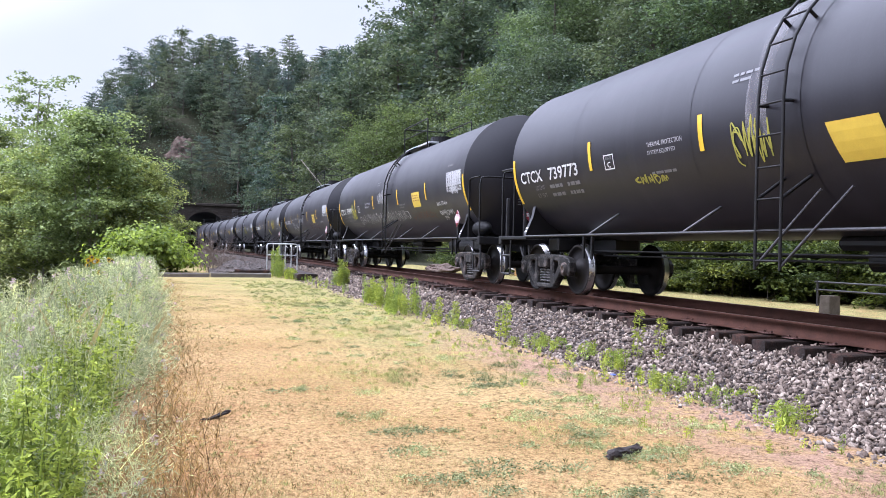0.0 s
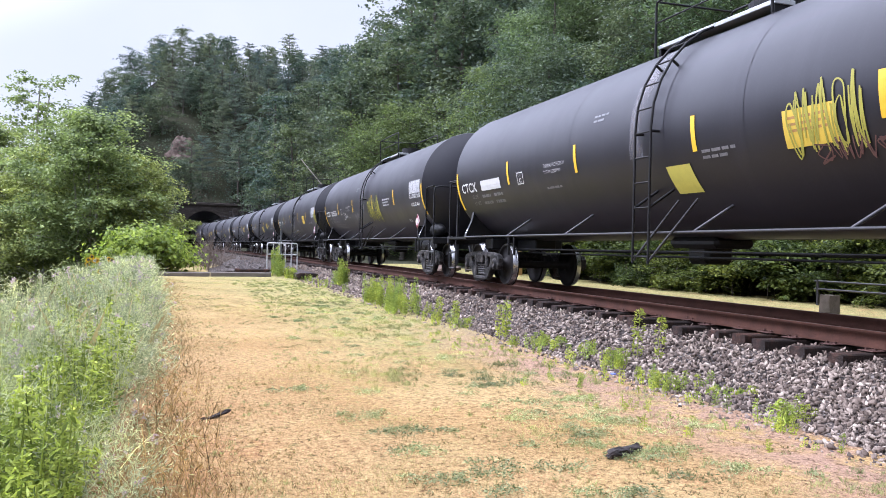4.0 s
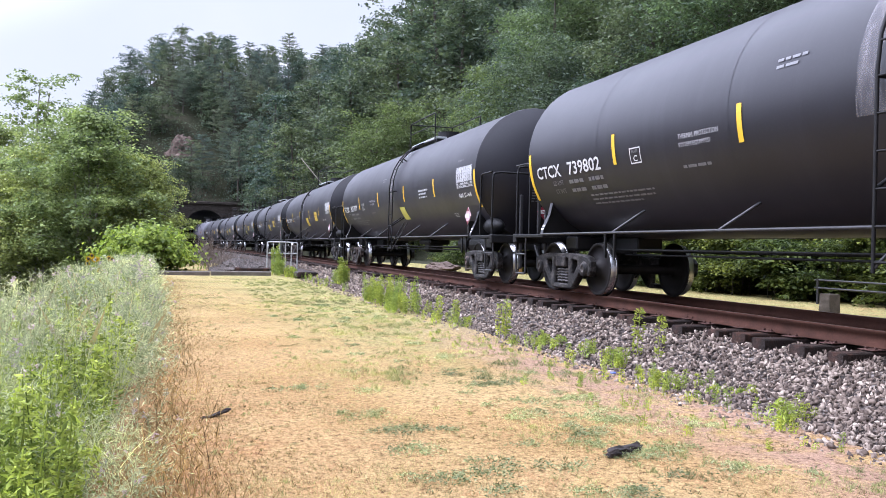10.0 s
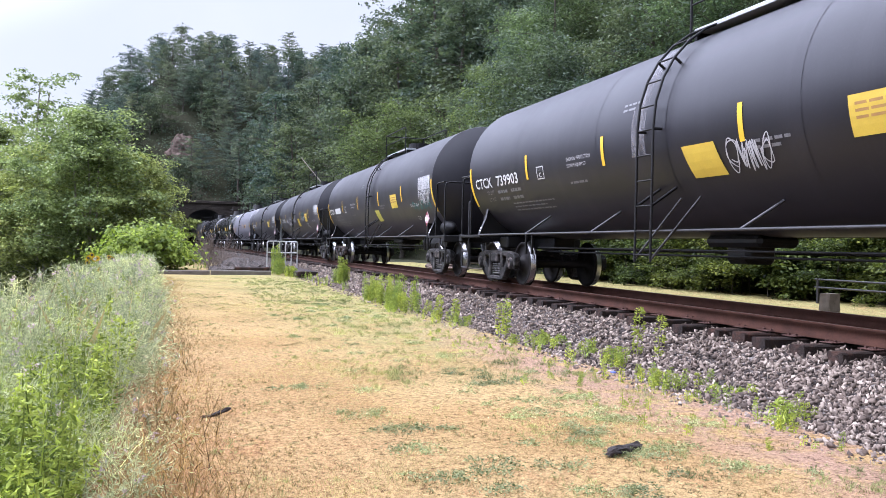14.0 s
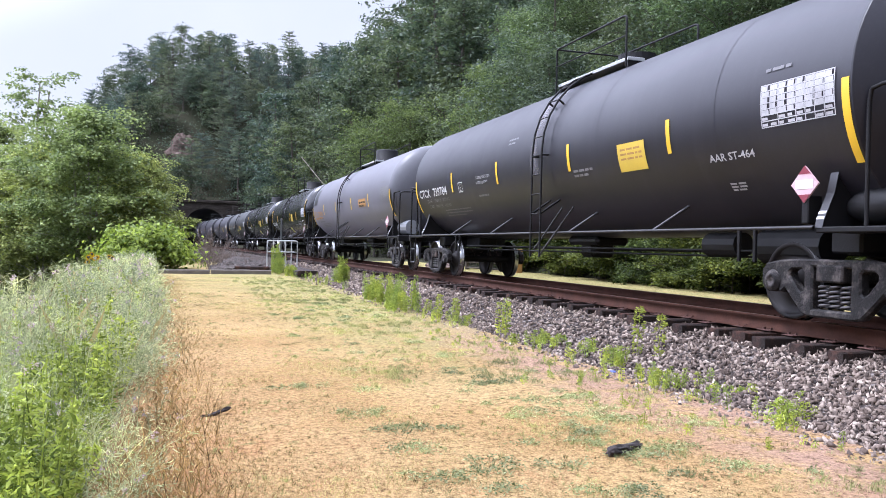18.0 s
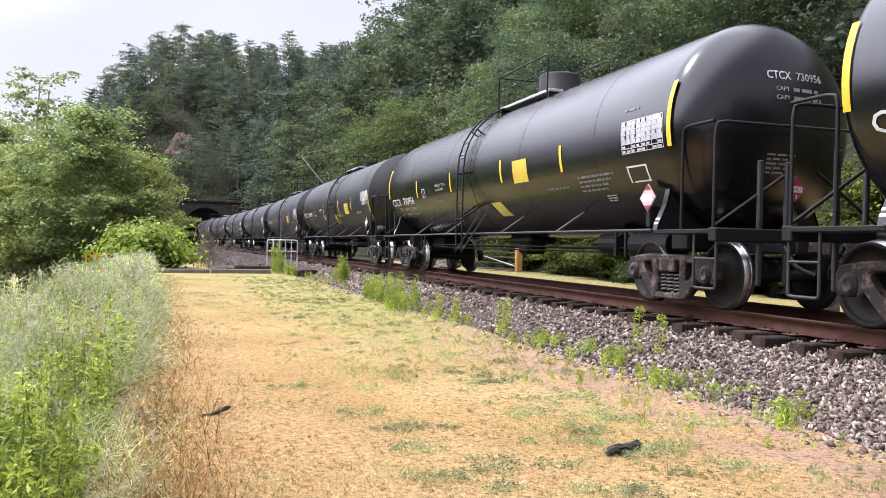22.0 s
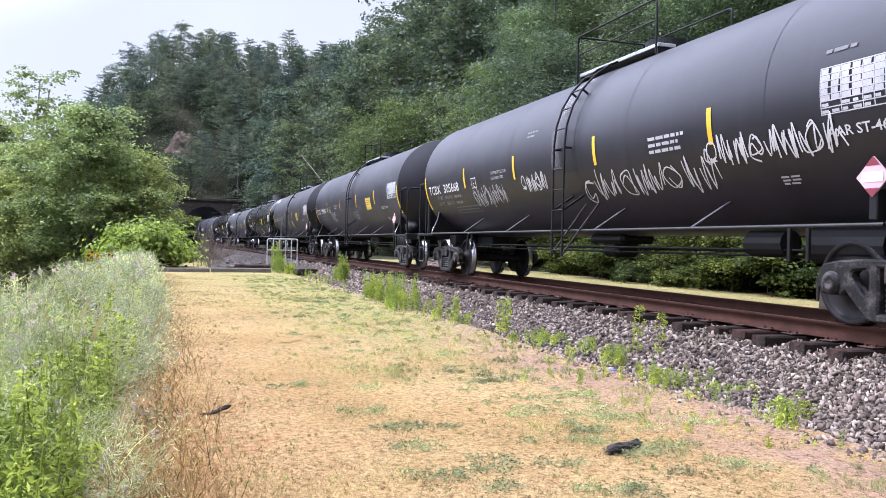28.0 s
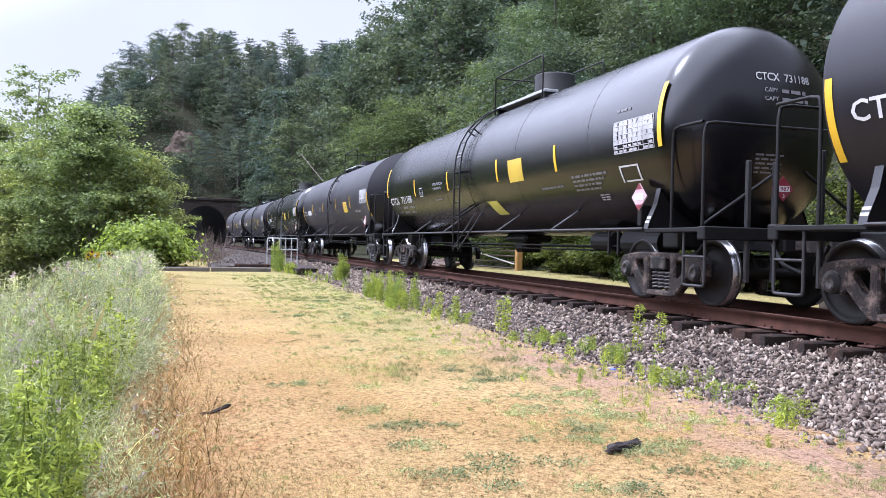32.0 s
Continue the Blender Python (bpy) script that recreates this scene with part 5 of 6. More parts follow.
def make_truck(car, sx):
    bm = box_bm(-0.19, 0.19, -1.12, 1.12, 0.47, 0.66, 0.02)
    box_bm(-0.3, 0.3, -0.35, 0.35, 0.6, 0.74, 0.02, bm)
    truck = part("truck", bm, M_CAST, car, "dusty cast-steel two-axle truck")
    truck.location = (sx * TRUCK_AT, 0, 0)
    for turn in (0, 180):
        f = part("side_frame", SIDEFRAME, M_CAST, truck)
        f.rotation_euler = (0, 0, radians(turn))
    for x in (-0.16, 0.0, 0.16):
        s = part("spring", SPRING, M_SPRING, truck)
        s.location = (x, -1.0, 0.175)
    for x in (-WHEELBASE / 2, WHEELBASE / 2):
        w = part("wheelset", WHEELSET, M_WHEEL, truck, "rusty steel wheel pair with bright treads")
        w.location = (x, 0, WHEEL_R)
        vs, fs = revolve([(0.001, -1.115), (0.05, -1.115), (0.055, -1.13), (0.085, -1.13), (0.09, -1.115), (0.12, -1.11), (0.13, -1.09), (0.13, -0.98)], 18)
        c = part("bearing_cap", mesh_np("bearing_cap", vs, fs, M_CAST, False), M_CAST, truck)
        c.location = (x, 0, WHEEL_R)
    for x in (-0.42, 0.42):
        b = part("brake_shoe", box_bm(x - 0.05, x + 0.05, -0.82, -0.7, 0.32, 0.62, 0.01), M_FRAME, truck)
    return truck


def ladder_path(x, lift):
    pts = [(x, -TR - lift, 0.62), (x, -TR - lift, 1.5), (x, -TR - lift, 2.5)]
    for d in range(12, 73, 12):
        a = radians(d)
        pts.append((x, -(TR + lift) * math.cos(a), TZ + (TR + lift) * math.sin(a)))
    return pts


def make_ladder(car, x0, x1, lift=0.13):
    for x in (x0, x1):
        v, f = tube_np(ladder_path(x, lift), 0.02, 5)
        part("ladder_rail", mesh_np("ladder_rail", v, f, M_FRAME, True), M_FRAME, car)
    pts = [(-TR - lift, z) for z in (0.72, 1.05, 1.4, 1.75, 2.1, 2.45)]
    for d in (10, 23, 36, 49, 62):
        a = radians(d)
        pts.append((-(TR + lift) * math.cos(a), TZ + (TR + lift) * math.sin(a)))
    for i, (y, z) in enumerate(pts):
        pipe("rung", [(x0, y, z), (x1, y, z)], 0.013, M_FRAME, car, sides=5)
        if i % 3 == 2:
            k = TR / math.hypot(y, z - TZ) if z > 1.3 else 1
            for x in (x0, x1):
                pipe("ladder_bracket", [(x, y, z), (x, y * k * 0.995, TZ + (z - TZ) * k * 0.995)], 0.022, M_FRAME, car, sides=5)


def make_end(car, sx, kind):
    """Deck, draft sill, coupler, steps and rails of one end."""
    s = sx
    lo, hi = sorted((s * 7.25, s * 8.62))
    for side in (-1, 1):
        y0, y1 = sorted((side * 0.95, side * 1.42))
        part("end_deck", box_bm(lo, hi, y0, y1, 1.0, 1.06, 0.01), M_FRAME, car)
    part("end_beam", box_bm(*sorted((s * 8.5, s * 8.66)), -1.42, 1.42, 0.9, 1.075, 0.015), M_FRAME, car)
    part("draft_sill", box_bm(*sorted((s * 5.9, s * 8.75)), -0.25, 0.25, 0.76, 1.02, 0.02), M_FRAME, car)
    part("bolster_beam", box_bm(s * TRUCK_AT - 0.22, s * TRUCK_AT + 0.22, -0.9, 0.9, 0.78, 1.03, 0.03), M_FRAME, car)
    bm = box_bm(*sorted((s * 8.7, s * 9.02)), -0.08, 0.08, 0.78, 0.96, 0.02)
    box_bm(*sorted((s * 8.98, s * 9.14)), -0.14, 0.1, 0.72, 1.0, 0.05, bm)
    part("coupler", bm, M_CAST, car, "rusty knuckle coupler")
    pipe("brake_hose", [(s * 8.75, -0.45, 0.85), (s * 8.95, -0.45, 0.6), (s * 9.12, -0.3, 0.5)], 0.03, M_FRAME, car, bend=0.1)
    for side in (-1, 1):
        y = side * 1.36
        pipe("side_step", [(s * 8.6, y, 1.0), (s * 8.6, y, 0.3), (s * 8.14, y, 0.3), (s * 8.14, y, 1.0)], 0.02, M_PIPE, car, bend=0.06)
        pipe("step_tread", [(s * 8.6, y, 0.68), (s * 8.14, y, 0.68)], 0.017, M_PIPE, car)
        # curved saddle web between the bolster and the shell
        bm = bmesh.new()
        pts = [(-1.42, 1.05), (-1.4, 1.13), (-1.27, 1.42), (-1.2, 1.72)] + [(-TR * math.cos(radians(a)) * 1.0, TZ + TR * math.sin(radians(a))) for a in (-36, -46, -56, -66, -74)] + [(-0.45, 1.03)]
        vs = [bm.verts.new((s * 7.3 - 0.02, p[0] * -side, p[1])) for p in pts]
        fc = bm.faces.new(vs)
        r = bmesh.ops.extrude_face_region(bm, geom=[fc])
        bmesh.ops.translate(bm, verts=[v for v in r["geom"] if isinstance(v, bmesh.types.BMVert)], vec=(0.05, 0, 0))
        bmesh.ops.recalc_face_normals(bm, faces=list(bm.faces))
        part("saddle_web", bm, M_FRAME, car)
        bm = bmesh.new()
        prev = None
        for p in pts[:4]:
            cur = [bm.verts.new((s * 7.3 + dx, (p[0] - 0.006) * -side, p[1])) for dx in (-0.055, 0.055)]
            if prev:
                bm.faces.new((prev[0], prev[1], cur[1], cur[0]))
            prev = cur
        part("saddle_flange", bm, M_PIPE, car)
    bm = bmesh.new()
    for z0, z1 in ((1.14, 1.17), (1.2, 1.23)):
        k = lambda z: -1.4 + (z - 1.13) * 0.448 - 0.012
        vs = [bm.verts.new((s * 7.3 + dx, k(z), z)) for dx, z in ((-0.053, z0), (0.053, z0), (0.053, z1), (-0.053, z1))]
        bm.faces.new(vs)
    part("saddle_stripe", bm, M_WHITE, car, "two white stripes")
    tall = 2.42
    pipe("end_rail", [(s * 8.56, -1.38, 1.06), (s * 8.56, -1.38, tall), (s * 8.56, 1.38, tall), (s * 8.56, 1.38, 1.06)], 0.022, M_FRAME, car, bend=0.16)
    pipe("side_rail", [(s * 7.9, -1.4, 1.06), (s * 7.9, -1.4, tall), (s * 8.56, -1.4, tall)], 0.022, M_FRAME, car, bend=0.16)
    if kind == "gloss":
        pipe("rail_brace", [(s * 8.56, -1.36, 1.1), (s * 8.56, -0.2, 1.85)], 0.024, M_FRAME, car)
        pipe("rail_brace", [(s * 8.56, 1.36, 1.1), (s * 8.56, 0.2, 1.85)], 0.024, M_FRAME, car)
    for y in (-0.72, -0.3):
        bm = box_bm(s * 8.6 - 0.03, s * 8.6 + 0.03, y - 0.035, y + 0.035, 0.35, 1.95, 0.012)
        part("end_post", bm, M_PIPE, car)


def make_top(car, kind):
    """Walkway, housing and rails on the crown."""
    zt = TZ + TR
    x0, x1 = -0.55, 2.1
    if kind in ("gloss", "grey"):
        vs, fs = revolve([(0.001, 0.52), (0.4, 0.52), (0.44, 0.48), (0.44, 0.06), (0.47, 0.05), (0.47, -0.1)], 24)
        me = mesh_np("valve_housing", [(x + 1.2, -z, y + zt) for x, y, z in vs], fs, M_FRAME, False)
        part("valve_housing", me, M_FRAME, car, "round protective housing")
    else:
        bm = bmesh.new()
        bmesh.ops.create_cone(bm, cap_ends=True, segments=20, radius1=0.36, radius2=0.34, depth=0.3, matrix=Matrix.Translation((1.3, 0, zt + 0.12)))
        part("valve_housing", bm, M_FRAME, car)
        part("manway_cover", box_bm(0.25, 0.75, -0.25, 0.25, zt - 0.03, zt + 0.2, 0.05), M_FRAME, car)
    for y in (-0.5, 0.5):
        part("walkway", box_bm(x0, x1, y - 0.16, y + 0.16, zt - 0.03, zt + 0.03, 0.006), M_GRATE, car, "light grey grating walkway")
        for x in (x0 + 0.05, x1 - 0.05):
            part("walkway_leg", box_bm(x - 0.03, x + 0.03, y - 0.15, y + 0.15, zt - 0.16, zt - 0.03), M_FRAME, car)
    for y in (-0.7, 0.7):
        pipe("top_rail", [(x0, y, zt - 0.15), (x0, y, zt + 0.72), (x1, y, zt + 0.72), (x1, y, zt - 0.15)], 0.02, M_FRAME, car, bend=0.1)
        pipe("mid_rail", [(x0, y, zt + 0.38), (x1, y, zt + 0.38)], 0.014, M_FRAME, car)
    pipe("cross_rail", [(x0, -0.7, zt + 0.72), (x0, 0.7, zt + 0.72)], 0.018, M_FRAME, car)


def ring(car, x, w, lift, mat, name="jacket_band"):
    n = 48
    vs, fs = [], []
    for k in range(n):
        a = 2 * math.pi * k / n
        for dx in (-w / 2, w / 2):
            vs.append((x + dx, (TR + lift) * math.cos(a), TZ + (TR + lift) * math.sin(a)))
    for k in range(n):
        a, b = 2 * k, 2 * ((k + 1) % n)
        fs.append((a, b, b + 1, a + 1))
    return part(name, mesh_np(name, vs, np.array(fs)[:, ::-1], mat, True), mat, car)


def make_car(kind):
    paint = {"black": M_BLACK, "gloss": M_GLOSS, "grey": M_GREY, "satin": M_SATIN, "aft": M_BLACK, "bare": M_BLACK}[kind]
    lx = {"gloss": -0.7, "grey": -0.48, "aft": -0.42, "satin": 0.2}.get(kind, 0.45)
    car = thing("tank_car", "black tank car", "tank car")
    part("tank", tank_mesh("tank", paint, "round" if kind in ("gloss", "grey") else "dish"), paint, car)
    face = on_round if kind in ("gloss", "grey") else on_head
    for x in (-5.15, -1.9, 2.6, 5.6):
        ring(car, x, 0.02, 0.004, paint, "seam")
    ring(car, lx + 0.2, 0.6, 0.006, paint)
    if kind == "satin":
        for x, w, m in ((-0.6, 0.1, paint), (0.8, 0.07, paint), (1.28, 0.26, M_FRAME), (1.75, 0.07, paint), (-6.6, 0.1, paint), (6.6, 0.1, paint)):
            ring(car, x, w, 0.012, m)
    for sx in (-1, 1):
        make_truck(car, sx)
        make_end(car, sx, kind)
    for side in (-1, 1):
        pipe("running_pipe", [(-7.25, side * 1.44, 1.055), (7.25, side * 1.44, 1.055)], 0.021, M_PIPE, car)
        for x in (-4.7, -2.1, 1.6, 4.2):
            pipe("strut", [(x, side * 1.43, 1.06), (x + 0.25, side * 1.0, 1.42)], 0.022, M_PIPE, car)
    make_ladder(car, lx, lx + 0.4)
    for a, b in ((lx + 0.4, lx + 1.05), (lx, lx + 0.62)):
        pipe("ladder_brace", [(a, -TR - 0.12, 0.66), (b, -1.3, 1.5)], 0.018, M_PIPE, car, sides=5)
    make_top(car, kind)
    part("bottom_outlet", box_bm(-0.25, 0.25, -0.25, 0.25, 0.62, 1.04, 0.06), M_FRAME, car)
    part("outlet_skid", box_bm(-0.6, 0.6, -0.35, 0.35, 0.86, 1.03, 0.06), M_FRAME, car)
    bm = bmesh.new()
    bmesh.ops.create_cone(bm, cap_ends=True, segments=14, radius1=0.17, radius2=0.17, depth=0.7, matrix=Matrix.Translation((4.6, -0.5, 0.88)) @ Matrix.Rotation(radians(90), 4, "Y"))
    part("brake_cylinder", bm, M_FRAME, car)
    bm = bmesh.new()
    bmesh.ops.create_cone(bm, cap_ends=True, segments=14, radius1=0.22, radius2=0.22, depth=1.1, matrix=Matrix.Translation((6.1 if kind != "grey" else 7.8, -0.6 if kind != "grey" else -0.9, 0.86 if kind != "grey" else 1.34)) @ Matrix.Rotation(radians(90), 4, "Y"))
    part("air_reservoir", bm, M_FRAME if kind != "grey" else M_PALE, car)
    if kind not in ("grey", "gloss"):
        bm = bmesh.new()
        bmesh.ops.create_uvsphere(bm, u_segments=16, v_segments=10, radius=0.19, matrix=Matrix.Translation((7.72, -1.0, 1.28)) @ Matrix.Diagonal((2.4, 1, 1, 1)))
        part("deck_reservoir", bm, M_FRAME, car, "dusty black air reservoir on the deck", True)
    for y, z in ((-0.6, 0.8), (-0.3, 0.72), (0.5, 0.78)):
        pipe("brake_pipe", [(-6.2, y, z), (6.2, y, z)], 0.018, M_FRAME, car, sides=6)
    for x in (-5.75, -5.45, 5.45, 5.75):
        part("pipe_hanger", box_bm(x - 0.025, x + 0.025, -0.98, -0.94, 0.66, 1.08, 0.006), M_FRAME, car)
    if kind in ("black", "aft", "bare"):
        part("spill_stain", patch_bm(lx - 0.4, lx - 0.04, arc(-14), arc(58), 0.0075, slant=0.1), M_SPILL, car, "pale dried spill beside the ladder")
    # markings shared by the kind
    for u in (-7.7, 7.7):
        part("reflector_strip", patch_bm(u - 0.05, u + 0.05, arc(-32) if kind != "gloss" else arc(-12), arc(1.5) if kind != "gloss" else arc(23), 0.007), M_YELLOW, car, "yellow reflective strip")
    for u in (-4.62, -1.68, 1.95 if kind == "satin" else 1.62, 4.4 if kind == "gloss" else 4.6):
        part("reflector_strip", patch_bm(u - 0.045, u + 0.045, arc(-15.6), arc(2), 0.007), M_FADED if kind == "satin" else M_YELLOW, car, "yellow reflective strip")
    bm = bmesh.new()
    u0, u1, v0, v1, t = -4.17, -3.88, arc(-17), arc(-8), 0.018
    for a in ((u0, u1, v0, v0 + t), (u0, u1, v1 - t, v1), (u0, u0 + t, v0, v1), (u1 - t, u1, v0, v1)):
        patch_bm(*a, 0.008, bm)
    part("plate_box", bm, M_WHITE if kind != "grey" else M_DIM, car)
    lettering(car, "PLATE", -4.11, arc(-11), 0.045, 0.17, M_SPRAYG)
    lettering(car, "C", -4.08, arc(-15.8), 0.09, 0.1, M_WHITE if kind != "grey" else M_DIM)
    if kind != "grey":
        lettering(car, "THERMAL PROTECTION", -2.93, arc(-8.6), 0.065, 0.85, M_SPRAY, bold=0.0)
        lettering(car, "SYSTEM EQUIPPED", -2.93, arc(-13), 0.065, 0.68, M_SPRAY, bold=0.0)
        bars(car, -2.93, arc(-23.6), 1, 0.6, 0.04)
    if kind != "grey":
        bars(car, -1.1, arc(16), 2, 0.5, 0.035, 0.08, M_SPRAYG, seed=4)
    if kind in ("black", "satin", "aft"):
        part("warning_sign", patch_bm(3.25, 4.0, arc(-21.5), arc(-5.5), 0.007), M_SIGN, car, "yellow painted warning sign")
        bars(car, 3.33, arc(-9.5), 3, 0.6, 0.03, 0.07, M_OCHRE, seed=5)
        bars(car, 1.75, arc(-17), 2, 0.7, 0.04, 0.08, seed=6)
    if kind == "bare":
        bars(car, 3.2, arc(-8), 3, 0.85, 0.045, 0.09, M_SPRAY, seed=6)
    if kind == "aft":
        part("warning_sign", patch_bm(0.52, 1.2, arc(-30), arc(-13), 0.009, slant=-0.12), M_SIGN, car, "large yellow warning sign beside the ladder")
        bars(car, 0.57, arc(-17), 3, 0.5, 0.03, 0.08, M_OCHRE, seed=15)
    if kind == "gloss":
        part("warning_sign", patch_bm(2.25, 2.95, arc(-18), arc(-1), 0.007), M_SIGN, car, "yellow painted warning sign")
        part("warning_sign", patch_bm(0.85, 1.4, arc(-45), arc(-31), 0.007, slant=-0.22), M_LIME, car, "pale yellow tilted warning sign")
        bars(car, 3.6, arc(-27), 1, 0.9, 0.04)
        bars(car, 4.9, arc(-22), 4, 1.2, 0.04, 0.08, seed=8)
        bm = bmesh.new()
        for a in ((6.5, 7.0, arc(-20), arc(-19)), (6.6, 7.05, arc(-29), arc(-28)), (6.5, 6.54, arc(-29), arc(-19)), (7.0, 7.04, arc(-29), arc(-19))):
            patch_bm(*a, 0.008, bm)
        part("document_frame", bm, M_WHITE, car)
    if kind == "grey":
        part("paint_patch", patch_bm(-7.35, -6.5, arc(4), arc(34), 0.006), M_SATIN, car, "dark repainted patch")
        bars(car, -7.2, arc(-22.5), 1, 1.9, 0.1, 0.1, M_ORANGE, seed=19)
        part("phone_sign", patch_bm(3.0, 4.2, arc(-14), arc(-3), 0.007), M_ORANGE, car, "faded orange sign")
        bars(car, 3.1, arc(-9), 2, 1.0, 0.07, 0.12, M_FRAME, seed=9)
    table_panel(car, 6.46, 7.55, arc(-12), arc(6), M_SPRAY if kind != "grey" else M_DIM)
    bars(car, 6.5, arc(12), 1, 0.4, 0.04)
    bars(car, 5.6, arc(-36), 3, 0.3, 0.025, 0.045, M_SPRAY, seed=11)
    # placard in its holder at the front saddle
    bm = bmesh.new()
    h = 0.2
    vs = [bm.verts.new(p) for p in ((7.06 - h, -1.4, 1.52), (7.06, -1.4, 1.52 - h), (7.06 + h, -1.4, 1.52), (7.06, -1.4, 1.52 + h))]
    bm.faces.new(vs)
    r = bmesh.ops.extrude_face_region(bm, geom=list(bm.faces))
    bmesh.ops.translate(bm, verts=[v for v in r["geom"] if isinstance(v, bmesh.types.BMVert)], vec=(0, 0.02, 0))
    bmesh.ops.recalc_face_normals(bm, faces=list(bm.faces))
    pl = part("placard", bm, M_PINK, car, "faded red and white diamond placard")
    part("placard_band", box_bm(6.93, 7.19, -1.405, -1.395, 1.47, 1.57), M_WHITE, pl)
    for q in (1, -1):
        bm = bmesh.new()
        bm.faces.new([bm.verts.new((7.06 + dx, -1.404, 1.52 + q * dz)) for dx, dz in ((-0.09, 0.11), (0.09, 0.11), (0, 0.2))])
        part("placard_tip", bm, M_RED, pl)
    part("placard_holder", box_bm(7.01, 7.11, -1.39, -1.2, 1.1, 1.4, 0.01), M_FRAME, car)
    # end placard and writing on the front head
    bm = bmesh.new()
    h = 0.165
    vs = [bm.verts.new(p) for p in ((8.62, -0.18 - h, 1.6), (8.62, -0.18, 1.6 - h), (8.62, -0.18 + h, 1.6), (8.62, -0.18, 1.6 + h))]
    bm.faces.new(vs)
    r = bmesh.ops.extrude_face_region(bm, geom=list(bm.faces))
    bmesh.ops.translate(bm, verts=[v for v in r["geom"] if isinstance(v, bmesh.types.BMVert)], vec=(-0.02, 0, 0))
    bmesh.ops.recalc_face_normals(bm, faces=list(bm.faces))
    pl = part("placard", bm, M_RED, car, "red diamond placard")
    part("placard_band", box_bm(8.615, 8.626, -0.28, -0.08, 1.562, 1.638), M_WHITE, pl)
    front = lambda u, v, lift: (8.62 + lift, u, v)
    lettering(pl, "1987", -0.27, 1.572, 0.056, 0.18, M_RED, 0.009, front)
    lettering(pl, "3", -0.195, 1.48, 0.05, 0.032, M_WHITE, 0.006, front)
    bars(car, -0.3, -0.42, 5, 0.45, 0.025, 0.06, where=face, seed=12)
    return car


LINES = {4: ("195900 LB", "88850 KG", "90100 LB", "40850 KG"), 9: ("195400 LB", "88600 KG", "90600 LB", "41100 KG"), 13: ("195600 LB", "88700 KG", "90400 LB", "41000 KG"), 19: ("196100 LB", "88900 KG", "89900 LB", "40800 KG"), 20: ("199200 LB", "", "89800 LB", ""), 15: ("209600 LB", "93700 KG", "79400 LB", "36000 KG")}
FLEET = [("CTCX", "739773"), ("CTCX", "739799"), ("CTCX", "739780"), ("CTCX", ""), ("TCBX", "305635"), ("CTCX", "739751"), ("CTCX", "739901"), ("CTCX", "739802"), ("TCBX", "305707"), ("CTCX", "739811"), ("CTCX", "739903"), ("CTCX", ""), ("CTCX", "739752"), ("CTCX", "739784"), ("UTLX", "210184"), ("CTCX", "302846"), ("CTCX", "730956"), ("CTCX", "301491"), ("CTCX", "739824"), ("TCBX", "305655"), ("TCBX", "305668"), ("CTCX", "739896"), ("CTCX", "739749"), ("CTCX", "731188"), ("CTCX", ""), ("CTCX", ""), ("CTCX", ""), ("CTCX", "")]
KIND = {0: "aft", 4: "bare", 8: "bare", 19: "bare", 20: "bare", 6: "aft", 9: "aft", 10: "aft", 12: "aft", 14: "grey", 15: "gloss", 16: "gloss", 17: "satin", 23: "gloss", 25: "gloss"}
LOW_SIGN = (3, 8, 17, 11, 22, 26)
SHORT = {"black": "matte black", "gloss": "glossy black", "grey": "weathered grey", "satin": "satin charcoal banded", "aft": "matte black", "bare": "matte black"}
masters = {k: make_car(k) for k in ("black", "gloss", "grey", "satin", "aft", "bare")}
used = set()
cars = []
for n, (mark, number) in enumerate(FLEET):
    kind = KIND.get(n, "black")
    if kind in used:
        car = copy_thing(masters[kind], pose(0, 0, 0))
    else:
        car = masters[kind]
    cars.append(car)
    used.add(kind)
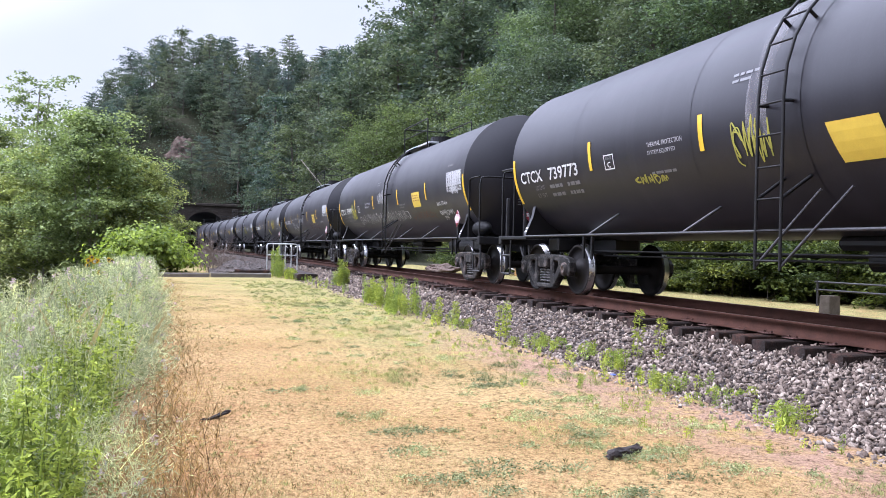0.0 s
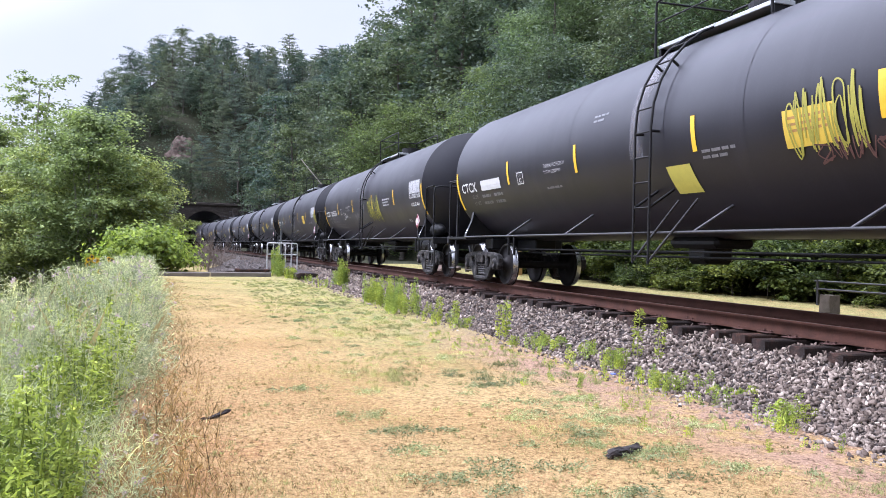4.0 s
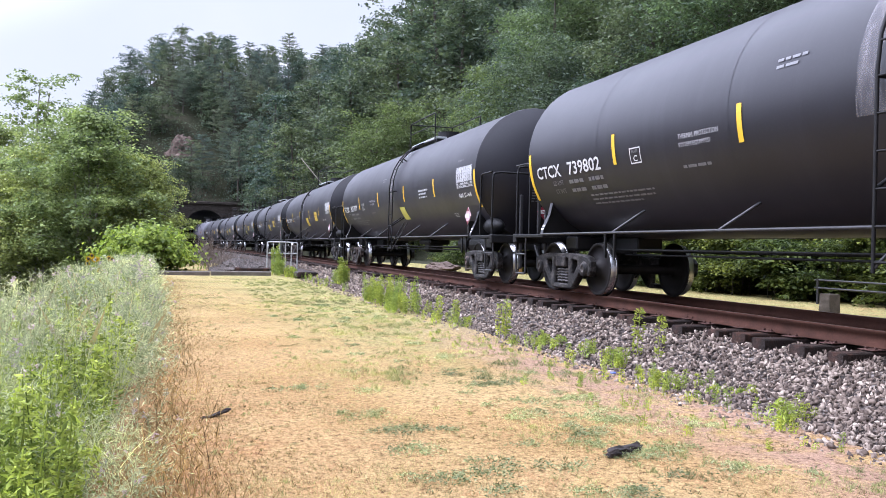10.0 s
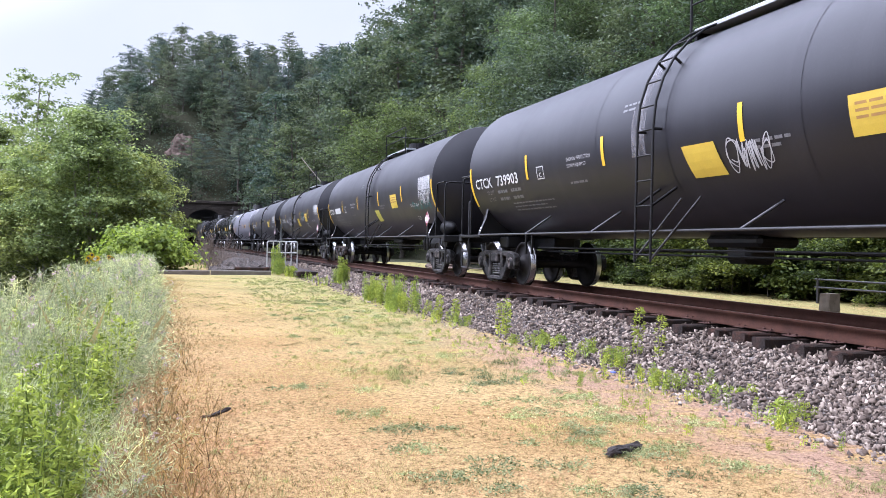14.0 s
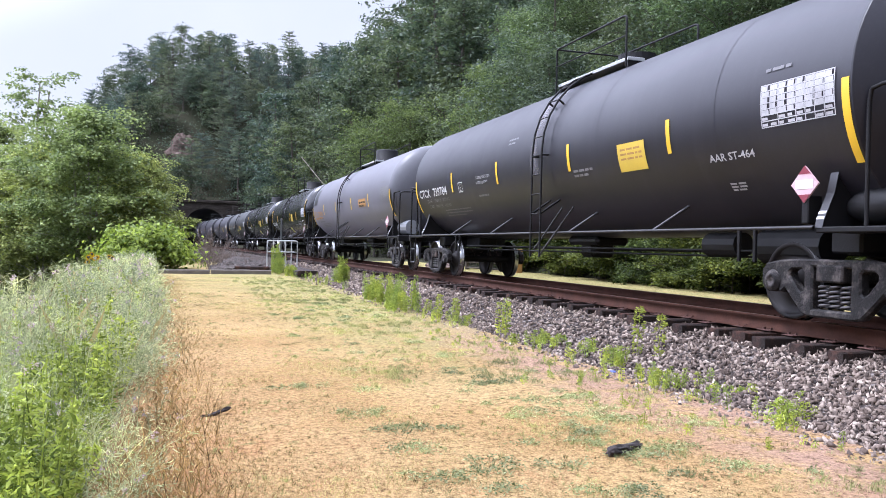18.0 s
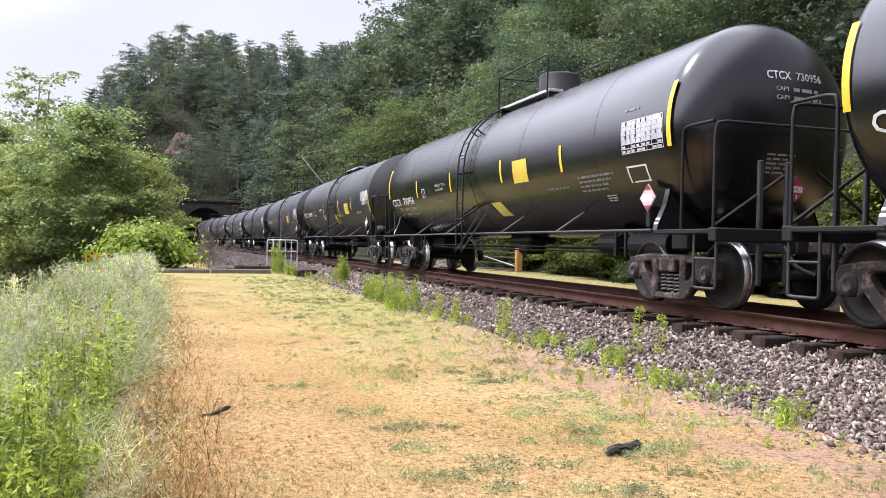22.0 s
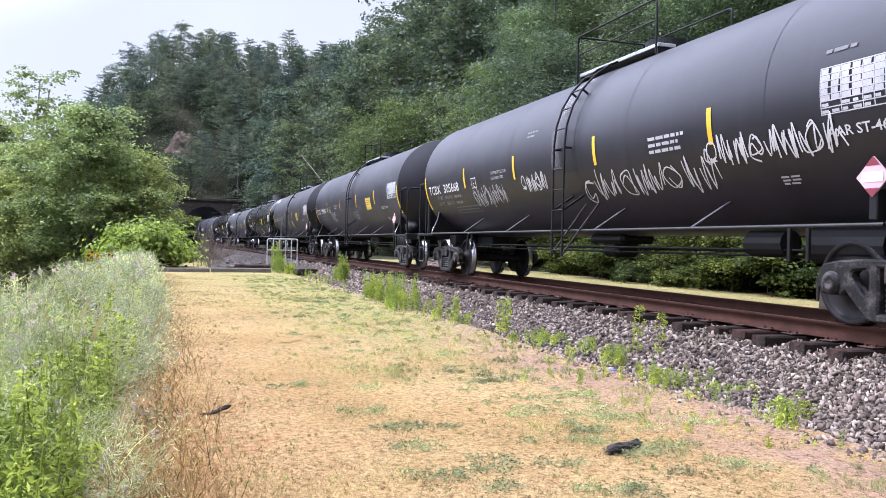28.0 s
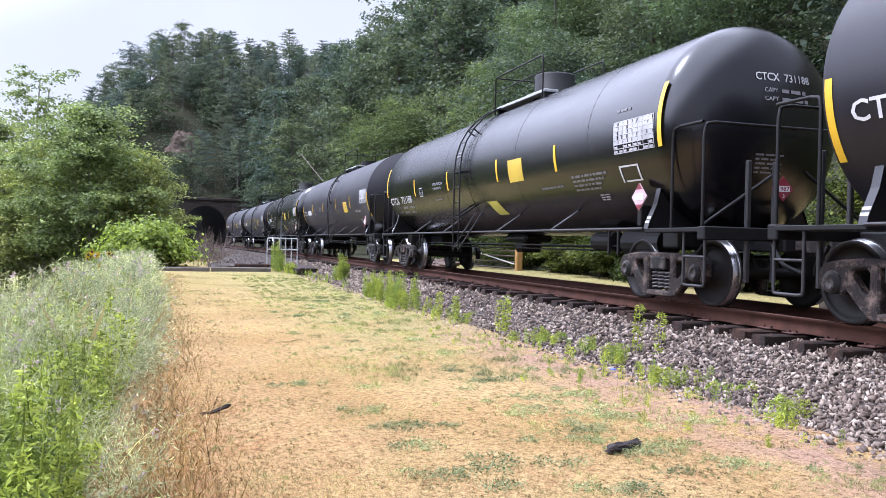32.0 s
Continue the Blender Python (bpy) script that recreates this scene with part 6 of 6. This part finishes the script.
# decals of single cars come after the copies, so that none is copied on
TAGS = {0: [(-1.1, -0.4, -0.7, -0.1, M_SPRAYY, 3, 7), (-3.4, -2.6, -0.75, -0.6, M_SPRAYY, 5, 4)],
        1: [(-5.3, -4.5, -0.75, -0.1, M_SPRAYY, 4, 7), (-4.2, 2.6, -0.95, -0.55, M_SPRAY, 16, 5), (-0.9, 0.1, -0.3, 0.15, M_SPRAY, 4, 5), (5.4, 6.5, -0.9, -0.72, M_SPRAY, 6, 4), (6.7, 7.3, -0.4, -0.05, M_SPRAY, 4, 6), (2.8, 5.0, -0.95, -0.7, M_SPRAYR, 8, 5)],
        2: [(-4.1, -2.2, -0.9, -0.35, M_SPRAY, 6, 6), (-1.7, 0.1, -0.6, -0.15, M_SPRAY, 5, 6), (1.9, 4.6, -0.95, -0.5, M_SPRAYR, 7, 7), (2.0, 4.7, -1.0, -0.45, M_SPRAYG, 7, 7)],
        3: [(3.3, 4.4, -0.7, 0.1, M_SPRAYY, 5, 7), (3.6, 5.0, -0.8, -0.5, M_SPRAYR, 5, 5)],
        4: [(-3.6, -2.85, -0.66, -0.36, M_WHITE, 3, 2), (0.9, 2.6, -0.95, 0.0, M_SPRAYY, 6, 7), (-1.5, -0.6, -0.75, -0.45, M_SPRAYG, 4, 6)],
        5: [(-1.6, -0.1, -0.9, -0.4, M_SPRAY, 4, 4), (7.2, 7.9, -0.7, 0.0, M_SPRAYY, 4, 7)],
        6: [(-4.6, -4.1, -0.75, -0.55, M_SPRAYG, 4, 5), (2.8, 3.6, -0.75, -0.45, M_SPRAYT, 4, 6), (6.2, 7.0, -0.7, -0.3, M_SPRAYG, 4, 6)],
        7: [(0.9, 2.6, -0.95, -0.1, M_SPRAY, 8, 6)], 10: [(1.3, 2.1, -0.8, -0.3, M_SPRAY, 4, 7)],
        11: [(5.6, 7.4, -0.75, -0.45, M_SPRAYT, 6, 5), (6.4, 7.4, -0.6, -0.2, M_SPRAY, 5, 6)],
        12: [(-3.9, -2.2, -0.95, -0.3, M_SPRAY, 5, 7), (-1.5, -0.4, -0.55, -0.25, M_SPRAY, 6, 6), (2.0, 2.9, -0.45, -0.05, M_SPRAYT, 4, 5), (1.9, 3.0, -0.5, -0.25, M_SPRAY, 6, 5), (3.4, 4.1, -0.95, -0.6, M_SPRAY, 4, 6)],
        17: [(1.5, 2.7, -0.7, -0.45, M_SPRAYY, 5, 5), (-1.9, -1.2, -0.75, -0.4, M_SPRAY, 4, 6)],
        18: [(6.4, 7.5, -0.45, -0.3, M_SPRAYG, 6, 5)],
        20: [(-4.2, -2.3, -0.95, -0.4, M_SPRAY, 8, 6), (-1.4, -0.3, -0.7, -0.35, M_WHITE, 5, 6), (1.0, 4.6, -1.05, -0.5, M_WHITE, 9, 4), (4.4, 6.7, -0.72, -0.3, M_WHITE, 8, 6)],
        21: [(-3.9, -3.0, -1.0, -0.4, M_SPRAY, 4, 8), (0.8, 1.6, -0.95, -0.5, M_SPRAY, 3, 5)],
        22: [(-3.7, -2.8, -0.95, -0.45, M_SPRAY, 3, 8), (-0.8, 0.1, -0.95, -0.45, M_SPRAY, 5, 5), (-0.4, 0.0, 0.15, 0.55, M_DIM, 2, 6)]}
for n, (mark, number) in enumerate(FLEET):
    kind, car = KIND.get(n, "black"), cars[n]
    face = on_round if kind in ("gloss", "grey") else on_head
    extra = ", covered with graffiti" if n in (1, 2, 12, 20) else (", with spray-paint tags" if n in TAGS else "")
    tagged(car, f"{SHORT[kind]} railway tank car on steel trucks{extra}", "tank car", "cars of the train")
    paint = M_ORANGE if kind == "grey" else M_WHITE
    h, low = 0.22, -22 if kind == "gloss" else -17
    lettering(car, mark, -7.43, arc(low), h, 0.95, paint)
    if number:
        lettering(car, number, -6.2, arc(low), h, 1.12, paint)
    else:
        part("number_bar", patch_bm(-6.2, -5.08, arc(-17), arc(-8.6), 0.008), paint, car)
    dim = M_SPRAYG if kind in ("gloss", "bare") else M_DIM
    ln = LINES.get(n)
    if ln:
        for k, row in enumerate((("LD LMT", ln[0], ln[1]), ("LT WT", ln[2], ln[3]))):
            for t, u, w in zip(row, (-6.85, -6.25, -5.55), (0.42, 0.55, 0.52)):
                if not t:
                    bars(car, u, arc(low - 5.8 - 6 * k), 1, 0.5, 0.065, 0.15, dim, seed=n + k)
                    continue
                lettering(car, t, u, arc(low - 5.8 - 6 * k), 0.09, w, dim, bold=0.004)
    else:
        for k, t in enumerate(("LD LMT", "LT WT")):
            lettering(car, t, -6.85, arc(low - 5.8 - 6 * k), 0.085, 0.38, dim, bold=0.0)
            for j, u in enumerate((-6.25, -5.55)):
                bars(car, u, arc(low - 5.8 - 6 * k), 1, 0.5, 0.065, 0.15, dim, seed=20 + n + 7 * k + j)
    if kind != "gloss":
        bars(car, -5.7, arc(-33), 3, 1.9, 0.03, 0.08, M_DIM, seed=40 + n) if n % 3 != 0 else None
    lettering(car, mark, -0.3, 0.62, 0.115, 0.38, paint, where=face)
    if number:
        lettering(car, number, 0.17, 0.62, 0.115, 0.47, M_SPRAY, where=face)
    else:
        part("number_bar", patch_bm(0.17, 0.6, 0.63, 0.73, 0.008, where=face), M_DIM, car)
    for k in (0, 1):
        lettering(car, "CAPY", -0.18, 0.46 - 0.12 * k, 0.06, 0.22, M_SPRAY, where=face, bold=0.0)
        bars(car, 0.1, 0.46 - 0.12 * k, 1, 0.5, 0.05, 0.1, dim, face, 60 + n + k)
    if kind in ("black", "satin", "aft", "bare"):
        if mark == "TCBX":
            lettering(car, "AAR ST-464", 6.5, arc(-21), 0.11, 0.85)
        else:
            lettering(car, "AAR ST-464", 5.4, arc(-23.5), 0.1, 0.85, M_SPRAY)
    if n in LOW_SIGN:
        part("warning_sign", patch_bm(0.95, 1.5, arc(-37), arc(-21), 0.008, slant=-0.06), M_LIME, car, "pale yellow tilted warning sign")
    for k, (u0, u1, v0, v1, mat, letters, loops) in enumerate(TAGS.get(n, ())):
        scrawl(car, u0, u1, v0, v1, mat, 100 * n + k, 0.02 if mat in (M_WHITE, M_SPRAYY) else 0.015, letters, loops)


def motions():
    spin = {}
    for n, car in enumerate(cars):
        rows = []
        for i in range(0, 129):
            t = i * 0.25
            s = -2.99 - (n - 4) * CAR_LENGTH + SPEED * (t - 6.0) + ahead(t)
            a, b = along(s - TRUCK_AT), along(s + TRUCK_AT)
            turn = math.degrees(math.atan2(b[1] - a[1], b[0] - a[0]))
            rows.append((t, pose((a[0] + b[0]) / 2, (a[1] + b[1]) / 2, 0, 0, 0, turn)))
        walk(car, rows)
        for truck in car.children:
            if not truck.name.startswith("truck"):
                continue
            for w in truck.children:
                if not w.name.startswith("wheelset"):
                    continue
                key = w.location.x > 0
                if key not in spin:
                    step = SPEED / FPS / WHEEL_R
                    x = w.location.x
                    walk(w, [(k / FPS, Matrix.Translation((x, 0, WHEEL_R)) @ Matrix.Rotation(step * k, 4, "Y")) for k in range(int(SECONDS * FPS) + 1)])
                    spin[key] = w.animation_data
                else:
                    w.rotation_mode = "QUATERNION"
                    w.animation_data_create()
                    w.animation_data.action = spin[key].action
                    w.animation_data.action_slot = spin[key].action_slot


# metres by which the train runs ahead of an even pace, second by second
DRIFT = ((0, -0.29), (1, -0.5), (2, 0.12), (3, -0.31), (6, 0.09), (7, 0.53), (8, 0.21), (9, 0.6), (10, 0.15), (11, 0.21), (12, 0.48), (13, 0.1), (14, 0.43), (17, 0.16), (18, -0.48), (19, -0.02), (20, -0.45), (21, 0.24), (22, 0.01), (23, 0.16), (24, -0.18), (25, -0.03), (28, 0.1), (29, -0.31), (30, -0.51), (31, 0.01), (32, -0.54))


def ahead(t):
    return float(np.interp(t, [a for a, _ in DRIFT], [b for _, b in DRIFT]))
# ---- loose and built things ----
def timber(name, label, a, b, w, h, mat, category="timber", group=""):
    """A squared, worn timber from a to b, its foot at their height."""
    a, b = Vector(a), Vector(b)
    n = 10
    bm = bmesh.new()
    d = (b - a).normalized()
    s = d.cross(Vector((0, 0, 1))).normalized()
    prev = None
    for i in range(n + 1):
        c = a.lerp(b, i / n)
        k = 1 + 0.06 * noise.noise(c * 2.3)
        ringv = [bm.verts.new(c + s * dx * w * k + Vector((0, 0, dz * h * k))) for dx, dz in ((-0.5, 0), (-0.5, 0.85), (-0.38, 1.0), (0.38, 1.0), (0.5, 0.85), (0.5, 0))]
        if prev:
            for j in range(6):
                bm.faces.new((prev[j], prev[(j + 1) % 6], ringv[(j + 1) % 6], ringv[j]))
        else:
            bm.faces.new(ringv)
        prev = ringv
    bm.faces.new(prev)
    bmesh.ops.recalc_face_normals(bm, faces=list(bm.faces))
    return tagged(part(name, bm, mat), label, category, group)


timber("edging_timber", "long weathered timber edging the lawn", (-37.7, -1.6, GROUND - 0.02), (-37.8, 1.3, GROUND - 0.02), 0.24, 0.2, M_TIMBER, group="edging timbers")
timber("edging_timber", "long weathered timber edging the lawn", (-37.75, 1.35, GROUND - 0.02), (-37.9, 4.0, GROUND - 0.02), 0.24, 0.22, M_TIMBER, group="edging timbers")
timber("edging_timber", "dark timber step behind the lawn edging", (-39.6, 2.5, GROUND), (-39.7, 4.1, GROUND), 0.3, 0.32, M_TIE, group="edging timbers")
timber("crossing_plank", "dark plank crossing beside the rail", (-34.6, 5.2, -0.6), (-40.0, 5.3, -0.6), 0.9, 0.2, M_TIE, "planking")


def charred(name, label, at, length, turn, seed, thick=0.04):
    """A splintered, burnt length of wood with split ends."""
    rr = random.Random(seed)
    bm = bmesh.new()
    prev = None
    for i in range(13):
        t = i / 12
        ringv = []
        for k in range(12):
            a = 2 * math.pi * k / 12
            q = thick * (0.8 + 0.45 * noise.noise(Vector((t * 5, k * 1.7, seed))) + 0.16 * (k % 2)) * (0.55 if i in (0, 12) else 1.0)
            dx = rr.uniform(-0.05, 0.05) * length if i in (0, 12) else 0
            ringv.append(bm.verts.new(((t - 0.5) * length + dx, q * math.cos(a) * 1.15, q * math.sin(a) * 0.85 + 0.018 * math.sin(t * 4 + seed))))
        if prev:
            for k in range(12):
                bm.faces.new((prev[k], prev[(k + 1) % 12], ringv[(k + 1) % 12], ringv[k]))
        else:
            bm.faces.new(ringv)
        prev = ringv
    bm.faces.new(prev)
    bmesh.ops.recalc_face_normals(bm, faces=list(bm.faces))
    o = part(name, bm, M_CHAR)
    o.matrix_world = pose(*at, 0, -5, turn)
    return tagged(o, label, "wood")


charred("charred_log", "short charred log lying in the dry grass", (-5.2, 3.1, GROUND + 0.03), 0.4, 117, 1)
charred("charred_stick", "dark charred piece of wood on the lawn", (-7.1, 0.32, GROUND + 0.02), 0.25, 108, 4, 0.022)


def handrail():
    e = thing("crossing_handrail", "white pipe handrail beside the track", "handrail")
    x = -40.2
    y0, y1, z0, z1 = 4.05, 5.5, GROUND + 0.12, 0.86
    pipe("frame_rail", [(x, y0, z0), (x, y0, z1), (x, y1, z1), (x, y1, z0)], 0.03, M_WPIPE, e, bend=0.1)
    pipe("lower_rail", [(x, y0, z1 - 0.55), (x, y1, z1 - 0.55)], 0.032, M_WPIPE, e)
    for k in range(1, 5):
        y = y0 + (y1 - y0) * k / 5
        pipe("baluster", [(x, y, z0), (x, y, z1)], 0.03, M_WPIPE, e)
    o = pipe("marker_post", [(-40.6, 4.75, GROUND), (-40.6, 4.75, 1.95)], 0.04, M_GALV)
    tagged(o, "slim pale grey marker post beside the handrail", "post")


handrail()


def bollard(x, y, z, w, h, seed, label="square weathered wooden bollard behind the track"):
    bm = bmesh.new()
    rngb = random.Random(seed)
    prev = None
    for i in range(6):
        t = i / 5
        c = [bm.verts.new((x + dx * w * (1 - 0.04 * t) + rngb.uniform(-0.008, 0.008), y + dy * w + rngb.uniform(-0.008, 0.008), z - 0.1 + (h + 0.1) * t)) for dx, dy in ((-0.5, -0.42), (-0.42, -0.5), (0.42, -0.5), (0.5, -0.42), (0.5, 0.42), (0.42, 0.5), (-0.42, 0.5), (-0.5, 0.42))]
        if prev:
            for j in range(8):
                bm.faces.new((prev[j], prev[(j + 1) % 8], c[(j + 1) % 8], c[j]))
        prev = c
    bm.faces.new(prev)
    return tagged(part("bollard", bm, M_POST), label, "bollard", "bollards behind the track")


zf = GROUND + 0.24
bollard(-13.75, 13.0, zf, 0.3, 0.44, 1)
bollard(-11.85, 13.15, zf, 0.3, 0.44, 2)
bollard(-16.9, 19.0, zf, 0.2, 0.5, 3)
e = thing("pipe_fence", "low dark metal pipe fence behind the track", "fence")
for z in (zf + 0.42, zf + 0.62):
    pipe("fence_rail", [(-16.9, 15.5, z), (-8, 15.5, z)], 0.025, M_PIPE, e)
for x in (-16.8, -14.4, -11.9, -9.4):
    pipe("fence_post", [(x, 15.5, zf - 0.1), (x, 15.5, zf + 0.66)], 0.035, M_PIPE, e)

# the wooden gate and its ochre post across the track
e = thing("wooden_gate", "low brown wooden gate with an ochre post", "gate")
part("gate_post", box_bm(-37.15, -36.85, 15.75, 16.05, GROUND, 0.72, 0.02), M_OCHRE, e, "ochre-painted gate post")
part("gate_post", box_bm(-42.1, -41.9, 14.9, 15.1, GROUND, 0.55, 0.02), M_POST, e)
for z in (-0.35, -0.05, 0.25, 0.5):
    pipe("gate_board", [(-42, 14.95, z), (-37.1, 15.8, z)], 0.05, M_POST, e, sides=6)
pipe("gate_brace", [(-41.0, 14.9, 0.48), (-37.1, 15.72, -0.15)], 0.035, M_WPIPE, e, "pale diagonal brace")
crag("boulder", "low tan boulder on the far verge", (-41.0, 13.2, -0.35), (1.6, 0.7, 0.35), 12)
part_b = part("litter", box_bm(-0.03, 0.03, -0.025, 0.025, 0, 0.02, 0.006), M_BLUE)
part_b.location = (-8.6, 4.95, GROUND + 0.01)
tagged(part_b, "scrap of blue plastic litter in the weeds", "litter")
# ---- ties and ballast stones ----
def tie_mesh(seed):
    r = random.Random(seed)
    bm = bmesh.new()
    prev = None
    for i in range(6):
        y = -1.3 + 2.6 * i / 5 + (r.uniform(-0.03, 0.03) if i in (0, 5) else 0)
        w, t = 0.115 * r.uniform(0.94, 1.04), -0.185 - r.uniform(0, 0.008)
        c = [bm.verts.new(p) for p in ((-w, y, -0.38), (w, y, -0.38), (w, y, t - 0.015), (w - 0.018, y, t), (-w + 0.018, y, t), (-w, y, t - 0.015))]
        if prev:
            for j in range(6):
                bm.faces.new((prev[j], prev[(j + 1) % 6], c[(j + 1) % 6], c[j]))
        else:
            bm.faces.new(c[::-1])
        prev = c
    bm.faces.new(prev)
    me = bpy.data.meshes.new("tie")
    bm.to_mesh(me)
    bm.free()
    me.materials.append(M_TIE)
    return me


TIES = [tie_mesh(k) for k in range(6)]
pb = box_bm(-0.1, 0.1, -0.18, 0.18, -0.184, -0.172, 0.004)
for dx in (-0.06, 0.06):
    box_bm(dx - 0.012, dx + 0.012, -0.115, -0.085, -0.175, -0.15, 0, pb)
PLATE = bpy.data.meshes.new("tie_plate")
pb.to_mesh(PLATE)
pb.free()
PLATE.materials.append(M_PLATE)
rng = random.Random(17)
s, i = 4.0, 0
while s > -146:
    x, y, turn = along(s)
    t = part("tie", TIES[rng.randrange(6)], M_TIE, track)
    t.matrix_world = pose(x, y + rng.uniform(-0.1, 0.08), rng.uniform(-0.022, 0.006), rng.uniform(-0.7, 0.7), rng.uniform(-2, 2), turn + rng.uniform(-2.2, 2.2))
    if -32 < s:
        for side in (-1, 1):
            p = part("tie_plate", PLATE, M_PLATE, t)
            p.location = (0, side * GAUGE / 2, 0.008)
    s -= 0.56
    i += 1


def stone_mesh(seed):
    """A broken stone: the hull of a few points, so all faces are flat."""
    r = np.random.default_rng(seed)
    bm = bmesh.new()
    k = r.uniform(0.6, 1.35, 3) * np.array([1.25, 0.95, 0.5])
    p = r.normal(size=(8, 3))
    p = p / np.linalg.norm(p, axis=1)[:, None] * r.uniform(0.75, 1.15, (8, 1)) * k
    for q in p:
        bm.verts.new(q)
    bmesh.ops.convex_hull(bm, input=list(bm.verts))
    loose = [q for q in bm.verts if not q.link_faces]
    bmesh.ops.delete(bm, geom=loose, context="VERTS")
    bmesh.ops.triangulate(bm, faces=list(bm.faces))
    bm.verts.index_update()
    v = np.array([tuple(q.co) for q in bm.verts])
    f = np.array([[q.index for q in e.verts] for e in bm.faces])
    bm.free()
    return v, f


STONES = [stone_mesh(k) for k in range(14)]
STONE_ME = [mesh_np("ballast_stone", v, f, M_STONE) for v, f in STONES]


def bed_height(off):
    for (a, za), (b, zb) in zip(BED, BED[1:]):
        if a <= off <= b:
            return za + (zb - za) * (off - a) / (b - a)
    return -0.72


def stones():
    r = np.random.default_rng(91)
    pile = Pile()
    made = 0
    n = 30000
    for k in range(n):
        u = r.uniform()
        s = -3.5 * (46 / 3.5) ** u
        off = -0.85 - 2.05 * r.uniform() ** 0.9 if r.uniform() < 0.86 else r.uniform(-0.7, 2.0)
        if off < -2.75 and r.uniform() < 0.7:
            off -= abs(r.normal()) * 0.15
        size = r.uniform(0.016, 0.046) * (1 if s > -18 else 1.35)
        x, y, _ = along(s, off)
        j = int(r.integers(14))
        e = Euler(r.uniform(0, 6.28, 3))
        z = bed_height(off) + size * r.uniform(-0.25, 0.5)
        if made < 300 and -8.5 < s < -6.2 and -2.7 < off < -1.4:
            o = part("ballast_stone", STONE_ME[j], M_STONE, ballast)
            o.matrix_world = Matrix.LocRotScale((x, y, z), e, (size,) * 3)
            made += 1
            continue
        m = np.array(e.to_matrix())
        pile.add(STONES[j][0] @ m.T * size + (x, y, z), STONES[j][1])
    o = part("ballast_stones", pile.mesh("ballast_stones", M_STONE), M_STONE)
    tagged(o, "loose grey and brown ballast stones", "ballast", kind="stuff")


stones()

motions()
